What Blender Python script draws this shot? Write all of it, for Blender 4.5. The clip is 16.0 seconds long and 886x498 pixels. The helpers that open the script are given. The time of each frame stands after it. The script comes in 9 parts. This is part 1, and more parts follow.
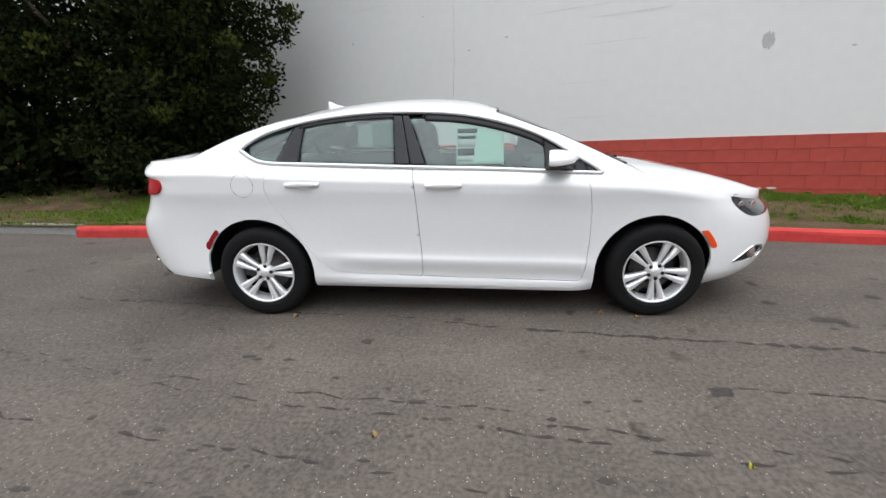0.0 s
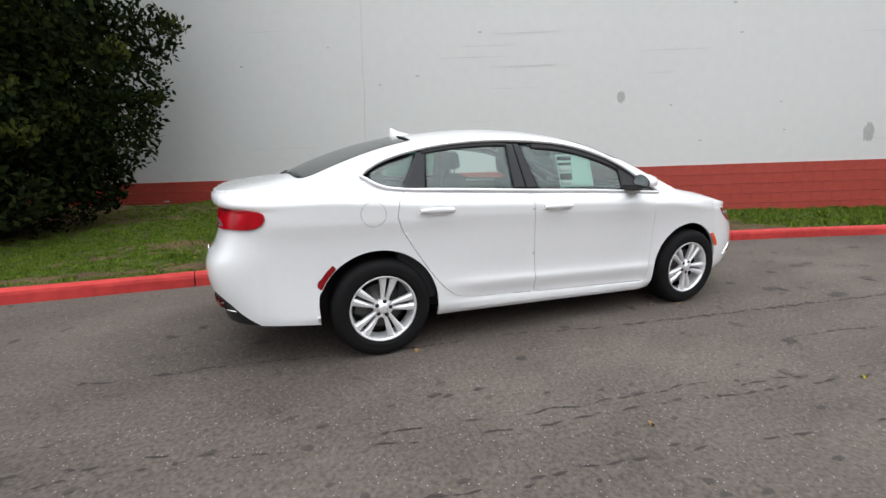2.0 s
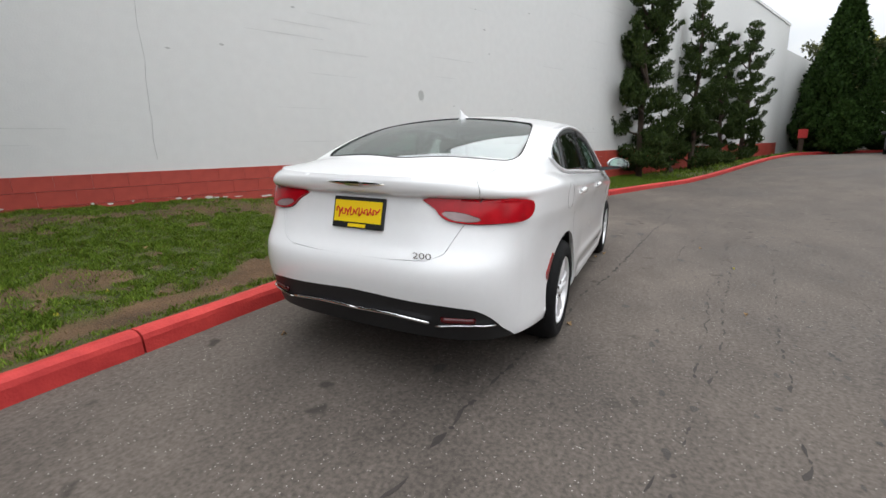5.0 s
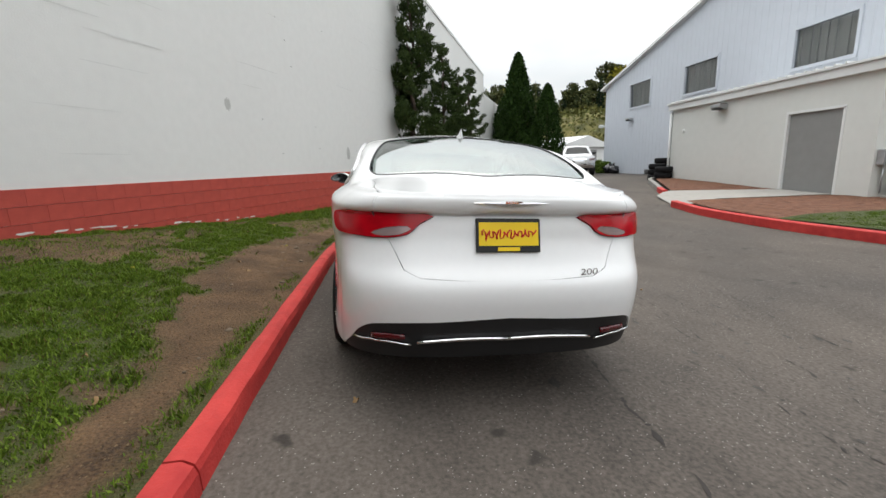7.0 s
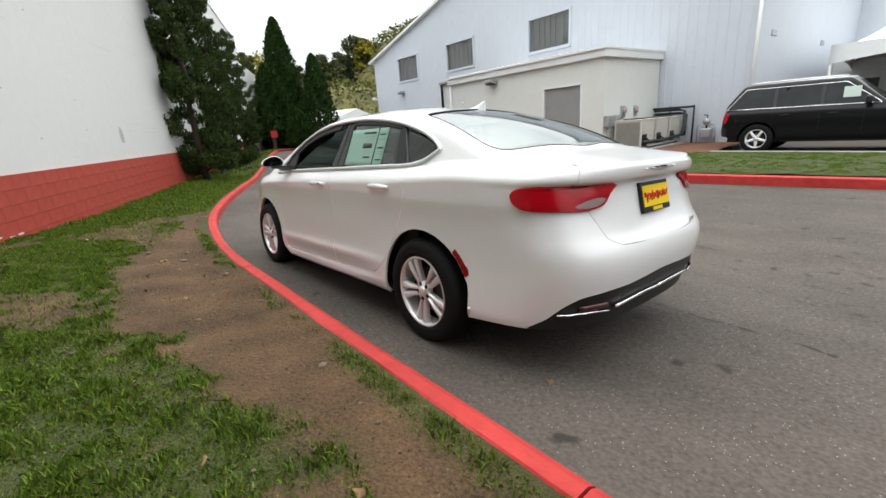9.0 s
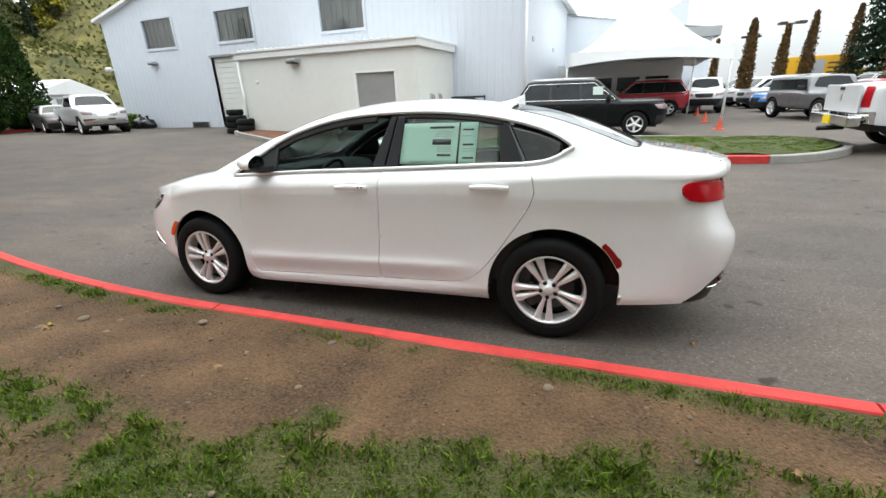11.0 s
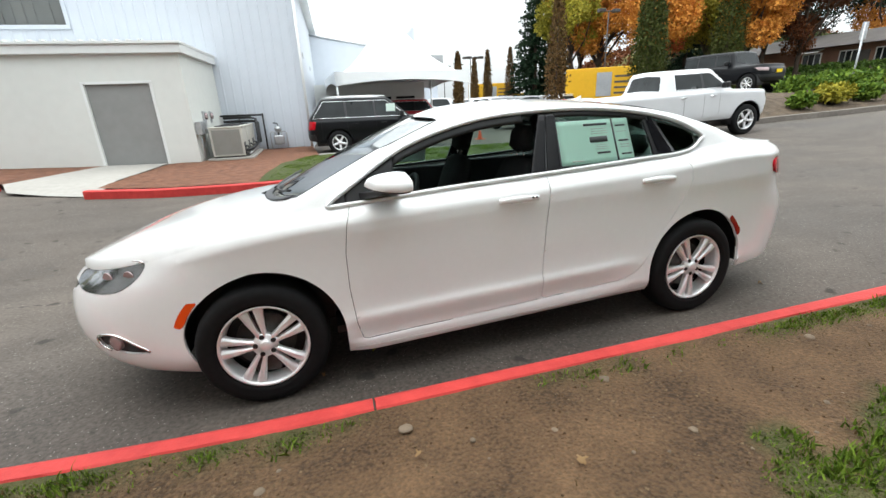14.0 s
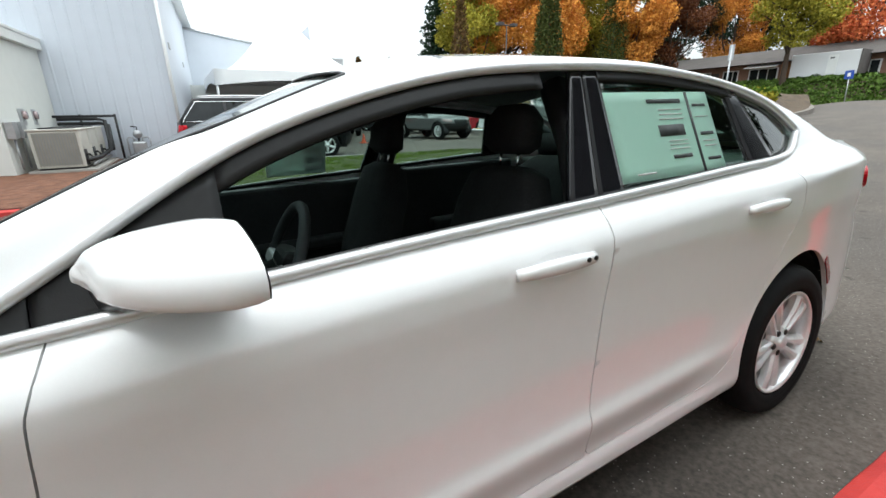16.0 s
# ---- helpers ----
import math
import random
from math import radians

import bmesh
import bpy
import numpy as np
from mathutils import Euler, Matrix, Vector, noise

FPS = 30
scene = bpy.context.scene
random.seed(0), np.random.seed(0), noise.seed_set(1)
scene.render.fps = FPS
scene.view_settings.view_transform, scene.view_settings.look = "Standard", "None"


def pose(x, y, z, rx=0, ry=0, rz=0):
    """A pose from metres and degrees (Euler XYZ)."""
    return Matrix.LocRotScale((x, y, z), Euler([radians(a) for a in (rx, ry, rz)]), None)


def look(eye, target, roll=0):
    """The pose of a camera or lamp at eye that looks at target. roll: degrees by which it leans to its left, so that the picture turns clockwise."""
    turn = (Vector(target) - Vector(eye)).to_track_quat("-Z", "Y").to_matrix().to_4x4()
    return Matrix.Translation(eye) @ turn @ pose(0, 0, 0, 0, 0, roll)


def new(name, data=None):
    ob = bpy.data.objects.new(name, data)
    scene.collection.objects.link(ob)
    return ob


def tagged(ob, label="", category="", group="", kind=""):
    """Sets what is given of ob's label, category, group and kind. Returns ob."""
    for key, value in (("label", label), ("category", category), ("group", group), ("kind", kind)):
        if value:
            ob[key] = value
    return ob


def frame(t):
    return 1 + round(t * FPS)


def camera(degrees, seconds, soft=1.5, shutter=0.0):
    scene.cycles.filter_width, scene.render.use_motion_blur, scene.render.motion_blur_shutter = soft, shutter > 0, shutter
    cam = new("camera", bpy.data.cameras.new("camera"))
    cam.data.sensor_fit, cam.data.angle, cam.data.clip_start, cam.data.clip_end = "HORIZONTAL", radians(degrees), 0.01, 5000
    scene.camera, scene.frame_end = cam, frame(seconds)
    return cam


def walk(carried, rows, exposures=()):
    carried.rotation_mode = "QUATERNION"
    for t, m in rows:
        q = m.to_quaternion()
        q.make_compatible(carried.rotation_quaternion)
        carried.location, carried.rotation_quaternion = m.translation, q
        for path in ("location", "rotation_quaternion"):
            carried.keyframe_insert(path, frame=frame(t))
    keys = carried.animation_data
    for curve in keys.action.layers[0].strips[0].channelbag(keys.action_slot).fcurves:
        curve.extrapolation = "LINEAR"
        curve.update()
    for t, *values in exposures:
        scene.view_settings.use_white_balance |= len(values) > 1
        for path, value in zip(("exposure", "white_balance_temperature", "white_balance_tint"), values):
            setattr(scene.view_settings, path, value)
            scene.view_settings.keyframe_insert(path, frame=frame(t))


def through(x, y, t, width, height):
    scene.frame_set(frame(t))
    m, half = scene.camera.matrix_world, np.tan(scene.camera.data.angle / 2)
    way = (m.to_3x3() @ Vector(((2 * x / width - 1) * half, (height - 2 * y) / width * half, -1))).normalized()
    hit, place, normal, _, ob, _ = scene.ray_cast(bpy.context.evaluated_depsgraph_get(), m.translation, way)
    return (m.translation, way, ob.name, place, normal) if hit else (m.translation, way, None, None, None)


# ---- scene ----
cam = camera(92.5, 16.0)
PATH = [
    (0, (0.11, -3.752, 1.153), (-0.015, -1.814, 0.673), -1.8),
    (0.5, (-0.421, -3.769, 1.147), (-0.336, -1.815, 0.725), -1.9),
    (1, (-0.935, -3.735, 1.143), (-0.647, -1.798, 0.738), -2.4),
    (1.5, (-1.449, -3.66, 1.159), (-0.985, -1.75, 0.792), -2.5),
    (2, (-1.957, -3.544, 1.165), (-1.247, -1.709, 0.806), -1.9),
    (2.5, (-2.441, -3.319, 1.17), (-1.516, -1.589, 0.781), -1.2),
    (3, (-2.92, -3.049, 1.187), (-1.768, -1.465, 0.78), -2.2),
    (3.5, (-3.293, -2.685, 1.188), (-1.966, -1.242, 0.792), -3.1),
    (4, (-3.632, -2.287, 1.173), (-2.131, -1.029, 0.768), -3.5),
    (4.5, (-3.913, -1.87, 1.183), (-2.289, -0.776, 0.775), -4.3),
    (5, (-4.123, -1.419, 1.198), (-2.375, -0.549, 0.765), -2.3),
    (5.2, (-4.223, -1.246, 1.211), (-2.422, -0.49, 0.781), -3.3),
    (7.3, (-4.297, 0.856, 1.269), (-2.397, 0.417, 0.824), -0.5),
    (7.5, (-4.235, 1.05, 1.253), (-2.374, 0.508, 0.759), 0.2),
    (8, (-4.02, 1.535, 1.306), (-2.264, 0.736, 0.777), -1.2),
    (8.2, (-3.924, 1.708, 1.321), (-2.204, 0.821, 0.818), -2.4),
    (10.3, (-2.2, 3.077, 1.488), (-1.238, 1.467, 0.792), -2.0),
    (10.5, (-2.023, 3.166, 1.514), (-1.134, 1.507, 0.839), -2.4),
    (11, (-1.557, 3.318, 1.552), (-0.927, 1.548, 0.865), -2.2),
    (11.5, (-1.09, 3.429, 1.574), (-0.69, 1.589, 0.9), -1.7),
    (12, (-0.603, 3.48, 1.57), (-0.365, 1.601, 0.929), -3.5),
    (12.5, (-0.163, 3.445, 1.575), (-0.126, 1.554, 0.924), -2.8),
    (13, (0.282, 3.365, 1.561), (0.168, 1.48, 0.903), -2.9),
    (13.5, (0.677, 3.208, 1.523), (0.34, 1.346, 0.875), -3.7),
    (14, (0.998, 2.985, 1.506), (0.48, 1.165, 0.859), -2.4),
    (14.5, (1.09, 2.659, 1.436), (0.373, 0.924, 0.745), -1.6),
    (15, (0.991, 2.284, 1.38), (0.121, 0.618, 0.696), 1.3),
    (15.5, (0.853, 1.913, 1.35), (-0.061, 0.26, 0.693), 0.8),
    (16, (0.626, 1.564, 1.333), (-0.291, -0.104, 0.718), -1.1),
]
walk(cam, [(t, look(eye, target, roll)) for t, eye, target, roll in PATH], [(0, -0.04, 6500, 9), (4, -0.07, 6600, 9), (5.2, -0.10, 6600, 9), (7.5, -0.16, 6750, 7), (8.2, -0.06, 6750, 7), (10.5, 0.41, 6620, 5), (14, 0.42, 6540, 4), (16, 0.30, 6420, 3)])

# ---- sky and light: a bright, even overcast ----
world = bpy.data.worlds.new("overcast")
scene.world = world
world.use_nodes = True
wn, wl = world.node_tree.nodes, world.node_tree.links
wn.clear()
w_out = wn.new("ShaderNodeOutputWorld")
w_bg = wn.new("ShaderNodeBackground")
w_sky = wn.new("ShaderNodeTexSky")
w_sky.sky_type = "NISHITA"
w_sky.sun_disc = False
w_sky.sun_elevation, w_sky.sun_rotation = radians(70), radians(114)
w_sky.air_density, w_sky.dust_density = 1.0, 3.0
w_dim = wn.new("ShaderNodeVectorMath")
w_dim.operation = "SCALE"
w_dim.inputs["Scale"].default_value = 0.10
w_co = wn.new("ShaderNodeTexCoord")
w_no = wn.new("ShaderNodeTexNoise")
w_no.inputs["Scale"].default_value, w_no.inputs["Detail"].default_value = 2.6, 5
w_map = wn.new("ShaderNodeMapping")
w_map.inputs["Scale"].default_value = (1, 1, 3)
w_ramp = wn.new("ShaderNodeValToRGB")
w_ramp.color_ramp.elements[0].position, w_ramp.color_ramp.elements[0].color = 0.3, (0.78, 0.82, 0.88, 1)
w_ramp.color_ramp.elements[1].position, w_ramp.color_ramp.elements[1].color = 0.7, (1.04, 1.05, 1.07, 1)
w_mix = wn.new("ShaderNodeMix")
w_mix.data_type = "RGBA"
w_mix.inputs[0].default_value = 0.85
wl.new(w_co.outputs["Generated"], w_map.inputs["Vector"])
wl.new(w_map.outputs["Vector"], w_no.inputs["Vector"])
wl.new(w_no.outputs[0], w_ramp.inputs[0])
wl.new(w_sky.outputs[0], w_dim.inputs[0])
wl.new(w_dim.outputs[0], w_mix.inputs[6])
wl.new(w_ramp.outputs[0], w_mix.inputs[7])
w_sep = wn.new("ShaderNodeSeparateXYZ")
w_up = wn.new("ShaderNodeMapRange")
w_up.inputs[1].default_value, w_up.inputs[2].default_value = 0.0, 1.0
w_up.inputs[3].default_value, w_up.inputs[4].default_value = 0.54, 2.58
w_lift = wn.new("ShaderNodeVectorMath")
w_lift.operation = "SCALE"
wl.new(w_co.outputs["Generated"], w_sep.inputs[0])
wl.new(w_sep.outputs[2], w_up.inputs[0])
wl.new(w_mix.outputs[2], w_lift.inputs[0])
wl.new(w_up.outputs[0], w_lift.inputs["Scale"])
wl.new(w_lift.outputs[0], w_bg.inputs["Color"])
wl.new(w_bg.outputs[0], w_out.inputs[0])
w_bg.inputs["Strength"].default_value = 1.40

sun_data = bpy.data.lights.new("sun", "SUN")
sun_data.energy, sun_data.angle, sun_data.color = 0.4, radians(40), (1.0, 0.97, 0.93)
sun = new("sun", sun_data)
sun.matrix_world = look((0, 0, 30), (-9, 4, 0))
scene.view_settings.exposure = 0.0


# ---- materials ----
def material(name, color, rough=0.6, metal=0.0, coat=0.0, spec=0.5, noise_scale=0.0, vary=0.0, second=None, bump=0.0, bump_scale=60.0,
             fine=0.0, stretch=(1, 1, 1), trans=0.0, ior=1.45, emit=0.0, per_object=0.0, rough_vary=0.0, big_scale=None):
    """A surface with two scales of colour variation, uneven gloss and a fine relief."""
    m = bpy.data.materials.new(name)
    m.use_nodes = True
    n, l = m.node_tree.nodes, m.node_tree.links
    b = n["Principled BSDF"]
    b.inputs["Base Color"].default_value = (*color, 1)
    b.inputs["Roughness"].default_value = rough
    b.inputs["Metallic"].default_value = metal
    b.inputs["Coat Weight"].default_value = coat
    b.inputs["Coat Roughness"].default_value = 0.04
    b.inputs["Specular IOR Level"].default_value = spec
    b.inputs["Transmission Weight"].default_value = trans
    b.inputs["IOR"].default_value = ior
    if emit:
        b.inputs["Emission Color"].default_value = (*color, 1)
        b.inputs["Emission Strength"].default_value = emit
    if noise_scale or bump or per_object:
        co = n.new("ShaderNodeTexCoord")
        mp = n.new("ShaderNodeMapping")
        mp.inputs["Scale"].default_value = stretch
        l.new(co.outputs["Object"], mp.inputs["Vector"])
    col = None
    if noise_scale:
        a = n.new("ShaderNodeTexNoise")
        a.inputs["Scale"].default_value, a.inputs["Detail"].default_value = noise_scale, 6
        l.new(mp.outputs[0], a.inputs["Vector"])
        big = n.new("ShaderNodeTexNoise")
        big.inputs["Scale"].default_value, big.inputs["Detail"].default_value = big_scale or noise_scale / 11, 4
        l.new(mp.outputs[0], big.inputs["Vector"])
        add = n.new("ShaderNodeMath")
        add.operation = "ADD"
        l.new(a.outputs[0], add.inputs[0])
        l.new(big.outputs[0], add.inputs[1])
        r = n.new("ShaderNodeMapRange")
        r.inputs[1].default_value, r.inputs[2].default_value = 0.7, 1.3
        l.new(add.outputs[0], r.inputs[0])
        mix = n.new("ShaderNodeMix")
        mix.data_type = "RGBA"
        second = second or color
        mix.inputs[6].default_value = (*[c * (1 - vary) for c in color], 1)
        mix.inputs[7].default_value = (*[min(1, c * (1 + vary)) for c in second], 1)
        l.new(r.outputs[0], mix.inputs[0])
        col = mix.outputs[2]
        if rough_vary:
            rr = n.new("ShaderNodeMapRange")
            rr.inputs[3].default_value, rr.inputs[4].default_value = max(0, rough - rough_vary), min(1, rough + rough_vary)
            l.new(big.outputs[0], rr.inputs[0])
            rr.inputs[1].default_value, rr.inputs[2].default_value = 0.35, 0.65
            l.new(rr.outputs[0], b.inputs["Roughness"])
    if per_object:
        oi = n.new("ShaderNodeObjectInfo")
        hs = n.new("ShaderNodeHueSaturation")
        k = n.new("ShaderNodeMapRange")
        k.inputs[3].default_value, k.inputs[4].default_value = 1 - per_object, 1 + per_object
        l.new(oi.outputs["Random"], k.inputs[0])
        l.new(k.outputs[0], hs.inputs["Value"])
        if col:
            l.new(col, hs.inputs["Color"])
        else:
            hs.inputs["Color"].default_value = (*color, 1)
        col = hs.outputs[0]
    if col:
        l.new(col, b.inputs["Base Color"])
    if bump:
        t = n.new("ShaderNodeTexNoise")
        t.inputs["Scale"].default_value, t.inputs["Detail"].default_value = bump_scale, 5
        l.new(mp.outputs[0], t.inputs["Vector"])
        bp = n.new("ShaderNodeBump")
        bp.inputs["Strength"].default_value, bp.inputs["Distance"].default_value = bump, 0.01 if not fine else fine
        l.new(t.outputs[0], bp.inputs["Height"])
        l.new(bp.outputs[0], b.inputs["Normal"])
    return m


def glass_material(name, tint, clear=0.8, rough=0.01, gloss=0.09):
    """A thin pane: clear tinted body with a mirror gloss by Fresnel."""
    m = bpy.data.materials.new(name)
    m.use_nodes = True
    n, l = m.node_tree.nodes, m.node_tree.links
    n.clear()
    out = n.new("ShaderNodeOutputMaterial")
    tr = n.new("ShaderNodeBsdfTransparent")
    tr.inputs[0].default_value = (*[c * clear for c in tint], 1)
    gl = n.new("ShaderNodeBsdfGlossy")
    gl.inputs["Roughness"].default_value = rough
    lw = n.new("ShaderNodeLayerWeight")
    lw.inputs[0].default_value = 0.5
    pw = n.new("ShaderNodeMath")
    pw.operation = "POWER"
    pw.inputs[1].default_value = 4.5
    l.new(lw.outputs["Facing"], pw.inputs[0])
    fr = n.new("ShaderNodeMapRange")
    fr.inputs[3].default_value, fr.inputs[4].default_value = gloss, 1.0
    l.new(pw.outputs[0], fr.inputs[0])
    mx = n.new("ShaderNodeMixShader")
    l.new(fr.outputs[0], mx.inputs[0])
    l.new(tr.outputs[0], mx.inputs[1])
    l.new(gl.outputs[0], mx.inputs[2])
    l.new(mx.outputs[0], out.inputs[0])
    return m


def asphalt_material():
    m = material("asphalt", (0.061, 0.050, 0.042), rough=0.9, noise_scale=48, vary=0.34, second=(0.096, 0.081, 0.069), big_scale=0.35,
                 bump=0.32, bump_scale=190, fine=0.006, rough_vary=0.12)
    n, l = m.node_tree.nodes, m.node_tree.links
    b = n["Principled BSDF"]
    src = b.inputs["Base Color"].links[0].from_socket
    co = n.new("ShaderNodeTexCoord")
    # pale aggregate chips
    vo = n.new("ShaderNodeTexVoronoi")
    vo.inputs["Scale"].default_value = 55
    l.new(co.outputs["Object"], vo.inputs["Vector"])
    lt = n.new("ShaderNodeMath")
    lt.operation = "LESS_THAN"
    lt.inputs[1].default_value = 0.16
    l.new(vo.outputs["Distance"], lt.inputs[0])
    hue = n.new("ShaderNodeSeparateColor")
    l.new(vo.outputs["Color"], hue.inputs[0])
    gt = n.new("ShaderNodeMath")
    gt.operation = "GREATER_THAN"
    gt.inputs[1].default_value = 0.72
    l.new(hue.outputs[0], gt.inputs[0])
    both = n.new("ShaderNodeMath")
    both.operation = "MULTIPLY"
    l.new(lt.outputs[0], both.inputs[0])
    l.new(gt.outputs[0], both.inputs[1])
    mix = n.new("ShaderNodeMix")
    mix.data_type = "RGBA"
    l.new(both.outputs[0], mix.inputs[0])
    l.new(src, mix.inputs[6])
    mix.inputs[7].default_value = (0.33, 0.31, 0.28, 1)
    # damp, oily streaks along the lane
    mp = n.new("ShaderNodeMapping")
    mp.inputs["Scale"].default_value = (0.8, 1.7, 1)
    l.new(co.outputs["Object"], mp.inputs["Vector"])
    st = n.new("ShaderNodeTexNoise")
    st.inputs["Scale"].default_value, st.inputs["Detail"].default_value = 1.3, 6
    l.new(mp.outputs[0], st.inputs["Vector"])
    rg = n.new("ShaderNodeMapRange")
    rg.inputs[1].default_value, rg.inputs[2].default_value, rg.inputs[3].default_value, rg.inputs[4].default_value = 0.36, 0.62, 0.86, 1.06
    l.new(st.outputs[0], rg.inputs[0])
    hs = n.new("ShaderNodeHueSaturation")
    l.new(rg.outputs[0], hs.inputs["Value"])
    l.new(mix.outputs[2], hs.inputs["Color"])
    # dark drips in loose trails
    wob = n.new("ShaderNodeTexNoise")
    wob.inputs["Scale"].default_value = 9
    l.new(co.outputs["Object"], wob.inputs["Vector"])
    mv = n.new("ShaderNodeVectorMath")
    mv.operation = "MULTIPLY_ADD"
    mv.inputs[1].default_value = (0.16, 0.16, 0.16)
    l.new(wob.outputs["Color"], mv.inputs[0])
    l.new(co.outputs["Object"], mv.inputs[2])
    dr = n.new("ShaderNodeTexVoronoi")
    dr.inputs["Scale"].default_value = 3.4
    l.new(mv.outputs[0], dr.inputs["Vector"])
    dd = n.new("ShaderNodeMapRange")
    dd.inputs[1].default_value, dd.inputs[2].default_value, dd.inputs[3].default_value, dd.inputs[4].default_value = 0.10, 0.20, 1.0, 0.0
    l.new(dr.outputs["Distance"], dd.inputs[0])
    tn = n.new("ShaderNodeTexNoise")
    tn.inputs["Scale"].default_value = 0.55
    l.new(mp.outputs[0], tn.inputs["Vector"])
    tm = n.new("ShaderNodeMapRange")
    tm.inputs[1].default_value, tm.inputs[2].default_value, tm.inputs[3].default_value, tm.inputs[4].default_value = 0.44, 0.52, 0.0, 0.75
    l.new(tn.outputs[0], tm.inputs[0])
    tw = n.new("ShaderNodeMath")
    tw.operation = "MULTIPLY"
    l.new(dd.outputs[0], tw.inputs[0])
    l.new(tm.outputs[0], tw.inputs[1])
    dm = n.new("ShaderNodeMix")
    dm.data_type = "RGBA"
    l.new(tw.outputs[0], dm.inputs[0])
    l.new(hs.outputs[0], dm.inputs[6])
    dm.inputs[7].default_value = (0.020, 0.017, 0.014, 1)
    l.new(dm.outputs[2], b.inputs["Base Color"])
    return m


def soil_material():
    m = material("bare_soil_and_turf", (0.060, 0.0335, 0.0155), rough=0.95, noise_scale=60, vary=0.34, second=(0.130, 0.076, 0.038), big_scale=2.6,
                 bump=0.9, bump_scale=70, fine=0.03)
    n, l = m.node_tree.nodes, m.node_tree.links
    b = n["Principled BSDF"]
    src = b.inputs["Base Color"].links[0].from_socket
    at = n.new("ShaderNodeAttribute")
    at.attribute_name = "turf"
    mix = n.new("ShaderNodeMix")
    mix.data_type = "RGBA"
    l.new(at.outputs["Fac"], mix.inputs[0])
    l.new(src, mix.inputs[6])
    mix.inputs[7].default_value = (0.046, 0.066, 0.014, 1)
    l.new(mix.outputs[2], b.inputs["Base Color"])
    return m


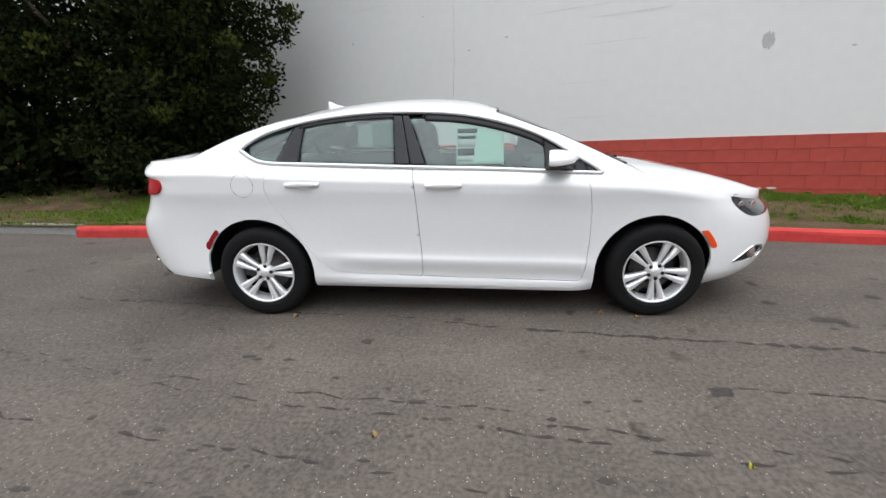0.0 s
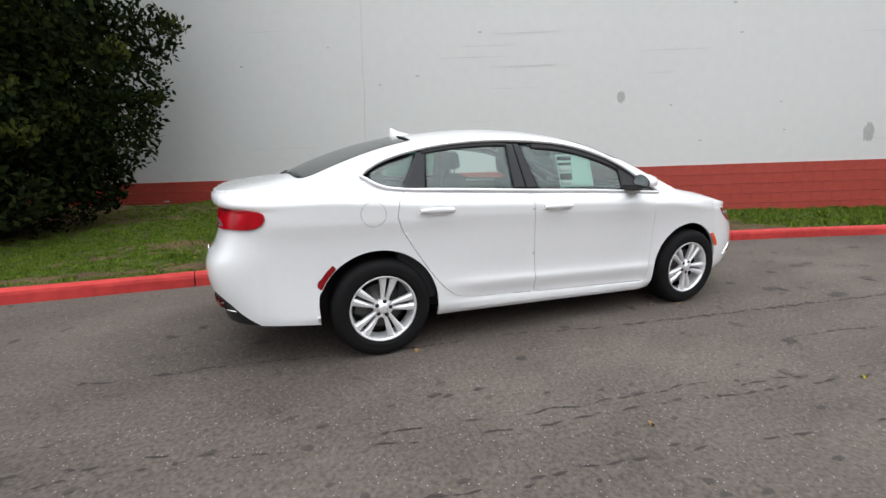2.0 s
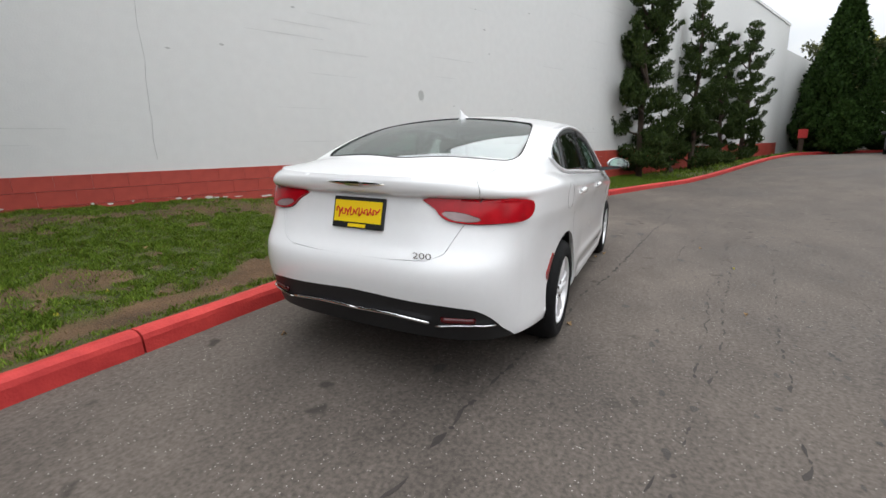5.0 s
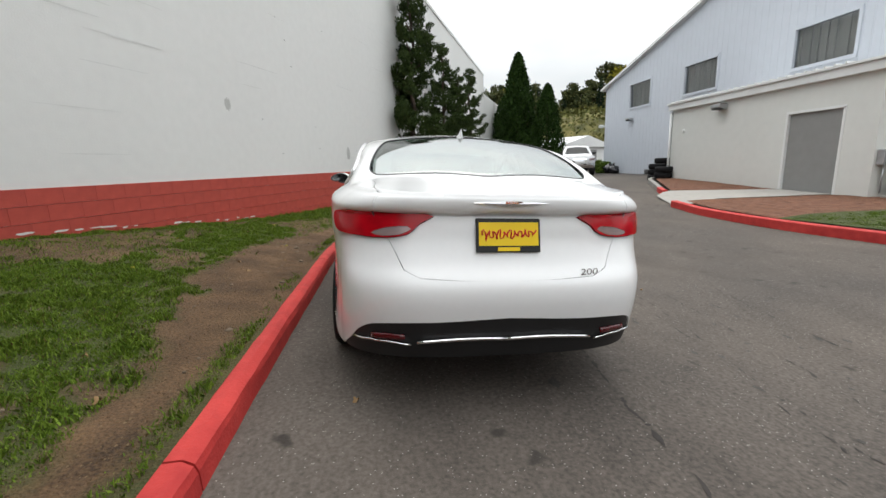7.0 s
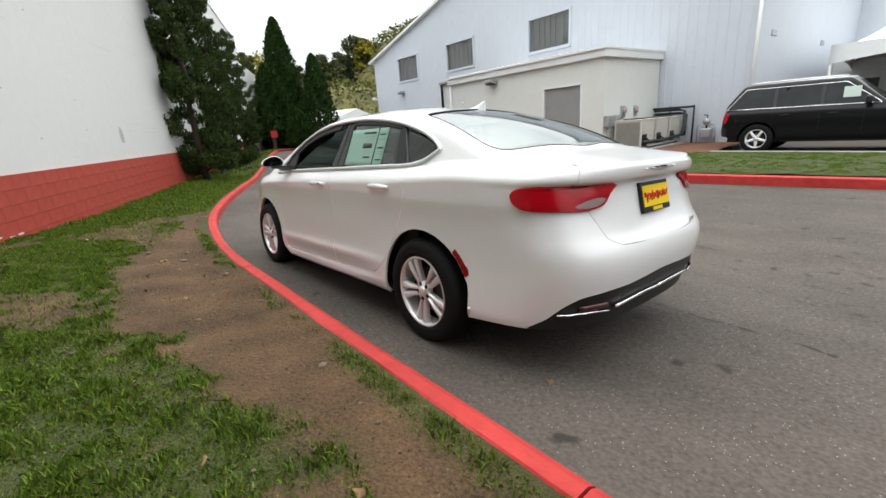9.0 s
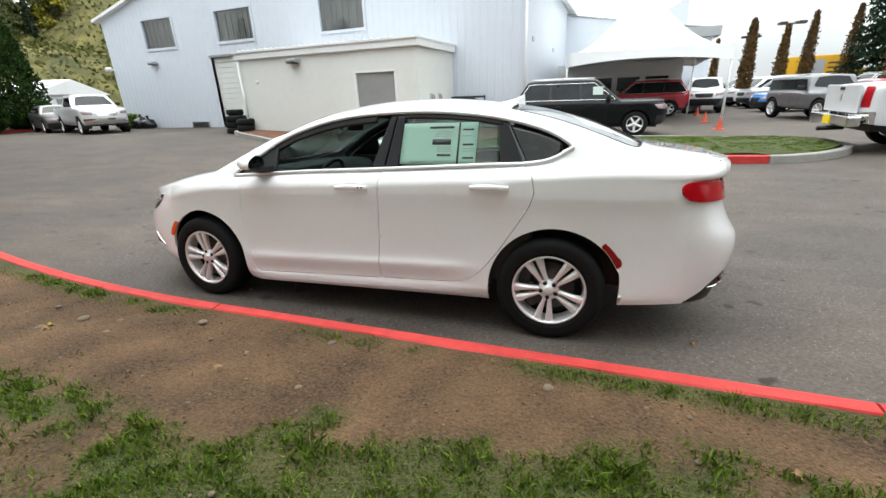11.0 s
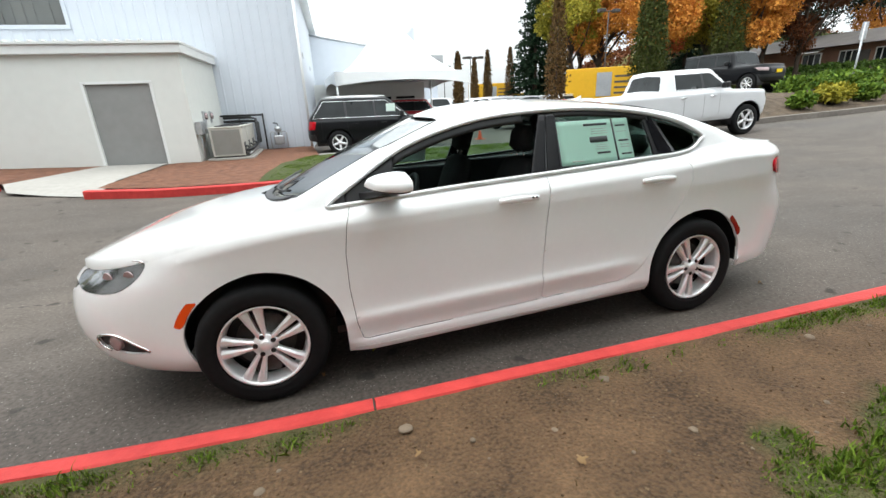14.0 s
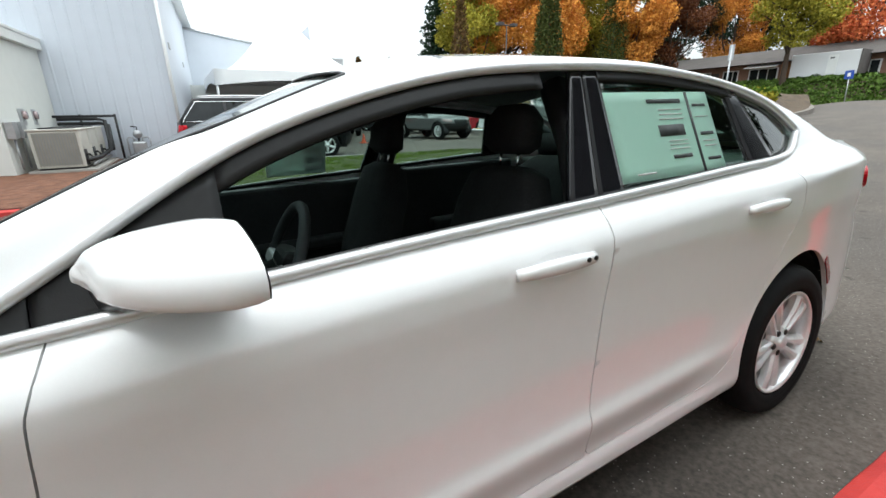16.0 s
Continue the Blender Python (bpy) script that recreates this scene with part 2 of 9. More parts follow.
MAT = {
    "asphalt": asphalt_material(),
    "soil": soil_material(),
    "white_paint": material("pearl_white_car_paint", (0.84, 0.845, 0.85), rough=0.28, coat=1.0, noise_scale=300, vary=0.012),
    "tyre": material("tyre_rubber", (0.007, 0.007, 0.0075), rough=0.8, spec=0.25, noise_scale=30, vary=0.25, bump=0.2, bump_scale=90, fine=0.003),
    "alloy": material("silver_alloy", (0.86, 0.86, 0.87), rough=0.28, metal=0.45, noise_scale=40, vary=0.05),
    "chrome": material("chrome", (0.82, 0.82, 0.83), rough=0.07, metal=1.0),
    "disc": material("brake_disc_iron", (0.11, 0.105, 0.10), rough=0.5, metal=0.8, noise_scale=60, vary=0.2),
    "black": material("black_plastic", (0.012, 0.012, 0.013), rough=0.45, noise_scale=80, vary=0.2, bump=0.12, bump_scale=300, fine=0.002),
    "gloss_black": material("gloss_black_trim", (0.010, 0.010, 0.012), rough=0.12, noise_scale=50, vary=0.1),
    "fabric": material("black_seat_cloth", (0.026, 0.026, 0.028), rough=0.9, noise_scale=120, vary=0.3, bump=0.3, bump_scale=400, fine=0.003),
    "liner": material("grey_headliner", (0.20, 0.20, 0.195), rough=0.95, noise_scale=90, vary=0.08),
    "red_lens": material("red_lamp_lens", (0.40, 0.003, 0.010), rough=0.22, spec=0.35, coat=0.15, noise_scale=14, vary=0.3),
    "dark_red_lens": material("dark_red_lamp_lens", (0.26, 0.004, 0.008), rough=0.15, coat=0.5),
    "reflector": material("dark_reflector_lens", (0.07, 0.003, 0.005), rough=0.2, coat=0.4),
    "amber_lens": material("amber_lens", (0.78, 0.075, 0.010), rough=0.2, coat=0.5),
    "clear_lens": material("silvery_clear_lens", (0.36, 0.27, 0.27), rough=0.2, coat=0.5, metal=0.3, noise_scale=25, vary=0.12),
    "lamp_dark": material("smoked_lamp_housing", (0.17, 0.17, 0.175), rough=0.18, metal=0.7, coat=1.0, noise_scale=18, vary=0.4),
    "glass": glass_material("car_glass", (0.80, 0.91, 0.87), 0.93),
    "screen_glass": glass_material("laminated_screen_glass", (0.78, 0.90, 0.87), 0.86, 0.01, 0.50),
    "rear_glass": glass_material("heated_rear_glass", (0.70, 0.84, 0.79), 0.84, 0.02, 0.30),
    "pane_glass": glass_material("window_pane_glass", (0.90, 0.92, 0.93), 0.9),
    "dark_glass": glass_material("dark_pane_glass", (0.35, 0.42, 0.40), 0.6),
    "wall_white": material("white_painted_block", (0.68, 0.685, 0.67), rough=0.7, noise_scale=6, vary=0.03, big_scale=0.25, bump=0.35, bump_scale=45, fine=0.006),
    "wall_red": material("red_painted_block", (0.38, 0.050, 0.036), rough=0.62, noise_scale=7, vary=0.10, second=(0.44, 0.068, 0.046), bump=0.35, bump_scale=45, fine=0.006, per_object=0.03),
    "kerb_red": material("red_painted_kerb", (0.44, 0.026, 0.025), rough=0.72, noise_scale=9, vary=0.16, second=(0.48, 0.040, 0.034), bump=0.5, bump_scale=60, fine=0.008),
    "kerb_grey": material("grey_concrete_kerb", (0.27, 0.26, 0.24), rough=0.85, noise_scale=14, vary=0.16, bump=0.5, bump_scale=70, fine=0.008),
    "concrete": material("pale_concrete", (0.31, 0.295, 0.27), rough=0.85, noise_scale=8, vary=0.10, bump=0.3, bump_scale=60, fine=0.006),
    "bark": material("red_bark_mulch", (0.125, 0.054, 0.031), rough=0.95, noise_scale=60, vary=0.40, second=(0.185, 0.082, 0.047), bump=1.0, bump_scale=80, fine=0.03),
    "metal_wall": material("pale_blue_white_metal_cladding", (0.545, 0.58, 0.635), rough=0.5, noise_scale=2.5, vary=0.03, big_scale=0.2),
    "shed_wall": material("off_white_render", (0.62, 0.63, 0.60), rough=0.7, noise_scale=4, vary=0.03, bump=0.2, bump_scale=60, fine=0.004),
    "trim_white": material("white_trim", (0.70, 0.71, 0.70), rough=0.5, noise_scale=6, vary=0.04),
    "grey_door": material("grey_painted_steel", (0.24, 0.24, 0.235), rough=0.5, noise_scale=5, vary=0.06),
    "white_vehicle": material("white_vehicle_paint", (0.62, 0.63, 0.645), rough=0.3, coat=0.8, noise_scale=30, vary=0.02),
    "black_vehicle": material("black_vehicle_paint", (0.005, 0.0055, 0.007), rough=0.3, spec=0.22, coat=0.10, noise_scale=30, vary=0.1),
    "grey_vehicle": material("grey_vehicle_paint", (0.16, 0.165, 0.17), rough=0.28, metal=0.3, coat=0.8, noise_scale=30, vary=0.05),
    "silver_vehicle": material("silver_vehicle_paint", (0.45, 0.46, 0.47), rough=0.28, metal=0.5, coat=0.8, noise_scale=30, vary=0.05),
    "blue_vehicle": material("bright_blue_vehicle_paint", (0.03, 0.20, 0.50), rough=0.25, coat=1.0, noise_scale=30, vary=0.05),
    "red_vehicle": material("red_vehicle_paint", (0.36, 0.02, 0.03), rough=0.25, coat=1.0, noise_scale=30, vary=0.05),
    "vehicle_glass": material("dark_vehicle_window", (0.014, 0.017, 0.018), rough=0.08, spec=0.30, noise_scale=3, vary=0.4),
    "yellow": material("yellow_painted_steel", (0.72, 0.40, 0.012), rough=0.5, noise_scale=3, vary=0.06),
    "tent": material("white_tent_fabric", (0.86, 0.87, 0.86), rough=0.6, noise_scale=3, vary=0.02),
    "plate_yellow": material("yellow_plate_insert", (0.86, 0.60, 0.010), rough=0.4),
    "ink_red": material("red_ink", (0.62, 0.02, 0.02), rough=0.5),
    "ink_dark": material("dark_ink", (0.03, 0.035, 0.035), rough=0.6),
    "orange": material("orange_cone_plastic", (0.48, 0.075, 0.03), rough=0.5, noise_scale=8, vary=0.1),
    "cabin": material("dark_cabin_plastic", (0.040, 0.042, 0.046), rough=0.55, noise_scale=60, vary=0.2),
    "satin": material("satin_silver_trim", (0.74, 0.74, 0.75), rough=0.32, metal=0.45, noise_scale=30, vary=0.05),
    "galvanised": material("galvanised_steel", (0.42, 0.43, 0.44), rough=0.45, metal=0.7, noise_scale=12, vary=0.12),
    "ac_beige": material("beige_enamel", (0.50, 0.49, 0.44), rough=0.5, noise_scale=10, vary=0.05),
    "ac_louvre": material("weathered_grille_enamel", (0.26, 0.25, 0.22), rough=0.6, noise_scale=10, vary=0.1),
    "stone": material("field_stone", (0.17, 0.13, 0.092), rough=0.9, noise_scale=16, vary=0.2, bump=0.4, bump_scale=40, fine=0.01, per_object=0.25),
    "trunk": material("brown_bark", (0.060, 0.042, 0.030), rough=0.95, noise_scale=22, vary=0.3, stretch=(1, 1, 0.25), bump=0.8, bump_scale=30, fine=0.02),
    "roof_dark": material("brown_shingle", (0.09, 0.08, 0.075), rough=0.9, noise_scale=8, vary=0.2),
    "brick_far": material("far_brown_wall", (0.22, 0.12, 0.085), rough=0.9, noise_scale=6, vary=0.15),
}


def leaf_material(name, dark, light, rough=0.55):
    m = material(name, dark, rough=rough, spec=0.07)
    n, l = m.node_tree.nodes, m.node_tree.links
    b = n["Principled BSDF"]
    g = n.new("ShaderNodeNewGeometry")
    mix = n.new("ShaderNodeMix")
    mix.data_type = "RGBA"
    l.new(g.outputs["Random Per Island"], mix.inputs[0])
    mix.inputs[6].default_value = (*dark, 1)
    mix.inputs[7].default_value = (*light, 1)
    l.new(mix.outputs[2], b.inputs["Base Color"])
    return m


MAT["grass"] = leaf_material("grass_blades", (0.052, 0.098, 0.011), (0.185, 0.265, 0.036))
MAT["dry_grass"] = leaf_material("dry_grass_blades", (0.085, 0.055, 0.025), (0.19, 0.13, 0.06))
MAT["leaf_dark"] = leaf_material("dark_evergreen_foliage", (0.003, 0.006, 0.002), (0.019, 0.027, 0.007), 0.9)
MAT["leaf_juniper"] = leaf_material("juniper_foliage", (0.016, 0.031, 0.009), (0.058, 0.084, 0.024))
MAT["leaf_cypress"] = leaf_material("clipped_evergreen_foliage", (0.012, 0.028, 0.006), (0.030, 0.058, 0.012))
MAT["leaf_autumn"] = leaf_material("orange_autumn_foliage", (0.36, 0.115, 0.020), (0.72, 0.34, 0.070))
MAT["leaf_redtree"] = leaf_material("russet_autumn_foliage", (0.075, 0.026, 0.014), (0.19, 0.075, 0.032))
MAT["leaf_scarlet"] = leaf_material("scarlet_autumn_foliage", (0.42, 0.080, 0.035), (0.70, 0.22, 0.080))
MAT["leaf_column"] = leaf_material("brown_green_upright_foliage", (0.060, 0.040, 0.016), (0.17, 0.10, 0.040))
MAT["leaf_upright"] = leaf_material("olive_upright_foliage", (0.028, 0.040, 0.010), (0.085, 0.095, 0.026))
MAT["kerb_worn"] = material("worn_brown_grey_kerb", (0.17, 0.15, 0.13), rough=0.9, noise_scale=12, vary=0.25, bump=0.5, bump_scale=60, fine=0.01)
MAT["cedar"] = material("orange_cedar_boards", (0.30, 0.135, 0.060), rough=0.8, noise_scale=12, vary=0.25, stretch=(4, 4, 0.3))
MAT["blue_sign"] = material("blue_sign_enamel", (0.015, 0.06, 0.32), rough=0.4)
MAT["leaf_ivy"] = leaf_material("ivy_foliage", (0.030, 0.060, 0.012), (0.11, 0.175, 0.035))
MAT["mulch"] = material("dark_brown_mulch", (0.062, 0.042, 0.028), rough=0.95, noise_scale=40, vary=0.35, second=(0.10, 0.072, 0.046), bump=1.0, bump_scale=70, fine=0.03)
MAT["block_wall"] = material("weathered_block_wall", (0.105, 0.092, 0.080), rough=0.9, noise_scale=9, vary=0.25, bump=0.5, bump_scale=50, fine=0.01)
MAT["pole_paint"] = material("dark_bronze_paint", (0.045, 0.038, 0.034), rough=0.5, noise_scale=9, vary=0.15)
MAT["leaf_yellow"] = leaf_material("yellow_green_foliage", (0.15, 0.15, 0.020), (0.42, 0.36, 0.05))
MAT["leaf_hill"] = leaf_material("far_hillside_foliage", (0.070, 0.082, 0.028), (0.150, 0.145, 0.048))
MAT["leaf_wood"] = leaf_material("far_woods_foliage", (0.030, 0.045, 0.020), (0.105, 0.110, 0.040))
MAT["leaf_fir"] = leaf_material("fir_foliage", (0.008, 0.020, 0.012), (0.025, 0.045, 0.022))
MAT["leaf_shrub"] = leaf_material("shrub_foliage", (0.04, 0.085, 0.015), (0.15, 0.22, 0.03))


def paper_material(name, color, through=0.55):
    """Thin printed paper: a share of the light passes through."""
    m = material(name, color, rough=0.7, noise_scale=9, vary=0.03)
    n, l = m.node_tree.nodes, m.node_tree.links
    tl = n.new("ShaderNodeBsdfTranslucent")
    tl.inputs[0].default_value = (*color, 1)
    mx = n.new("ShaderNodeMixShader")
    mx.inputs[0].default_value = through
    l.new(n["Principled BSDF"].outputs[0], mx.inputs[1])
    l.new(tl.outputs[0], mx.inputs[2])
    l.new(mx.outputs[0], n["Material Output"].inputs[0])
    return m


MAT["paper_green"] = paper_material("pale_green_paper", (0.56, 0.80, 0.70))
MAT["paper_white"] = paper_material("white_paper", (0.80, 0.92, 0.86), 0.2)

MAT["leaf_olive"] = leaf_material("olive_sprig_foliage", (0.012, 0.018, 0.005), (0.060, 0.070, 0.014), 0.9)
MAT["hill_grass"] = material("far_grassy_slope", (0.060, 0.072, 0.024), rough=0.95, noise_scale=0.35, vary=0.35, second=(0.17, 0.145, 0.048), big_scale=0.06)
MAT["leaf_brown"] = leaf_material("dry_brown_leaf", (0.14, 0.075, 0.035), (0.30, 0.20, 0.10))


# ---- small tools ----
def curve(*pts):
    """A smooth function through (x, y) pairs, without overshoot; flat beyond its ends."""
    xs, ys = np.array([p[0] for p in pts], float), np.array([p[1] for p in pts], float)
    d = np.diff(ys) / np.diff(xs)
    m = np.concatenate([[d[0]], (d[:-1] + d[1:]) / 2, [d[-1]]])
    m[1:-1][d[:-1] * d[1:] <= 0] = 0
    for i in range(len(d)):
        if d[i] == 0:
            m[i] = m[i + 1] = 0
        else:
            a, b = m[i] / d[i], m[i + 1] / d[i]
            if a * a + b * b > 9:
                k = 3 / math.sqrt(a * a + b * b)
                m[i], m[i + 1] = k * a * d[i], k * b * d[i]

    def f(x):
        x = np.clip(x, xs[0], xs[-1])
        i = np.clip(np.searchsorted(xs, x) - 1, 0, len(d) - 1)
        h = xs[i + 1] - xs[i]
        t = (x - xs[i]) / h
        return ((1 + 2 * t) * (1 - t) ** 2 * ys[i] + t * (1 - t) ** 2 * h * m[i] + t * t * (3 - 2 * t) * ys[i + 1] + t * t * (t - 1) * h * m[i + 1])
    return f


def step(a, b, x):
    t = np.clip((np.asarray(x, float) - a) / (b - a), 0, 1)
    return t * t * (3 - 2 * t)


def mesh_of(name, verts, faces, mat=None, smooth=False):
    me = bpy.data.meshes.new(name)
    me.from_pydata([tuple(map(float, v)) for v in verts], [], [tuple(map(int, f)) for f in faces])
    me.validate()
    if mat is not None:
        me.materials.append(MAT[mat] if isinstance(mat, str) else mat)
    if smooth:
        me.polygons.foreach_set("use_smooth", [True] * len(me.polygons))
    me.update()
    return me


def bm_mesh(name, bm, mat, smooth=False):
    me = bpy.data.meshes.new(name)
    bm.normal_update()
    bm.to_mesh(me)
    bm.free()
    me.materials.append(MAT[mat] if isinstance(mat, str) else mat)
    if smooth:
        me.polygons.foreach_set("use_smooth", [True] * len(me.polygons))
    return me


def part(name, me, parent=None, label="", at=None):
    """One mesh object under a thing or under a part."""
    ob = new(name, me)
    if parent is not None:
        ob.parent = parent
    if label:
        ob["label"] = label
    if at is not None:
        ob.matrix_basis = at
    return ob


def box_bm(bm, x0, x1, y0, y1, z0, z1, bevel=0.0, m=None):
    r = bmesh.ops.create_cube(bm, size=1)
    vs = r["verts"]
    for v in vs:
        v.co = Vector(((x0 + x1) / 2 + v.co.x * (x1 - x0), (y0 + y1) / 2 + v.co.y * (y1 - y0), (z0 + z1) / 2 + v.co.z * (z1 - z0)))
    if bevel:
        es = {e for v in vs for e in v.link_edges}
        vs = list({v for f in bmesh.ops.bevel(bm, geom=list(es), offset=bevel, segments=2, affect="EDGES", profile=0.5)["faces"] for v in f.verts} | {v for v in vs if v.is_valid})
    if m is not None:
        bmesh.ops.transform(bm, matrix=m, verts=vs)
    return vs


def box(name, x0, x1, y0, y1, z0, z1, mat, bevel=0.0, m=None):
    bm = bmesh.new()
    box_bm(bm, x0, x1, y0, y1, z0, z1, bevel, m)
    return bm_mesh(name, bm, mat)


def lathe(name, profile, mat, n=40, axis="y", smooth=True):
    """Turn (radius, along) pairs round the axis."""
    vs, fs = [], []
    for k in range(n):
        a = 2 * math.pi * k / n
        for r, h in profile:
            c, s = r * math.cos(a), r * math.sin(a)
            vs.append((c, h, s) if axis == "y" else (c, s, h))
    q = len(profile)
    for k in range(n):
        for i in range(q - 1):
            a, b = k * q + i, ((k + 1) % n) * q + i
            fs.append((a, b, b + 1, a + 1) if axis == "y" else (a, a + 1, b + 1, b))
    me = mesh_of(name, vs, fs, mat, smooth)
    bm = bmesh.new()
    bm.from_mesh(me)
    bmesh.ops.remove_doubles(bm, verts=bm.verts, dist=1e-5)
    bmesh.ops.recalc_face_normals(bm, faces=bm.faces)
    bm.to_mesh(me)
    bm.free()
    return me


def tube(name, pts, radius, mat, n=8, closed=False, flat=None, caps=True):
    """A round bar along a line of points; radius may be a list; flat=(a, b): a flattened section."""
    pts = [Vector(p) for p in pts]
    vs, fs = [], []
    up = Vector((0.13, 0.21, 0.97))
    for i, p in enumerate(pts):
        a = pts[i - 1] if (i or closed) else p
        b = pts[(i + 1) % len(pts)] if (i + 1 < len(pts) or closed) else p
        t = (b - a).normalized()
        s = t.cross(up).normalized()
        w = s.cross(t)
        r = radius[i] if isinstance(radius, (list, tuple)) else radius
        ra, rb = (r, r) if flat is None else flat
        for k in range(n):
            q = 2 * math.pi * k / n
            vs.append(p + s * (ra * math.cos(q)) + w * (rb * math.sin(q)))
    m = len(pts)
    for i in range(m if closed else m - 1):
        for k in range(n):
            a, b = i * n + k, i * n + (k + 1) % n
            c, d = ((i + 1) % m) * n + k, ((i + 1) % m) * n + (k + 1) % n
            fs.append((a, b, d, c))
    if caps and not closed:
        fs.append(tuple(range(n - 1, -1, -1)))
        fs.append(tuple((m - 1) * n + k for k in range(n)))
    return mesh_of(name, vs, fs, mat, True)


def empty(name, m=None, **tags):
    ob = new(name)
    ob.empty_display_size = 0.2
    if m is not None:
        ob.matrix_world = m
    return tagged(ob, **tags)


# ---- the lie of the land ----
def ground_z(x, y):
    """Height of the asphalt: a crossfall where the sedan stands, a level yard beyond it, and a climb behind."""
    x, y = np.asarray(x, float), np.asarray(y, float)
    xc = np.clip(x, -7, 4.5)
    near = 0.053 * np.clip(y, -2.4, 2.2) - 0.011 * xc + 0.075 * step(4, 12, x)
    lot = 0.07 + 0.25 * step(3.5, 13, x)
    k = step(-2.2, -8.0, y)
    climb = 0.04 * np.clip(-5.0 - x, 0, 6) + 0.06 * np.clip(-11.0 - x, 0, 20)
    climb = climb * (0.35 + 0.65 * step(2, -6, y)) * np.maximum(step(-15, -9, y), step(-26, -50, x))
    return near * (1 - k) + lot * k + climb


WALL_SLOPE, WALL_Y0 = -0.414, 5.15


def wall_y(x):
    return WALL_Y0 + WALL_SLOPE * x


wall_base = curve((-30, 1.0), (-5.5, 0.70), (-2.5, 0.69), (0.2, 0.64), (2.4, 0.48), (4.7, 0.29), (7.2, 0.19), (11, 0.17), (17, 0.14), (36, 0.10))
kerb_back = curve((-40, 2.17), (-8, 1.548), (-3.7, 1.418), (-1.5, 1.388), (0.2, 1.358), (1.6, 1.318), (3.0, 1.165), (5.0, 0.77), (7.3, 0.01), (9.5, -0.89), (12, -1.95), (20, -5.23), (35, -11.43))


def kerb_top(x):
    return ground_z(x, kerb_back(x) - 0.12) + 0.135


def verge_z(x, y):
    """Height of the planted strip between the kerb and the tall wall."""
    a, b = kerb_back(x), wall_y(x)
    t = np.clip((y - a) / np.maximum(b - a, 0.1), 0, 1.0)
    return kerb_top(x) - 0.008 + (wall_base(x) - kerb_top(x) + 0.008) * (0.35 * t + 0.65 * step(0, 1, t))


def axis_steps(parts):
    out = []
    for a, b, n in parts:
        out += list(np.linspace(a, b, n, endpoint=False))
    return np.array(out + [parts[-1][1]])


def sheet(name, xs, ys, zf, mat):
    X, Y = np.meshgrid(xs, ys, indexing="ij")
    Z = zf(X, Y)
    nx, ny = len(xs), len(ys)
    vs = np.stack([X.ravel(), Y.ravel(), Z.ravel()], 1)
    i, j = np.meshgrid(np.arange(nx - 1), np.arange(ny - 1), indexing="ij")
    a = (i * ny + j).ravel()
    fs = np.stack([a, a + ny, a + ny + 1, a + 1], 1)
    return mesh_of(name, vs, fs, mat, True)


gx = axis_steps([(-600, -80, 8), (-80, -12, 34), (-12, 14, 70), (14, 60, 24), (60, 600, 8)])
gy = axis_steps([(-600, -80, 8), (-80, -12, 30), (-12, 3, 50), (3, 600, 10)])
ground = part("ground", sheet("ground", gx, gy, ground_z, "asphalt"))
tagged(ground, "grey worn asphalt of a yard with cracks and damp stains", "asphalt", kind="structure")

# planted strip
vx = axis_steps([(-30, -7, 24), (-7, 8, 150), (8, 36, 50)])
vt = np.linspace(0, 1, 46)
vv, vf = [], []
for x in vx:
    a, b = float(kerb_back(x)) - 0.02, float(wall_y(x)) + 0.1
    for t in vt:
        y = a + (b - a) * t
        lump = 0.035 * noise.noise((x * 1.1, y * 1.1, 0)) + 0.016 * noise.noise((x * 4.5, y * 4.5, 3)) + 0.006 * noise.noise((x * 17, y * 17, 5))
        vv.append((x, y, float(verge_z(x, y)) + lump * min(1, t * 9)))
nv = len(vt)
for i in range(len(vx) - 1):
    for j in range(nv - 1):
        k = i * nv + j
        vf.append((k, k + nv, k + nv + 1, k + 1))
verge = part("ground_verge", mesh_of("ground_verge", vv, vf, "soil", True))
tagged(verge, "bare brown soil strip with patchy turf beside the kerb", "soil", kind="structure")

# kerb in cast lengths with open joints
kerb = tagged(empty("kerb"), "red painted concrete kerb with chipped edges", "kerb", kind="structure")


def kerb_length(x0, x1, mat, name, shift=0.0, wide=0.125):
    n = max(4, int((x1 - x0) / 0.12))
    prof = [(0.0, -0.2), (0.0, -0.012), (-0.014, 0.0), (-0.075, 0.004), (-wide + 0.035, -0.004), (-wide + 0.010, -0.020), (-wide, -0.05), (-wide - 0.018, -0.33)]
    vs, fs = [], []
    for i in range(n + 1):
        x = x0 + (x1 - x0) * i / n
        y = float(kerb_back(x)) + shift
        dy = float(kerb_back(x + 0.05) - kerb_back(x - 0.05)) / 0.1
        l = math.hypot(1, dy)
        nx, ny = -dy / l, 1 / l
        z = float(kerb_top(x))
        for k, (o, h) in enumerate(prof):
            w = 0.006 * noise.noise((x * 3, k * 0.7, 1)) + 0.004 * noise.noise((x * 11, k * 1.9, 4))
            vs.append((x + nx * (o + w), y + ny * (o + w), z + h + 0.6 * w))
    q = len(prof)
    for i in range(n):
        for k in range(q - 1):
            a = i * q + k
            fs.append((a, a + 1, a + q + 1, a + q))
    fs.append(tuple(range(q)))
    fs.append(tuple(n * q + k for k in range(q - 1, -1, -1)))
    return part(name, mesh_of(name, vs, fs, mat), kerb, "" if mat == "kerb_red" else "bare grey concrete kerb")


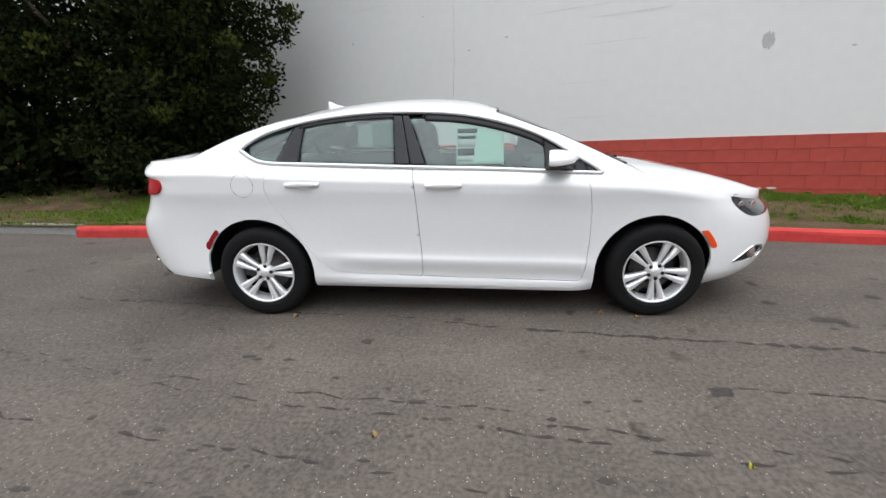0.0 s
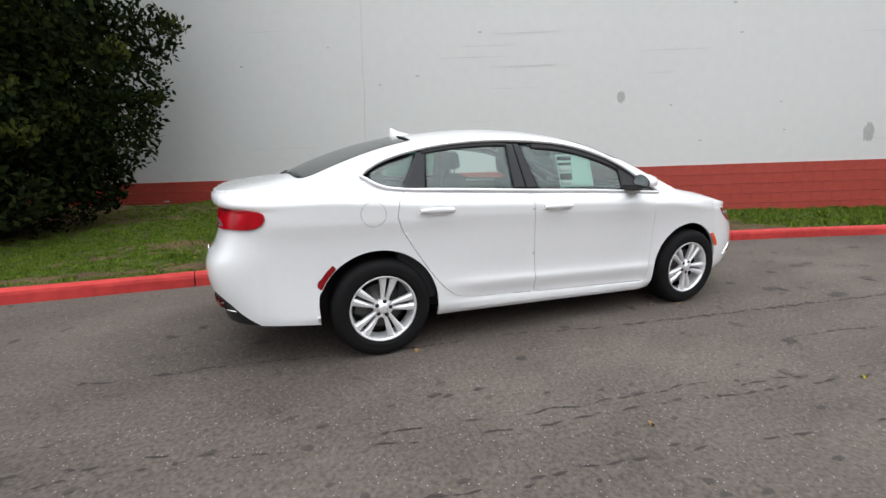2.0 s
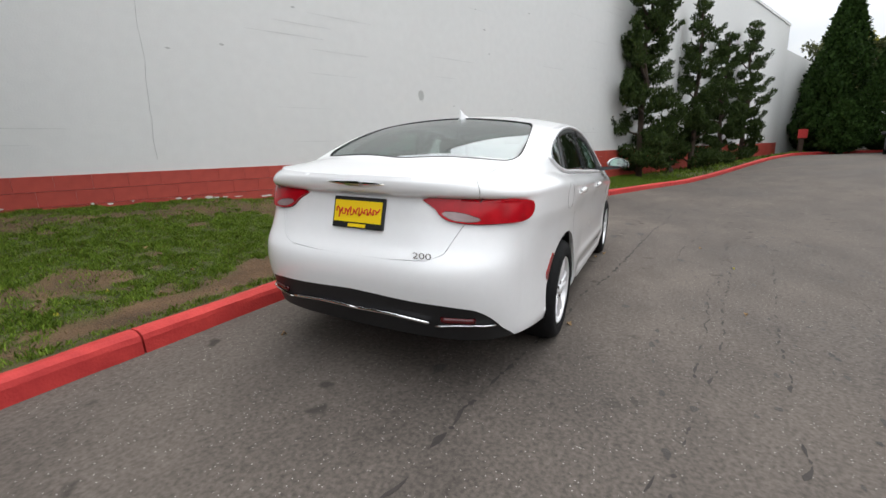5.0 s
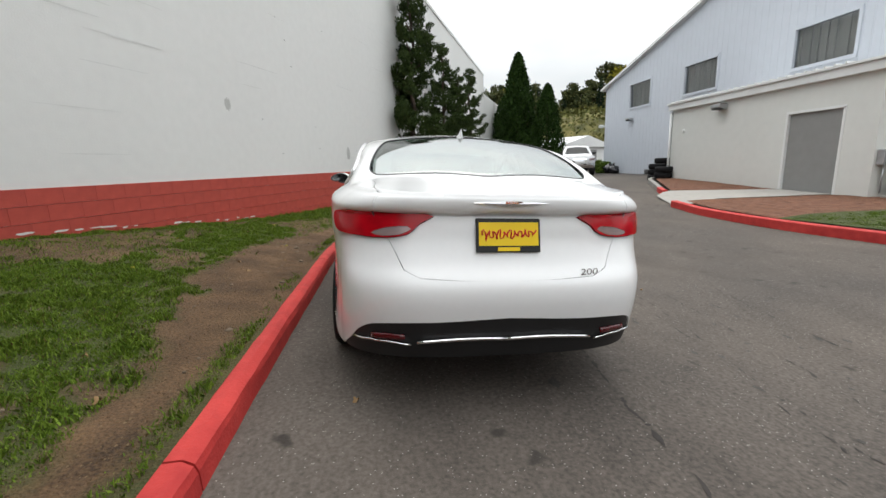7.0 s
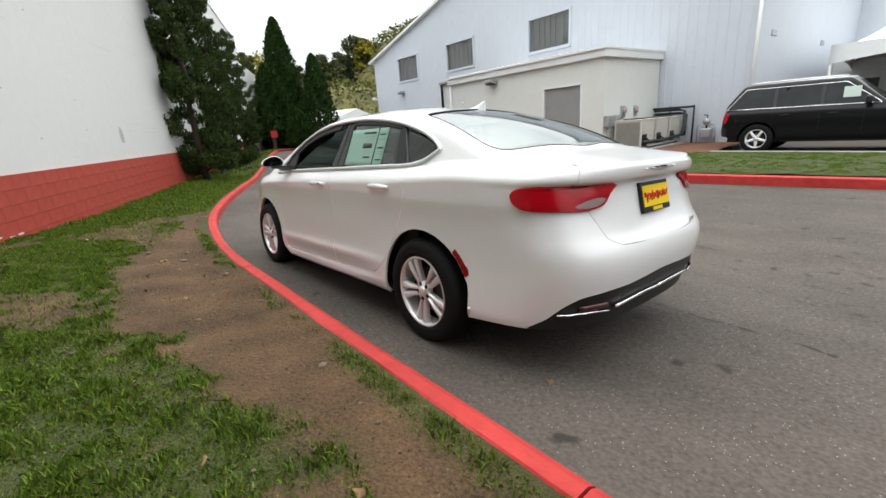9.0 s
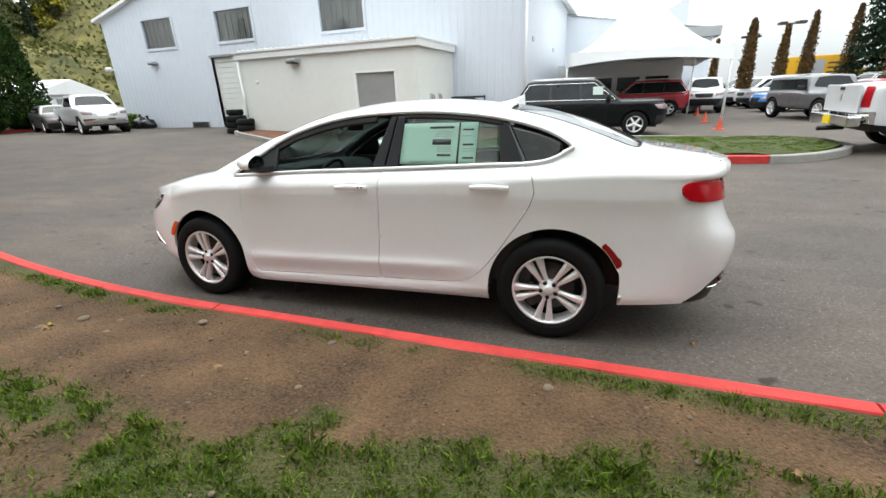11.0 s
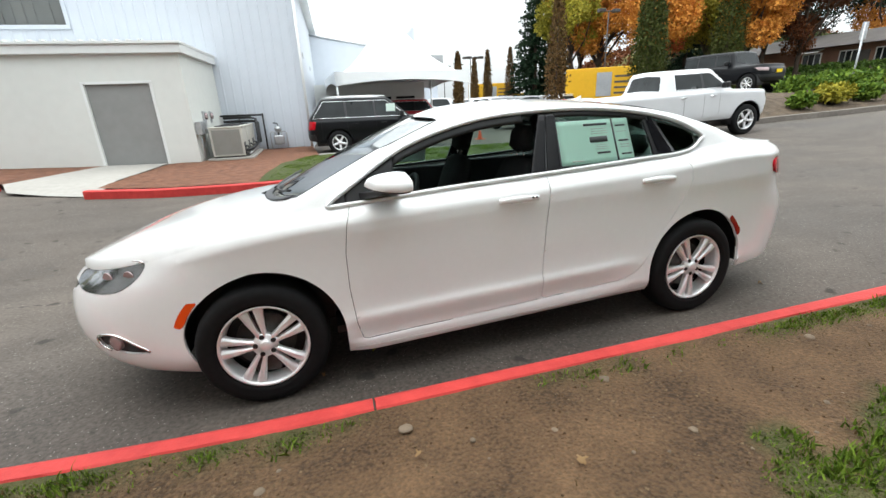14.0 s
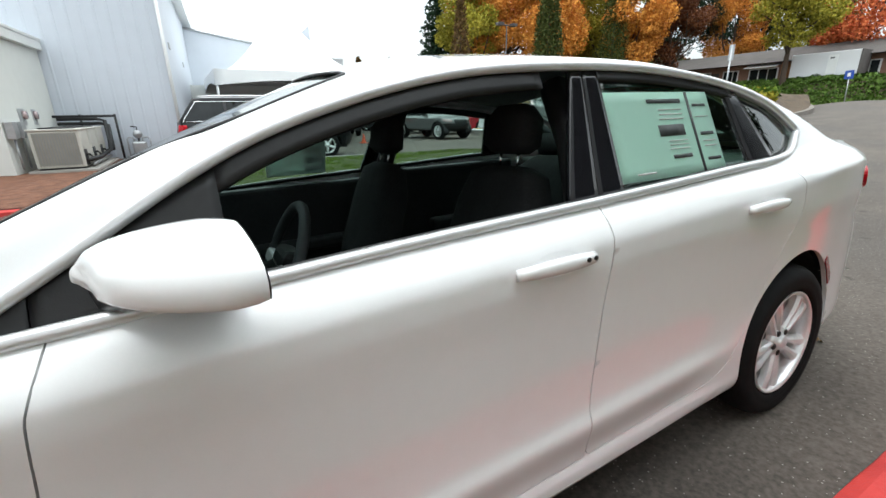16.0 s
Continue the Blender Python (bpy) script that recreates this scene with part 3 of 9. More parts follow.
joints = [-4.95, -2.80, 0.885, 4.45, 8.1, 11.7, 15.4, 19.0, 24.0, 29.0]
for a, b in zip(joints, joints[1:]):
    kerb_length(a + 0.006, b - 0.006, "kerb_red", "kerb_stone")
for a, b in ((-14.0, -11.0), (-11.0, -8.0), (-8.0, -4.97)):
    kerb_length(a + 0.006, b - 0.006, "kerb_grey", "kerb_stone", 0.14)

# ---- the tall painted block wall ----
u_wall = Vector((1, WALL_SLOPE, 0)).normalized()
n_wall = Vector((-u_wall.y, u_wall.x, 0))
WALL_M = Matrix((( u_wall.x, n_wall.x, 0, 0), (u_wall.y, n_wall.y, 0, WALL_Y0), (0, 0, 1, 0), (0, 0, 0, 1)))
to_s = 1 / u_wall.x
wall_north = part("wall_north", box("wall_north", -30 * to_s, 34.6 * to_s, 0.0, 0.35, -0.4, 8.8, "wall_white"), at=WALL_M)
tagged(wall_north, "tall white painted block wall with a red base band", "wall", kind="structure")
part("coping", box("coping", -30 * to_s, 34.62 * to_s, -0.05, 0.40, 8.8, 8.95, "trim_white"), wall_north)
RED_TOP = 1.13
bm = bmesh.new()
box_bm(bm, -30 * to_s, -6.6, -0.022, 0.0, -0.4, RED_TOP)
box_bm(bm, 13.0, 34.6 * to_s, -0.022, 0.0, -0.4, RED_TOP)
part("painted_band", bm_mesh("painted_band", bm, "wall_red"), wall_north, "red painted base band")
# painted courses that can be told apart near the camera
courses = []
for k in range(6):
    z1 = RED_TOP - 0.2 * k
    courses.append((z1 - 0.2, z1))

# hairline cracks, patches and mortar marks on the white face
def wall_mark(name, s, z, w, h, mat, seed, thick=0.004, n=14):
    rnd = random.Random(seed)
    vs, fs = [], []
    for i in range(n + 1):
        t = i / n
        e = math.sin(math.pi * min(1, max(0, t))) ** 0.4
        o = h * 0.25 * (rnd.random() - 0.5)
        vs.append((s + (t - 0.5) * w, -thick, z + o - h / 2 * e))
        vs.append((s + (t - 0.5) * w, -thick, z + o + h / 2 * e))
    for i in range(n):
        a = 2 * i
        fs.append((a, a + 2, a + 3, a + 1))
    me = mesh_of(name, vs, fs, mat)
    return me


MAT["mark_grey"] = material("grey_scuffed_paint", (0.44, 0.445, 0.43), rough=0.8, noise_scale=20, vary=0.12)
MAT["mark_joint"] = material("mortar_joint_shadow", (0.61, 0.615, 0.60), rough=0.8, noise_scale=20, vary=0.08)
MAT["old_white"] = material("flaking_whitewash", (0.66, 0.64, 0.60), rough=0.8, noise_scale=20, vary=0.1)
rnd = random.Random(11)


def on_wall(x):
    return x * to_s


part("patch", wall_mark("patch", on_wall(4.53), 2.49, 0.16, 0.22, "mark_grey", 1), wall_north, "small grey scuffed patch")
part("patch", wall_mark("patch", on_wall(9.03), 1.66, 0.22, 0.36, "mark_grey", 2), wall_north, "small grey scuffed patch")
for i in range(46):
    s = rnd.uniform(-6, 14)
    z = RED_TOP + 0.2 * rnd.randint(2, 26) + rnd.uniform(-0.01, 0.01)
    part("joint_mark", wall_mark("joint_mark", s, z, rnd.uniform(0.25, 1.5), rnd.uniform(0.010, 0.020), "mark_joint" if rnd.random() < 0.92 else "mark_grey", 20 + i, 0.003), wall_north)
for i in range(26):
    s = rnd.uniform(-5, 14)
    part("chip", wall_mark("chip", s, rnd.uniform(1.5, 5.5), rnd.uniform(0.03, 0.09), rnd.uniform(0.015, 0.035), "mark_grey", 90 + i, 0.005, 5), wall_north)
# a crack that wanders up the face
ck = []
for i in range(40):
    ck.append((on_wall(-0.18) + 0.05 * noise.noise((i * 0.25, 0, 7)) + 0.012 * noise.noise((i * 1.3, 2, 7)) + 0.004 * i, -0.004, 1.3 + i * 0.14))
part("crack", tube("crack", ck, [0.0025 + 0.0025 * abs(noise.noise((i * 0.5, 9, 0))) for i in range(40)], "mark_grey", 5), wall_north, "thin grey crack")
for i in range(40):
    s = rnd.uniform(-4.5, 5.2)
    zb = float(wall_base(s / to_s))
    part("flake", wall_mark("flake", s, zb + 0.045 + rnd.uniform(-0.01, 0.02), rnd.uniform(0.03, 0.20), rnd.uniform(0.012, 0.035), "old_white", 200 + i, 0.026, 8), wall_north)

# the lower gabled end beyond the tall wall
far_hall = tagged(empty("far_hall"), "far low white hall with a gabled end", "building")
bm = bmesh.new()
g0, g1 = Vector((34.9, -9.2, 0)), Vector((44.0, -15.5, 0))
vs = [bm.verts.new(p) for p in ((g0.x, g0.y, -0.3), (g1.x, g1.y, -0.3), (g1.x, g1.y, 5.0), ((g0.x + g1.x) / 2, (g0.y + g1.y) / 2, 6.6), (g0.x, g0.y, 7.4))]
f = bm.faces.new(vs)
r = bmesh.ops.extrude_face_region(bm, geom=[f])
bmesh.ops.translate(bm, vec=(9, 12, 0), verts=[e for e in r["geom"] if isinstance(e, bmesh.types.BMVert)])
bmesh.ops.recalc_face_normals(bm, faces=bm.faces)
part("wall", bm_mesh("far_hall_wall", bm, "wall_white"), far_hall)


# ---- the clad workshop with its lean-to ----
B_SLOPE = -0.05
u_b = Vector((1, B_SLOPE, 0)).normalized()


def building_frame(x, y):
    """Local x along the front, local y into the building, from the point (x, y)."""
    return Matrix(((u_b.x, u_b.y, 0, x), (u_b.y, -u_b.x, 0, y), (0, 0, 1, 0), (0, 0, 0, 1)))


BM_ = building_frame(1.05, -14.08 - 0.05 * 1.05)
workshop = tagged(empty("workshop", BM_), "pale blue-white clad workshop with a gabled front", "building")
W_LEN, EAVE, RIDGE = 23.4, 5.95, 8.75


def gable_wall(openings):
    """The gabled front with its openings cut through, clad in upright ribs."""
    cuts_x = sorted({0.0, W_LEN, W_LEN / 2} | {v for o in openings for v in o[:2]})
    vs, fs = [], []

    def top(x):
        return EAVE + (RIDGE - EAVE) * (1 - abs(x - W_LEN / 2) / (W_LEN / 2))
    for a, b in zip(cuts_x, cuts_x[1:]):
        holes = sorted([(o[2], o[3]) for o in openings if o[0] <= a + 1e-6 and o[1] >= b - 1e-6])
        z = -0.4
        spans = []
        for h0, h1 in holes:
            if h0 > z:
                spans.append((z, h0))
            z = h1
        n = max(1, int((b - a) / 0.30))
        for k in range(n):
            p, q = a + (b - a) * k / n, a + (b - a) * (k + 1) / n
            rib = [(p, 0.0), (p + (q - p) * 0.78, 0.0), (p + (q - p) * 0.85, -0.012), (p + (q - p) * 0.93, -0.012), (q, 0.0)]
            for (xa, ya), (xb, yb) in zip(rib, rib[1:]):
                for z0, z1 in spans + [(z, None)]:
                    i = len(vs)
                    vs += [(xa, ya, z0), (xb, yb, z0), (xb, yb, z1 if z1 else top(xb)), (xa, ya, z1 if z1 else top(xa))]
                    fs.append((i, i + 1, i + 2, i + 3))
    return mesh_of("workshop_front", vs, fs, "metal_wall")


WINS = [(17.95, 20.3, 4.24, 5.75), (12.75, 15.15, 4.24, 5.72), (6.75, 9.1, 4.2, 5.68)]
GAR = (12.75, 15.85, -0.4, 3.66)
front = part("wall", gable_wall([*WINS, GAR]), workshop, "white ribbed metal front wall")
for a in ((0.0, 0.25, 0.06, 12.0), (W_LEN - 0.25, W_LEN, 0.06, 26.0), (0.0, W_LEN, 26.0, 26.2)):
    part("wall", box("workshop_side", *a, -0.4, EAVE - 0.05, "metal_wall"), workshop, "white metal side wall")
# inside lining that closes the openings' depth
part("inner_wall", box("workshop_inner", 0.3, W_LEN - 0.3, 3.0, 3.1, -0.4, EAVE, "shed_wall"), workshop)
part("floor", box("workshop_floor", 0.3, W_LEN - 0.3, 0.1, 3.0, -0.3, 0.30, "concrete"), workshop)
rv, rf = [], []
for k, (x, z) in enumerate(((-0.35, EAVE - 0.09), (W_LEN / 2, RIDGE + 0.02), (W_LEN + 0.35, EAVE - 0.09))):
    rv += [(x, -0.25, z), (x, 26.4, z), (x, 26.4, z + 0.14), (x, -0.25, z + 0.14)]
for k in range(2):
    a, b = 4 * k, 4 * k + 4
    rf += [(a, b, b + 1, a + 1), (a + 3, a + 2, b + 2, b + 3), (a, a + 3, b + 3, b), (a + 1, b + 1, b + 2, a + 2)]
rf += [(0, 1, 2, 3), (8, 11, 10, 9)]
part("roof", mesh_of("workshop_roof", rv, rf, "trim_white"), workshop, "pale metal gabled roof")


def workshop_window(x0, x1, z0, z1):
    fr = bmesh.new()
    t = 0.09
    for a in ((x0, x1, z0 - 0.03, z0 + t), (x0, x1, z1 - t, z1 + 0.03), (x0 - 0.02, x0 + t, z0 + t, z1 - t), (x1 - t, x1 + 0.02, z0 + t, z1 - t)):
        box_bm(fr, a[0], a[1], -0.05, 0.10, a[2], a[3])
    w = part("window", bm_mesh("window_frame", fr, "metal_wall"), workshop, "grimy window with hanging strips inside")
    part("pane", box("pane", x0 + t, x1 - t, 0.045, 0.055, z0 + t, z1 - t, "pane_glass"), w)
    k = 0
    x = x0 + t
    r = random.Random(int(x0 * 10))
    while x < x1 - t - 0.05:
        d = r.uniform(0.12, 0.26)
        part("strip", box("strip", x, min(x + d, x1 - t), 0.12 + 0.05 * (k % 2), 0.15 + 0.05 * (k % 2), z0 + 0.02, z1, "concrete" if r.random() < 0.55 else "kerb_grey"), w)
        x += d * 0.96
        k += 1


for w in WINS:
    workshop_window(*w)
gd = part("garage_door", box("garage_backing", GAR[0] + 0.04, GAR[1] - 0.04, 0.16, 0.20, 0.2, GAR[3], "shed_wall"), workshop, "white sectional roller door")
for k in range(14):
    z0 = 0.30 + k * 0.24
    if z0 + 0.23 < GAR[3] + 0.02:
        part("slat", box("slat", GAR[0] + 0.05, GAR[1] - 0.05, 0.125, 0.16, z0, z0 + 0.222, "shed_wall", 0.008), gd)
bm = bmesh.new()
box_bm(bm, GAR[0] - 0.06, GAR[1] + 0.06, -0.06, 0.0, GAR[3], GAR[3] + 0.10)
part("lintel", bm_mesh("lintel", bm, "grey_door"), workshop)


def wall_lamp(m, name="wall_lamp"):
    t = tagged(empty(name, m), "grey box flood lamp on the building wall", "lamp", group="wall lamps")
    bm = bmesh.new()
    vs = box_bm(bm, -0.22, 0.22, -0.30, 0.0, -0.09, 0.09, 0.02)
    for v in bm.verts:
        if v.co.y < -0.15 and v.co.z < 0:
            v.co.z += 0.07
    part("housing", bm_mesh("housing", bm, "galvanised"), t)
    part("lens", box("lens", -0.18, 0.18, -0.28, -0.05, -0.085, -0.055, "dark_glass"), t)
    return t


wall_lamp(BM_ @ pose(19.9, -0.03, 3.62))
wall_lamp(BM_ @ pose(-0.03, 1.2, 3.45, 0, 0, 90))
wall_lamp(BM_ @ pose(-0.03, 6.6, 3.42, 0, 0, 90))
part("downpipe", tube("downpipe", [(0.02, -0.07, 0.1), (0.02, -0.07, 5.6)], 0.05, "trim_white", 8), workshop)

# lean-to
SM = building_frame(4.15, -10.6 - 0.05 * 4.15)
lean_to = tagged(empty("lean_to", SM), "off-white rendered lean-to with a grey door", "building")
S_LEN, S_DEP, S_TOP = 7.6, 3.45, 3.12
DOOR = (0.82, 2.40, 0.09, 2.37)
bm = bmesh.new()
box_bm(bm, 0, DOOR[0], 0, 0.2, -0.3, S_TOP)
box_bm(bm, DOOR[1], S_LEN, 0, 0.2, -0.3, S_TOP)
box_bm(bm, DOOR[0], DOOR[1], 0, 0.2, DOOR[3], S_TOP)
part("wall", bm_mesh("shed_front", bm, "shed_wall"), lean_to)
part("wall", box("shed_side", 0, 0.2, 0.2, S_DEP, -0.3, S_TOP, "shed_wall"), lean_to)
part("wall", box("shed_side_b", S_LEN - 0.2, S_LEN, 0.2, S_DEP, -0.3, S_TOP, "shed_wall"), lean_to)
part("threshold", box("threshold", DOOR[0], DOOR[1], -0.02, 0.2, -0.2, DOOR[2], "concrete"), lean_to)
bm = bmesh.new()
box_bm(bm, -0.12, S_LEN + 0.12, -0.14, 0.0, S_TOP - 0.06, S_TOP + 0.16, 0.01)
box_bm(bm, -0.12, 0.0, 0.0, S_DEP, S_TOP - 0.06, S_TOP + 0.20, 0.01)
part("fascia", bm_mesh("fascia", bm, "trim_white"), lean_to, "white fascia board")
bm = bmesh.new()
box_bm(bm, -0.14, S_LEN + 0.14, -0.20, S_DEP, S_TOP + 0.16, S_TOP + 0.22)
shed_roof = part("roof", bm_mesh("shed_roof", bm, "trim_white"), lean_to, "white ribbed metal roof")
n = 26
for k in range(n):
    x = 0.75 + k * (S_LEN - 0.7) / n
    part("rib", box("rib", x, x + 0.05, -0.22, S_DEP, S_TOP + 0.22, S_TOP + 0.26, "trim_white"), shed_roof)
door_1 = part("door", box("door", DOOR[0] + 0.03, DOOR[1] - 0.03, 0.07, 0.12, DOOR[2], DOOR[3] - 0.03, "grey_door"), lean_to, "flat grey steel door")
bm = bmesh.new()
box_bm(bm, DOOR[0] - 0.035, DOOR[0] + 0.03, -0.012, 0.12, DOOR[2], DOOR[3])
box_bm(bm, DOOR[1] - 0.03, DOOR[1] + 0.035, -0.012, 0.12, DOOR[2], DOOR[3])
box_bm(bm, DOOR[0] - 0.035, DOOR[1] + 0.035, -0.012, 0.12, DOOR[3] - 0.03, DOOR[3] + 0.035)
part("door_frame", bm_mesh("door_frame", bm, "trim_white"), lean_to)
wall_lamp(SM @ pose(4.9, -0.02, 2.86))
part("cable_gland", lathe("cable_gland", [(0, -0.05), (0.05, -0.05), (0.06, -0.01), (0.06, 0.0)], "trim_white", 14), lean_to, at=pose(6.85, 0, 2.24))
part("downpipe", tube("downpipe", [(S_LEN + 0.02, -0.06, 0.1), (S_LEN + 0.02, -0.06, 3.0)], 0.045, "trim_white", 8), lean_to)

# rear showroom block behind the tent
BR = building_frame(1.2, -25.9)
rear_block = tagged(empty("rear_block", BR), "pale grey flat-roofed building behind the tent", "building")
bm = bmesh.new()
vs = [bm.verts.new(p) for p in ((-8.4, 0, -0.3), (0.4, 0, -0.3), (0.4, 0, 5.80), (-8.4, 0, 4.32))]
f = bm.faces.new(vs)
r = bmesh.ops.extrude_face_region(bm, geom=[f])
bmesh.ops.translate(bm, vec=(0, 10, 0), verts=[e for e in r["geom"] if isinstance(e, bmesh.types.BMVert)])
bmesh.ops.recalc_face_normals(bm, faces=bm.faces)
part("wall", bm_mesh("rear_wall", bm, "metal_wall"), rear_block)
part("fascia", box("rear_fascia", -8.75, -6.3, -0.35, 10.2, 3.95, 4.42, "silver_vehicle"), rear_block)
part("roof_edge", tube("roof_edge", [(-8.4, -0.03, 4.36), (0.4, -0.03, 5.84)], 0.06, "silver_vehicle", 6), rear_block)
bm = bmesh.new()
vs = [bm.verts.new(p) for p in ((-7.15, 0.4, 4.4), (-6.1, 0.4, 4.6), (-6.12, 0.4, 5.5), (-6.6, 0.4, 5.75), (-7.1, 0.4, 6.2))]
f = bm.faces.new(vs)
r = bmesh.ops.extrude_face_region(bm, geom=[f])
bmesh.ops.translate(bm, vec=(0, 1.4, 0), verts=[e for e in r["geom"] if isinstance(e, bmesh.types.BMVert)])
bmesh.ops.recalc_face_normals(bm, faces=bm.faces)
part("sail_tower", bm_mesh("sail_tower", bm, "metal_wall"), rear_block)
for k in range(4):
    x = -6.8 + k * 1.5
    w = part("window", box("rear_window", x, x + 1.15, -0.03, 0.02, 0.9, 2.2, "vehicle_glass"), rear_block)
part("wall", box("low_wing", -6.9, 0.2, -3.0, -0.02, -0.3, 2.75, "shed_wall"), rear_block)
for k in range(4):
    x = -6.3 + k * 1.35
    part("window", box("wing_window", x, x + 1.08, -3.03, -2.98, 1.35, 2.02, "vehicle_glass"), rear_block)

# low vent, corner camera, refuse bags and a shrub at the workshop's end
vn = tagged(empty("floor_vent", BM_ @ pose(17.45, -0.02, 0.42)), "dark louvred vent low in the workshop wall", "vent")
part("frame", box("vent_frame", -0.62, 0.62, -0.05, 0.0, -0.20, 0.20, "grey_door", 0.01), vn)
for k in range(5):
    part("slat", box("vent_slat", -0.56, 0.56, -0.075, -0.05, -0.16 + 0.07 * k, -0.12 + 0.07 * k, "black", 0.004), vn)
cm = tagged(empty("camera_housing", BM_ @ pose(23.3, -0.05, 3.5)), "small white camera housing on the building corner", "camera")
part("bracket", box("bracket", -0.04, 0.04, -0.12, 0.0, -0.05, 0.05, "trim_white", 0.01), cm)
part("body", lathe("camera_body", [(0, -0.42), (0.09, -0.42), (0.11, -0.38), (0.11, -0.14), (0.06, -0.10), (0, -0.10)], "trim_white", 18), cm)


def refuse_bag(x, y, r, seed):
    bm = bmesh.new()
    bmesh.ops.create_icosphere(bm, subdivisions=3, radius=r)
    for v in bm.verts:
        v.co *= 1 + 0.30 * noise.noise(v.co / r * 1.3 + Vector((seed, 0, 0))) + 0.08 * noise.noise(v.co / r * 5 + Vector((seed, 0, 0)))
        v.co.z = max(v.co.z * 0.85, -r * 0.55)
    t = tagged(part("refuse_bag", bm_mesh("refuse_bag", bm, "gloss_black", True), at=pose(x, y, float(ground_z(x, y)) + r * 0.62)), "black plastic refuse bag slumped by the workshop corner", "bag", group="refuse bags")
    part("neck", lathe("neck", [(0.09, 0), (0.04, 0.08), (0.08, 0.16), (0.05, 0.2), (0, 0.2)], "gloss_black", 10, "z"), t, at=pose(0, 0, r * 0.75))


refuse_bag(22.6, -14.75, 0.42, 1)
refuse_bag(22.0, -14.7, 0.36, 5)


# painted blocks of the red band, each with its own edges
blk_cache = {}


def block_mesh(w, h):
    key = (round(w, 3), round(h, 3))
    if key not in blk_cache:
        e, f = 0.0022, 0.0008
        vs = [(0, 0, 0), (w, 0, 0), (w, 0, h), (0, 0, h), (f, -0.022, e), (w - f, -0.022, e), (w - f, -0.022, h - e), (f, -0.022, h - e)]
        fs = [(4, 5, 6, 7), (0, 1, 5, 4), (1, 2, 6, 5), (2, 3, 7, 6), (3, 0, 4, 7)]
        blk_cache[key] = mesh_of("block", vs, fs, "wall_red")
    return blk_cache[key]


for k, (z0, z1) in enumerate(courses):
    s0 = -6.6 + (0.2 if k % 2 else 0.0)
    if k % 2:
        part("block", block_mesh(0.199, z1 - z0 - 0.0012), wall_north, at=pose(-6.6, 0, z0))
    while s0 < 13.0 - 0.01:
        w = min(0.4, 13.0 - s0)
        if z1 > float(wall_base((s0 + 0.2) / to_s)) - 0.02:
            part("block", block_mesh(w - 0.001, z1 - z0 - 0.0012), wall_north, at=pose(s0, 0, z0))
        s0 += 0.4


# ---- vehicle bodies: an outline swept round in plan, closed above by a height field ----
def smin(a, b, k):
    h = np.clip(0.5 + 0.5 * (b - a) / k, 0, 1)
    return b + (a - b) * h - k * h * (1 - h)


def smax(a, b, k):
    return -smin(-a, -b, k)


def near_line(px, pz, poly):
    """Nearest points on a closed polygon, for arrays of points, and their distance."""
    best = np.full(px.shape, 1e9)
    bx, bz = px.copy(), pz.copy()
    n = len(poly)
    for i in range(n):
        (ax, az), (cx, cz) = poly[i], poly[(i + 1) % n]
        dx, dz = cx - ax, cz - az
        l2 = dx * dx + dz * dz + 1e-12
        t = np.clip(((px - ax) * dx + (pz - az) * dz) / l2, 0, 1)
        qx, qz = ax + t * dx, az + t * dz
        d = np.hypot(px - qx, pz - qz)
        m = d < best
        best, bx, bz = np.where(m, d, best), np.where(m, qx, bx), np.where(m, qz, bz)
    return bx, bz, best


def inside(px, pz, poly):
    c = np.zeros(px.shape, bool)
    n = len(poly)
    for i in range(n):
        (ax, az), (bx, bz) = poly[i], poly[(i + 1) % n]
        if az == bz:
            continue
        m = ((az > pz) != (bz > pz)) & (px < (bx - ax) * (pz - az) / (bz - az) + ax)
        c ^= m
    return c


def rounded(pts, n=6, closed=True):
    """A closed polygon smoothed by a spline through its points."""
    out = []
    m = len(pts)
    for i in range(m):
        p0, p1, p2, p3 = (np.array(pts[(i + k) % m], float) for k in (-1, 0, 1, 2))
        for k in range(n):
            t = k / n
            out.append(tuple(0.5 * ((2 * p1) + (p2 - p0) * t + (2 * p0 - 5 * p1 + 4 * p2 - p3) * t * t + (3 * p1 - p0 - 3 * p2 + p3) * t ** 3)))
    return out


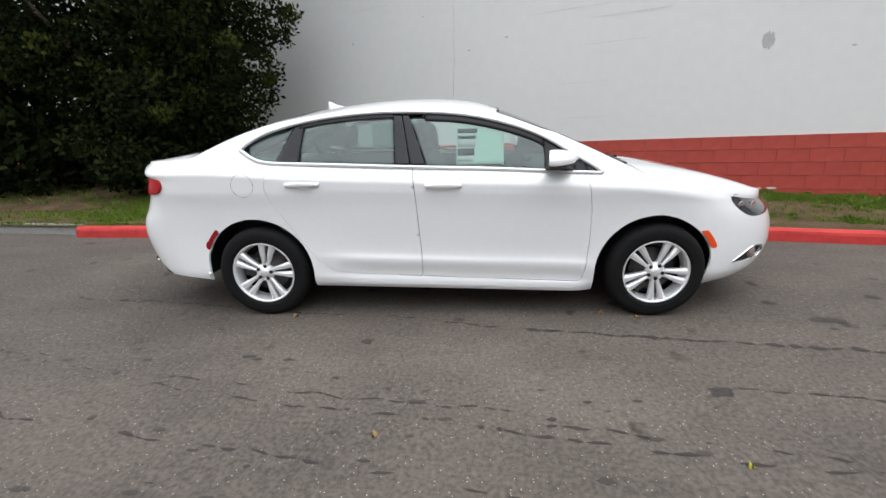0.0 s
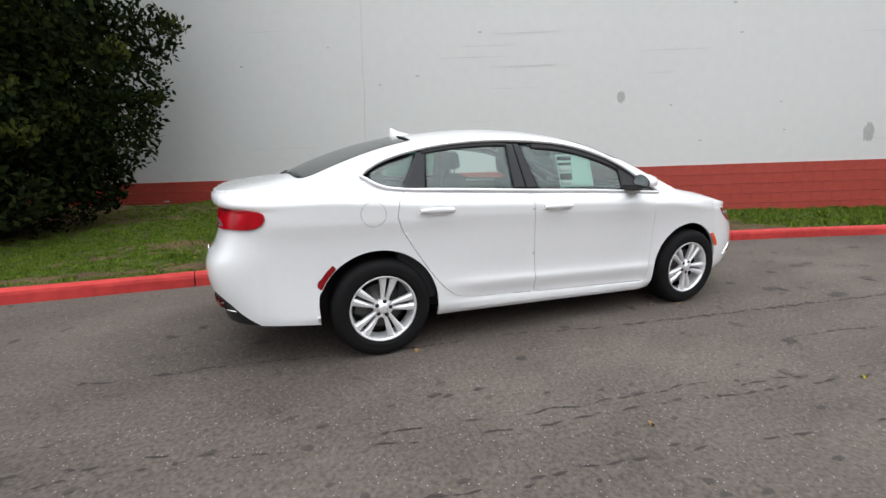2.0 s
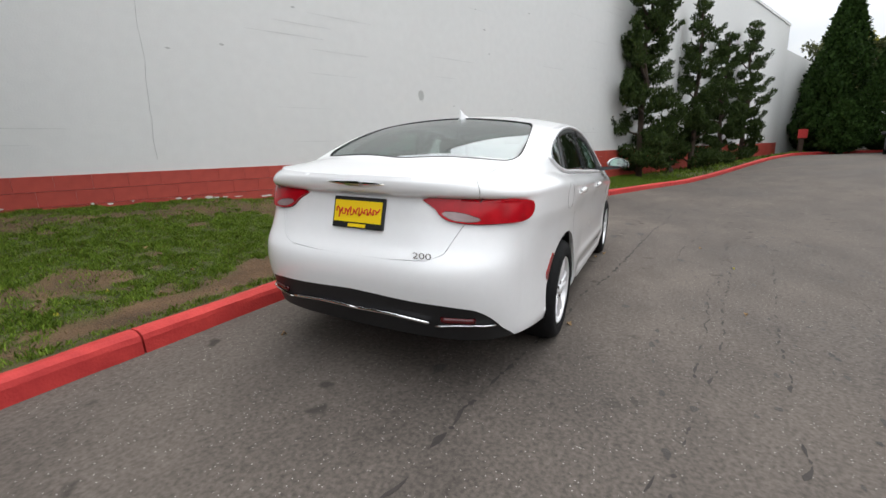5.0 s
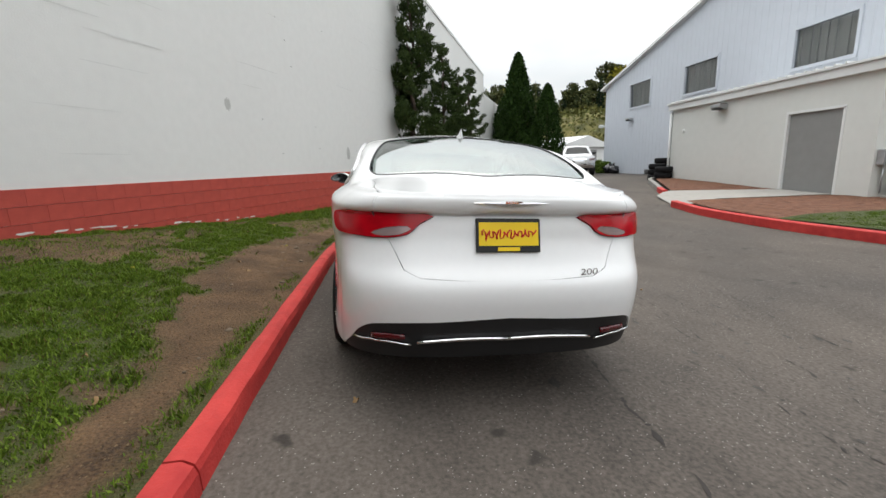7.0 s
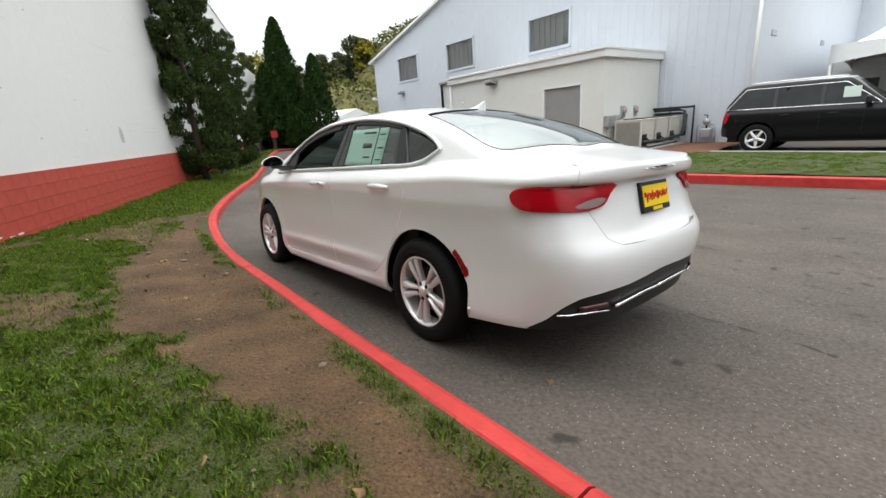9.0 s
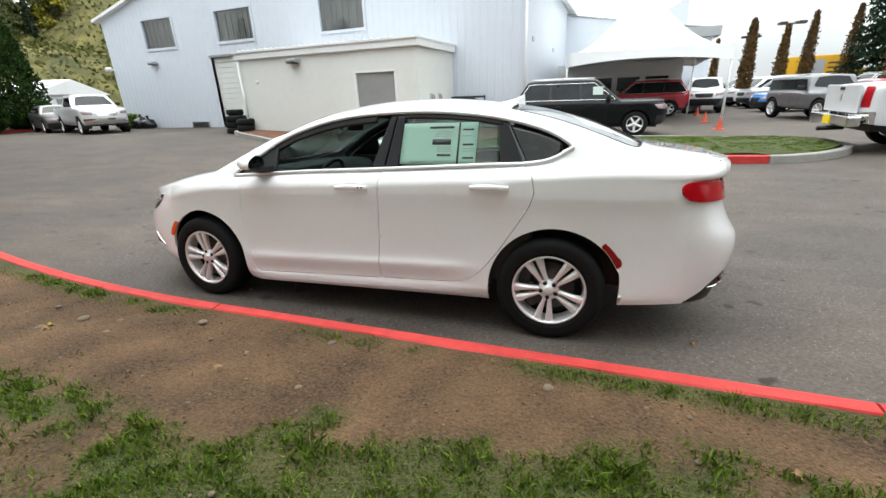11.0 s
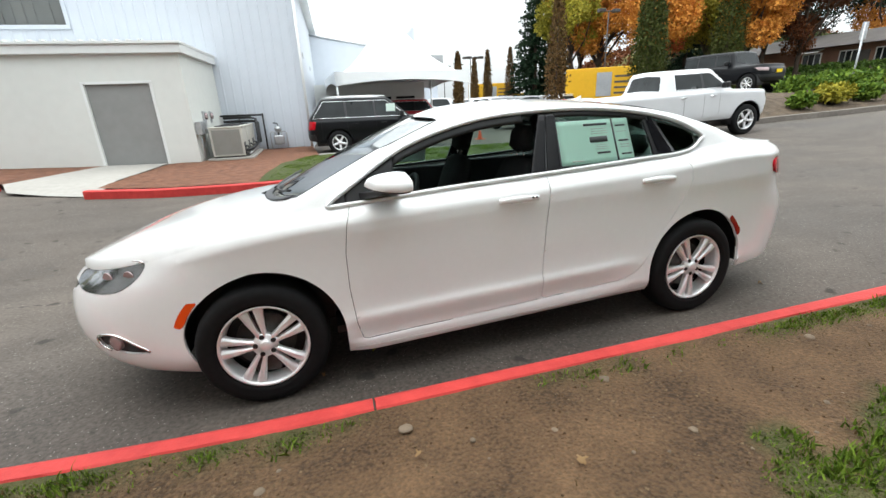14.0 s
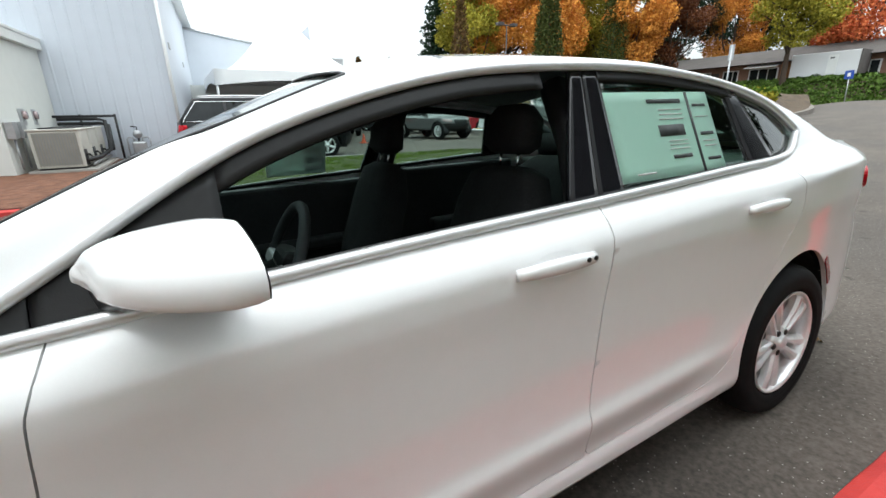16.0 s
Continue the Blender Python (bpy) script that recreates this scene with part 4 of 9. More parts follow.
class Shell:
    """Half a vehicle body (y > 0), mirrored when parts are made of it. x ahead, z up, wheels on z = 0."""

    def __init__(s, rear, front, ra, fa, nr, nf, wide, low, edge, tuck, sill, top, du=0.024, rows=34, tops=36, ends=44):
        s.rear, s.front, s.ra, s.fa, s.nr, s.nf = rear, front, ra, fa, nr, nf
        s.wide, s.low, s.edge, s.tuck, s.sill, s.top = wide, low, edge, tuck, sill, top
        zr = 0.6
        th = np.unique(np.concatenate([np.linspace(0, math.pi / 2, ends), np.arcsin(np.linspace(0, 1, ends // 2) ** 2)]).round(7))[::-1]
        self_r = [("r", t) for t in th]
        mid = [("m", x) for x in np.arange(ra + du, fa - du / 2, (fa - ra) / round((fa - ra) / du))]
        self_f = [("f", t) for t in th[::-1]]
        st = self_r + mid + self_f
        vs_ = np.linspace(0, 1, rows) ** 0.96
        qs = np.linspace(0, 1, tops + 1)[1:] ** 1.25
        P = np.zeros((len(st), rows + tops, 3))
        for i, (kind, t) in enumerate(st):
            xn = s.at(kind, t, zr)[0]
            e, b = float(edge(xn)), float(sill(xn))
            for j, v in enumerate(vs_):
                z = b + (e - b) * v
                P[i, j] = (*s.at(kind, t, z), z)
            ye, xe = P[i, rows - 1, 1], P[i, rows - 1, 0]
            yy = ye * (1 - qs)
            P[i, rows:, 0], P[i, rows:, 1] = xe, yy
            P[i, rows:, 2] = np.maximum(top(np.full(tops, xe), yy), 0)
            P[i, rows:, 2] = np.where(yy > ye - 0.004, e, P[i, rows:, 2])
        s.P, s.st, s.rows = P, st, rows
        # a running measure round the outline that equals x along the flank
        ref = np.array([s.at(k, t, zr) for k, t in st])
        d = np.concatenate([[0], np.cumsum(np.hypot(*np.diff(ref, axis=0).T))])
        i0 = len(self_r) - 1
        s.u = d - d[i0] + ra
        ny = P.shape[1]
        s.xyz = P.reshape(-1, 3).copy()
        s.uu = np.repeat(s.u, ny)
        ii, jj = np.meshgrid(np.arange(P.shape[0] - 1), np.arange(ny - 1), indexing="ij")
        k = (ii * ny + jj).ravel()
        s.loops = [tuple(q) for q in np.stack([k, k + ny, k + ny + 1, k + 1], 1).tolist()]
        s.zone = ["flank" if j_ < rows - 1 else "top" for j_ in jj.ravel()]
        s.owner = ["body"] * len(s.loops)

    def flank(s, x, z):
        """Half width of the flank at x and height z."""
        e = s.edge(x)
        sh = e - 0.09
        t = np.clip((z - sh) / 0.09, 0, 1)
        return s.wide(x) - s.low(z) - s.tuck(x) * t ** 1.7

    def at(s, kind, t, z):
        if kind == "m":
            return t, float(s.flank(t, z))
        si, co = math.sin(t), max(0.0, math.cos(t))
        if kind == "r":
            x = s.ra - (s.ra - float(s.rear(z))) * si ** (2 / float(s.nr(z)))
            return x, float(s.flank(max(x, s.ra - 0.35), z)) * co ** (2 / float(s.nr(z)))
        x = s.fa + (float(s.front(z)) - s.fa) * si ** (2 / float(s.nf(z)))
        return x, float(s.flank(min(x, s.fa + 0.35), z)) * co ** (2 / float(s.nf(z)))

    def on_flank(s, u, z):
        """The point of the flank at the running measure u and height z."""
        i = int(np.clip(np.searchsorted(s.u, u) - 1, 0, len(s.u) - 2))
        w = (u - s.u[i]) / (s.u[i + 1] - s.u[i])
        (k0, t0), (k1, t1) = s.st[i], s.st[i + 1]
        if k0 == k1:
            x, y = s.at(k0, t0 + (t1 - t0) * w, z)
        else:
            a, b = np.array(s.at(k0, t0, z)), np.array(s.at(k1, t1, z))
            x, y = a + (b - a) * w
        return Vector((x, y, z))

    def on_window(s, x, z):
        """The point of the side of the cabin at x and height z."""
        ys = np.linspace(float(s.flank(x, float(s.edge(x)))), 0.2, 220)
        zs = s.top(np.full(220, x), ys)
        zs[0] = float(s.edge(x))
        k = int(np.argmax(zs >= z)) if (zs >= z).any() else int(np.argmax(zs))
        if k == 0:
            return Vector((x, ys[0], z))
        w = (z - zs[k - 1]) / (zs[k] - zs[k - 1] + 1e-9)
        return Vector((x, ys[k - 1] + (ys[k] - ys[k - 1]) * min(1, max(0, w)), z))

    def cut(s, name, poly, domain, keep=()):
        """Give the surface inside a polygon to a panel, splitting the cells along its outline.
        domain: flank (u, z), window (x, z) or top (x, y). keep: panels that are not cut."""
        z = s.xyz[:, 2]
        a = s.uu if domain == "flank" else s.xyz[:, 0]
        b = s.xyz[:, 1] if domain == "top" else z
        bx, bz, d = near_line(a, b, poly)
        d = np.where(inside(a, b, poly), -d, d)
        d[np.abs(d) < 0.0012] = 0.0
        xyz, uu, dd = s.xyz.tolist(), s.uu.tolist(), d.tolist()
        zone = "flank" if domain == "flank" else "top"
        seen = {}

        def between_(i, j):
            key = (i, j) if i < j else (j, i)
            if key not in seen:
                t = dd[key[0]] / (dd[key[0]] - dd[key[1]])
                p, q = xyz[key[0]], xyz[key[1]]
                n = [p[k] + (q[k] - p[k]) * t for k in range(3)]
                u = uu[key[0]] + (uu[key[1]] - uu[key[0]]) * t
                if zone == "flank":
                    n = list(s.on_flank(u, n[2]))
                seen[key] = len(xyz)
                xyz.append(n)
                uu.append(u)
                dd.append(0.0)
            return seen[key]
        loops, zones, owners = [], [], []
        for lp, zn, ow in zip(s.loops, s.zone, s.owner):
            if zn != zone or ow in keep or (domain == "window" and min(xyz[i][1] for i in lp) < 0.40):
                loops.append(lp), zones.append(zn), owners.append(ow)
                continue
            vals = [dd[i] for i in lp]
            if max(vals) <= 0:
                loops.append(lp), zones.append(zn), owners.append(name)
            elif min(vals) >= 0:
                loops.append(lp), zones.append(zn), owners.append(ow)
            else:
                for sign, who in ((-1, name), (1, ow)):
                    out = []
                    n = len(lp)
                    for k in range(n):
                        i, j = lp[k], lp[(k + 1) % n]
                        if dd[i] * sign >= 0:
                            out.append(i)
                        if dd[i] * dd[j] < 0:
                            out.append(between_(i, j))
                    if len(out) > 2:
                        loops.append(tuple(out)), zones.append(zn), owners.append(who)
        s.loops, s.zone, s.owner = loops, zones, owners
        s.xyz, s.uu = np.array(xyz), np.array(uu)

    def mesh(s, name, mat, sides="both", gap=0.0, depth=0.02, lift=0.0):
        """The cells of a panel as a mesh with turned-in edges. sides: both, left or right."""
        quads = [lp for lp, ow in zip(s.loops, s.owner) if ow == name]
        if not quads:
            raise ValueError(name)
        flat = s.xyz
        bm = bmesh.new()
        for sign in ((1, -1) if sides == "both" else ((1,) if sides == "left" else (-1,))):
            made = {}
            for q in quads:
                loop = []
                for k in q:
                    if k not in made:
                        p = flat[k]
                        made[k] = bm.verts.new((p[0], sign * p[1], p[2]))
                    if made[k] not in loop:
                        loop.append(made[k])
                if len(loop) > 2:
                    try:
                        bm.faces.new(loop if sign < 0 else loop[::-1])
                    except ValueError:
                        pass
        bmesh.ops.remove_doubles(bm, verts=bm.verts, dist=0.0006)
        bmesh.ops.dissolve_degenerate(bm, edges=bm.edges, dist=0.0004)
        bm.normal_update()
        rim = [e for e in bm.edges if len(e.link_faces) == 1]
        if gap or lift:
            mv = {}
            for e in rim:
                for v in e.verts:
                    if abs(v.co.y) < 0.002:
                        continue
                    c = sum((f.calc_center_median() for f in v.link_faces), Vector()) / len(v.link_faces) - v.co
                    c -= v.normal * c.dot(v.normal)
                    if c.length > 1e-6:
                        mv[v] = c.normalized() * gap
            for v, c in mv.items():
                v.co += c
            if lift:
                for v in bm.verts:
                    v.co += v.normal * lift
        if depth:
            top_n = {v: v.normal.copy() for e in rim for v in e.verts}
            dup = {}
            for e in rim:
                for v in e.verts:
                    if v not in dup:
                        dup[v] = (bm.verts.new(v.co), bm.verts.new(v.co - top_n[v] * depth))
            for e in rim:
                a, b = e.verts
                f = e.link_faces[0]
                lp = [l for l in f.loops if l.edge == e][0]
                p, q = lp.vert, lp.link_loop_next.vert
                bm.faces.new((dup[q][0], dup[p][0], dup[p][1], dup[q][1]))
        return bm_mesh(name, bm, mat, True)


def patch(name, where, lo, hi, a0, a1, na, nb, mat, lift=0.0, thick=0.004, flip=False, shut=True):
    """A pane or trim piece laid on a surface: where(a, b) gives the point, a runs a0 to a1, b from lo(a) to hi(a)."""
    pts = np.zeros((na + 1, nb + 1, 3))
    for i in range(na + 1):
        a = a0 + (a1 - a0) * i / na
        l, h = lo(a), hi(a)
        for j in range(nb + 1):
            pts[i, j] = where(a, l + (h - l) * j / nb)
    du, dv = np.gradient(pts, axis=0), np.gradient(pts, axis=1)
    n = np.cross(du, dv)
    n /= np.linalg.norm(n, axis=2, keepdims=True) + 1e-12
    if flip:
        n = -n
    outer, inner = pts + n * lift, pts + n * (lift - thick)
    w = nb + 1
    tot = (na + 1) * w
    vs = np.concatenate([outer.reshape(-1, 3), inner.reshape(-1, 3)])
    fs = []
    for i in range(na):
        for j in range(nb):
            k = i * w + j
            q = (k, k + w, k + w + 1, k + 1)
            fs.append(q[::-1] if flip else q)
            q2 = tuple(x + tot for x in q)
            fs.append(q2 if flip else q2[::-1])
    ring = [i * w for i in range(na)] + [na * w + j for j in range(nb)] + [i * w + nb for i in range(na, 0, -1)] + [j for j in range(nb, 0, -1)]
    for a, b in zip(ring, ring[1:] + ring[:1]):
        q = (b, a, a + tot, b + tot)
        fs.append(q[::-1] if flip else q)
    return mesh_of(name, vs, fs, mat, True)


def mirrored(me, name=None):
    """The same mesh reflected to the other side of the vehicle."""
    bm = bmesh.new()
    bm.from_mesh(me)
    for v in bm.verts:
        v.co.y = -v.co.y
    bmesh.ops.reverse_faces(bm, faces=bm.faces)
    out = bpy.data.meshes.new(name or me.name)
    bm.to_mesh(out)
    bm.free()
    for m in me.materials:
        out.materials.append(m)
    return out


# ---- wheels ----
def road_wheel(parent, x, y, z, side, radius=0.334, width=0.215, rim=0.222, spokes="split", alloy="alloy", turn=0.0):
    """tyre, alloy rim with spokes, hub, lug nuts, brake disc. side: +1 left, -1 right; y is the outer face."""
    w = part("wheel", lathe("tyre", [(rim * 0.985, -width * 0.93), (rim * 1.02, -width * 0.97), (rim * 1.20, -width * 1.0), (radius * 0.955, -width * 0.95), (radius * 0.992, -width * 0.86), (radius, -width * 0.75),
                                     (radius, -width * 0.26), (radius * 0.992, -width * 0.15), (radius * 0.955, -width * 0.045), (rim * 1.36, 0.004), (rim * 1.22, 0.008), (rim * 1.15, 0.004), (rim * 1.10, 0.008), (rim * 1.035, -0.006), (rim * 0.985, -0.02)], "tyre", 56),
             parent, at=Matrix.Translation((x, y, z)) @ (Matrix.Identity(4) if side > 0 else Matrix.Rotation(math.pi, 4, "Z")) @ Matrix.Rotation(turn, 4, "Y"))
    w["label"] = "black tyre on a silver split-spoke alloy wheel"
    part("rim", lathe("rim", [(rim * 1.0, -0.012), (rim * 1.015, -0.004), (rim * 0.985, 0.001), (rim * 0.945, -0.010), (rim * 0.93, -0.03), (rim * 0.90, -0.08), (rim * 0.89, -0.10)], alloy, 56), w)
    part("brake_disc", lathe("brake_disc", [(0.0, -0.075), (0.07, -0.075), (0.075, -0.095), (rim * 0.68, -0.095), (rim * 0.68, -0.12), (0, -0.12)], "disc", 40), w)
    bm = bmesh.new()
    box_bm(bm, rim * 0.36, rim * 0.80, -0.14, -0.075, -0.075, 0.075, 0.012)
    part("caliper", bm_mesh("caliper", bm, "disc"), w)
    part("backing", lathe("backing", [(0, -0.15), (rim * 0.88, -0.15)], "black", 24), w)
    bm = bmesh.new()
    count = 10 if spokes == "split" else (5 if spokes == "five" else 7)
    for k in range(count):
        if spokes == "split":
            base = 2 * math.pi * (k // 2) / 5 + math.pi / 2
            sg = 1 if k % 2 else -1
            wi, wo = 0.024, 0.052
        else:
            base = 2 * math.pi * k / count + math.pi / 2
            sg = 0
            wi, wo = 0.055 * (1.2 if spokes == "five" else 0.7), 0.045 * (1.2 if spokes == "five" else 0.7)
        rows = []
        for t, wd, h in ((0.20, wi, -0.020), (0.40, wi * 1.05, -0.016), (0.7, (wi + wo) / 2, -0.010), (0.97, wo, -0.012)):
            a = base + sg * (0.0125 + 0.0265 * (t - 0.2) / 0.77) * (rim / 0.222) / (rim * t)
            c = Vector((rim * t * math.cos(a), 0, rim * t * math.sin(a)))
            s_ = Vector((-math.sin(a), 0, math.cos(a)))
            rows.append([bm.verts.new(c + s_ * wd * o + Vector((0, hh, 0))) for o, hh in ((-0.5, h - 0.034), (-0.5, h - 0.010), (-0.20, h), (0.20, h), (0.5, h - 0.010), (0.5, h - 0.034))])
        for r0, r1 in zip(rows, rows[1:]):
            for i in range(5):
                bm.faces.new((r0[i], r1[i], r1[i + 1], r0[i + 1]))
            bm.faces.new((r0[5], r1[5], r1[0], r0[0]))
    bmesh.ops.recalc_face_normals(bm, faces=bm.faces)
    part("spokes", bm_mesh("spokes", bm, alloy), w)
    part("hub", lathe("hub", [(0.064, -0.05), (0.066, -0.030), (0.060, -0.021), (0.034, -0.018), (0.031, -0.008), (0.026, -0.004), (0, -0.003)], alloy, 28), w)
    nut = lathe("lug_nut", [(0.0135, -0.03), (0.0135, -0.009), (0.009, -0.006), (0, -0.006)], "black", 8)
    for k in range(5):
        a = 2 * math.pi * k / 5 + math.pi / 2
        part("lug_nut", nut, w, at=pose(0.0485 * math.cos(a), -0.008, 0.0485 * math.sin(a)))
    return w


# ---- the white sedan ----
tilt_up = Vector((-0.011, 0.053, 1)).normalized()
CAR_M = tilt_up.rotation_difference(Vector((0, 0, 1))).to_matrix().to_4x4()
sedan = tagged(empty("sedan", CAR_M), "white four-door sedan parked close beside the red kerb", "car")

s_edge = curve((-2.46, 1.086), (-2.36, 1.090), (-2.2, 1.098), (-2.0, 1.109), (-1.7, 1.115), (-1.4, 1.10), (-1.18, 1.083), (-0.3, 1.045), (0.4, 1.02), (0.87, 0.998), (1.1, 0.982), (1.37, 0.950), (1.6, 0.908), (1.8, 0.862), (2.0, 0.815), (2.2, 0.775), (2.42, 0.752))
s_wide = curve((-2.2, 0.842), (-1.9, 0.876), (-1.6, 0.910), (-1.2, 0.928), (0, 0.928), (0.9, 0.925), (1.3, 0.923), (1.6, 0.905), (1.9, 0.87))
s_tuck = curve((-2.3, 0.075), (-1.9, 0.105), (-1.5, 0.105), (-1.2, 0.085), (-0.3, 0.068), (0.87, 0.066), (1.2, 0.05), (2.0, 0.05))
s_sill = curve((-2.46, 0.285), (-2.15, 0.285), (-1.82, 0.268), (-1.3, 0.236), (-0.9, 0.222), (0, 0.205), (0.95, 0.185), (1.75, 0.195), (2.0, 0.235), (2.2, 0.235), (2.42, 0.225))
s_rear = curve((0.20, -2.345), (0.30, -2.375), (0.42, -2.408), (0.52, -2.432), (0.60, -2.442), (0.67, -2.432), (0.76, -2.380), (0.86, -2.344), (0.94, -2.328), (0.975, -2.318), (0.992, -2.314), (1.006, -2.348), (1.03, -2.366), (1.065, -2.370), (1.085, -2.358), (1.11, -2.31))
s_front = curve((0.20, 2.24), (0.30, 2.345), (0.40, 2.40), (0.50, 2.415), (0.60, 2.41), (0.70, 2.375), (0.77, 2.31), (0.9, 2.2))
hood_mid = curve((0.9, 1.012), (1.27, 1.010), (1.45, 0.998), (1.65, 0.972), (1.85, 0.932), (2.05, 0.876), (2.2, 0.822), (2.33, 0.770), (2.42, 0.752))
deck_mid = curve((-2.46, 1.086), (-2.40, 1.088), (-2.36, 1.092), (-2.30, 1.101), (-2.2, 1.117), (-2.05, 1.141), (-1.9, 1.166), (-1.6, 1.19))
roof_mid = curve((-1.5, 1.42), (-1.0, 1.484), (-0.7, 1.512), (-0.35, 1.514), (0, 1.502), (0.3, 1.458), (0.6, 1.37))
belt_y = curve((-2.0, 0.79), (-1.7, 0.80), (-1.4, 0.815), (-1.2, 0.838), (-0.3, 0.860), (0.87, 0.858), (1.3, 0.86))


s_lean = curve((-1.9, 1.75), (-1.5, 1.95), (-1.1, 2.35), (-0.6, 2.5), (0.2, 2.5), (0.7, 2.3), (1.1, 2.1))


def sedan_top(x, y):
    x, y = np.asarray(x, float), np.abs(np.asarray(y, float))
    e = s_edge(x)
    yo = np.maximum(s_wide(x) - s_tuck(x), 0.3)
    r = np.clip(y / yo, 0, 1)
    mid = np.where(x > 0, hood_mid(x), deck_mid(x))
    body = e + np.maximum(mid - e, 0) * (1 - r ** 5.0) * (step(0.7, 1.05, x) + step(-1.4, -1.8, x))
    side = e + (s_wide(x) - s_tuck(x) - y) * s_lean(x) + 0.2 * np.clip(s_wide(x) - s_tuck(x) - y, 0, 1) ** 2
    roof = roof_mid(x) - 0.17 * y * y
    screen = 1.442 - 0.390 * (x - 0.30) - 0.052 * np.clip(x - 0.3, 0, 2) ** 2 - 0.06 * y * y
    d = np.clip(-1.0 - x, -1, 2)
    back = 1.458 - 0.13 * d - 0.205 * d * d * np.sign(d).clip(0) - 0.13 * y * y
    g = smin(smin(roof, side, 0.07), np.where(x > -0.3, screen, back), 0.035)
    return smax(body, g, np.where(x > 0, 0.010, 0.03))


door_low = curve((0.17, 0.10), (0.205, 0.060), (0.235, 0.030), (0.262, 0.022), (0.298, 0.023), (0.308, 0.031), (0.33, 0.031), (0.352, 0.028), (0.418, 0.013), (0.436, 0.012), (0.47, 0.022), (0.54, 0.026), (0.64, 0.022), (0.80, 0.013), (0.895, 0.002), (0.912, 0.0), (1.2, 0.0))
s_low = curve((0.17, 0.10), (0.21, 0.06), (0.26, 0.022), (0.32, 0.008), (0.40, 0.012), (0.60, 0.020), (0.80, 0.013), (0.885, 0.002), (0.905, 0.0), (1.2, 0.0))


class SedanShell(Shell):
    """The flank with a rising crease along the doors above the sill."""
    def flank(s, x, z):
        w = step(-1.05, -0.62, x) * step(1.04, 0.80, x)
        t = np.clip((z - s.edge(x) + 0.09) / 0.09, 0, 1)
        lo = door_low(z + 0.030 * (np.clip(x, -1.0, 1.0) + 0.55)) * w + s.low(z) * (1 - w)
        return s.wide(x) - lo - s.tuck(x) * t ** 1.7


SD = SedanShell(s_rear, s_front, -1.75, 1.35, curve((0.3, 3.5), (0.5, 4.0), (0.7, 4.1), (0.88, 3.7), (1.1, 3.4)), curve((0.25, 2.6), (0.5, 2.75), (0.68, 2.6), (0.8, 2.35)), s_wide, s_low, s_edge, s_tuck, s_sill, sedan_top, rows=66)


def arch(cx, r, cz=0.325):
    return [(cx + r * math.cos(a), cz + r * math.sin(a) * (1.0 if a < math.pi else 1)) for a in np.linspace(0, math.pi, 40)] + [(cx - r, -0.1), (cx + r, -0.1)]


DLO = rounded([(0.962, 1.008), (0.82, 1.098), (0.63, 1.212), (0.447, 1.291), (0.184, 1.361), (-0.085, 1.396), (-0.477, 1.406), (-0.795, 1.386), (-1.074, 1.343), (-1.312, 1.274), (-1.455, 1.190), (-1.43, 1.158), (-1.34, 1.112), (-1.20, 1.090),
               (-0.90, 1.080), (-0.3, 1.055), (0.3, 1.033), (0.86, 1.002)], 5)
R_DOOR = [(-1.185, 1.10), (-1.252, 1.024), (-1.267, 0.93), (-1.24, 0.85), (-1.181, 0.752), (-1.047, 0.549), (-0.985, 0.47), (-0.921, 0.402), (-0.875, 0.368), (-0.825, 0.346), (-0.75, 0.332), (-0.663, 0.324), (-0.221, 0.304), (-0.222, 0.458), (-0.237, 0.66), (-0.253, 0.892), (-0.276, 1.12)]
F_DOOR = [(-0.276, 1.12), (-0.253, 0.892), (-0.237, 0.66), (-0.222, 0.458), (-0.221, 0.304), (0.3, 0.283), (0.868, 0.262), (0.894, 0.368), (0.91, 0.567), (0.908, 0.759), (0.887, 0.907), (0.835, 1.06)]
def ring_part(cx, r0, r1, a0, a1, cz=0.325):
    aa = np.radians(np.linspace(a0, a1, 9))
    return [(cx + r1 * math.cos(a), cz + r1 * math.sin(a)) for a in aa] + [(cx + r0 * math.cos(a), cz + r0 * math.sin(a)) for a in aa[::-1]]


SD.cut("arch", arch(-1.388, 0.395), "flank")
SD.cut("arch", arch(1.352, 0.398), "flank")
SD.cut("rear_marker", ring_part(-1.388, 0.400, 0.434, 132, 155), "flank")
SD.cut("front_marker", ring_part(1.352, 0.403, 0.446, 43, 22), "flank")
SD.cut("sill", [(-0.99, 0.20), (-0.99, 0.262), (-0.9, 0.258), (0.0, 0.238), (0.935, 0.218), (0.955, 0.15), (-0.9, 0.15)], "flank", ("arch",))
SD.cut("rear_door", R_DOOR, "flank", ("arch",))
SD.cut("front_door", F_DOOR, "flank", ("arch",))


def u_of(y, z, rear=True):
    """The running measure at which the outline has the half width y."""
    n = len(SD.u)
    ids = range(0, n // 3) if rear else range(n - 1, 2 * n // 3, -1)
    best = min(ids, key=lambda i: abs(SD.at(*SD.st[i], z)[1] - y))
    return float(SD.u[best])


def u_at_x(x, z):
    """The running measure at which the outline at height z reaches x."""
    a, b = (float(SD.u[0]), -1.0) if x < 0 else (1.0, float(SD.u[-1]))
    for _ in range(40):
        m = (a + b) / 2
        if SD.on_flank(m, z).x < x:
            a = m
        else:
            b = m
    return (a + b) / 2




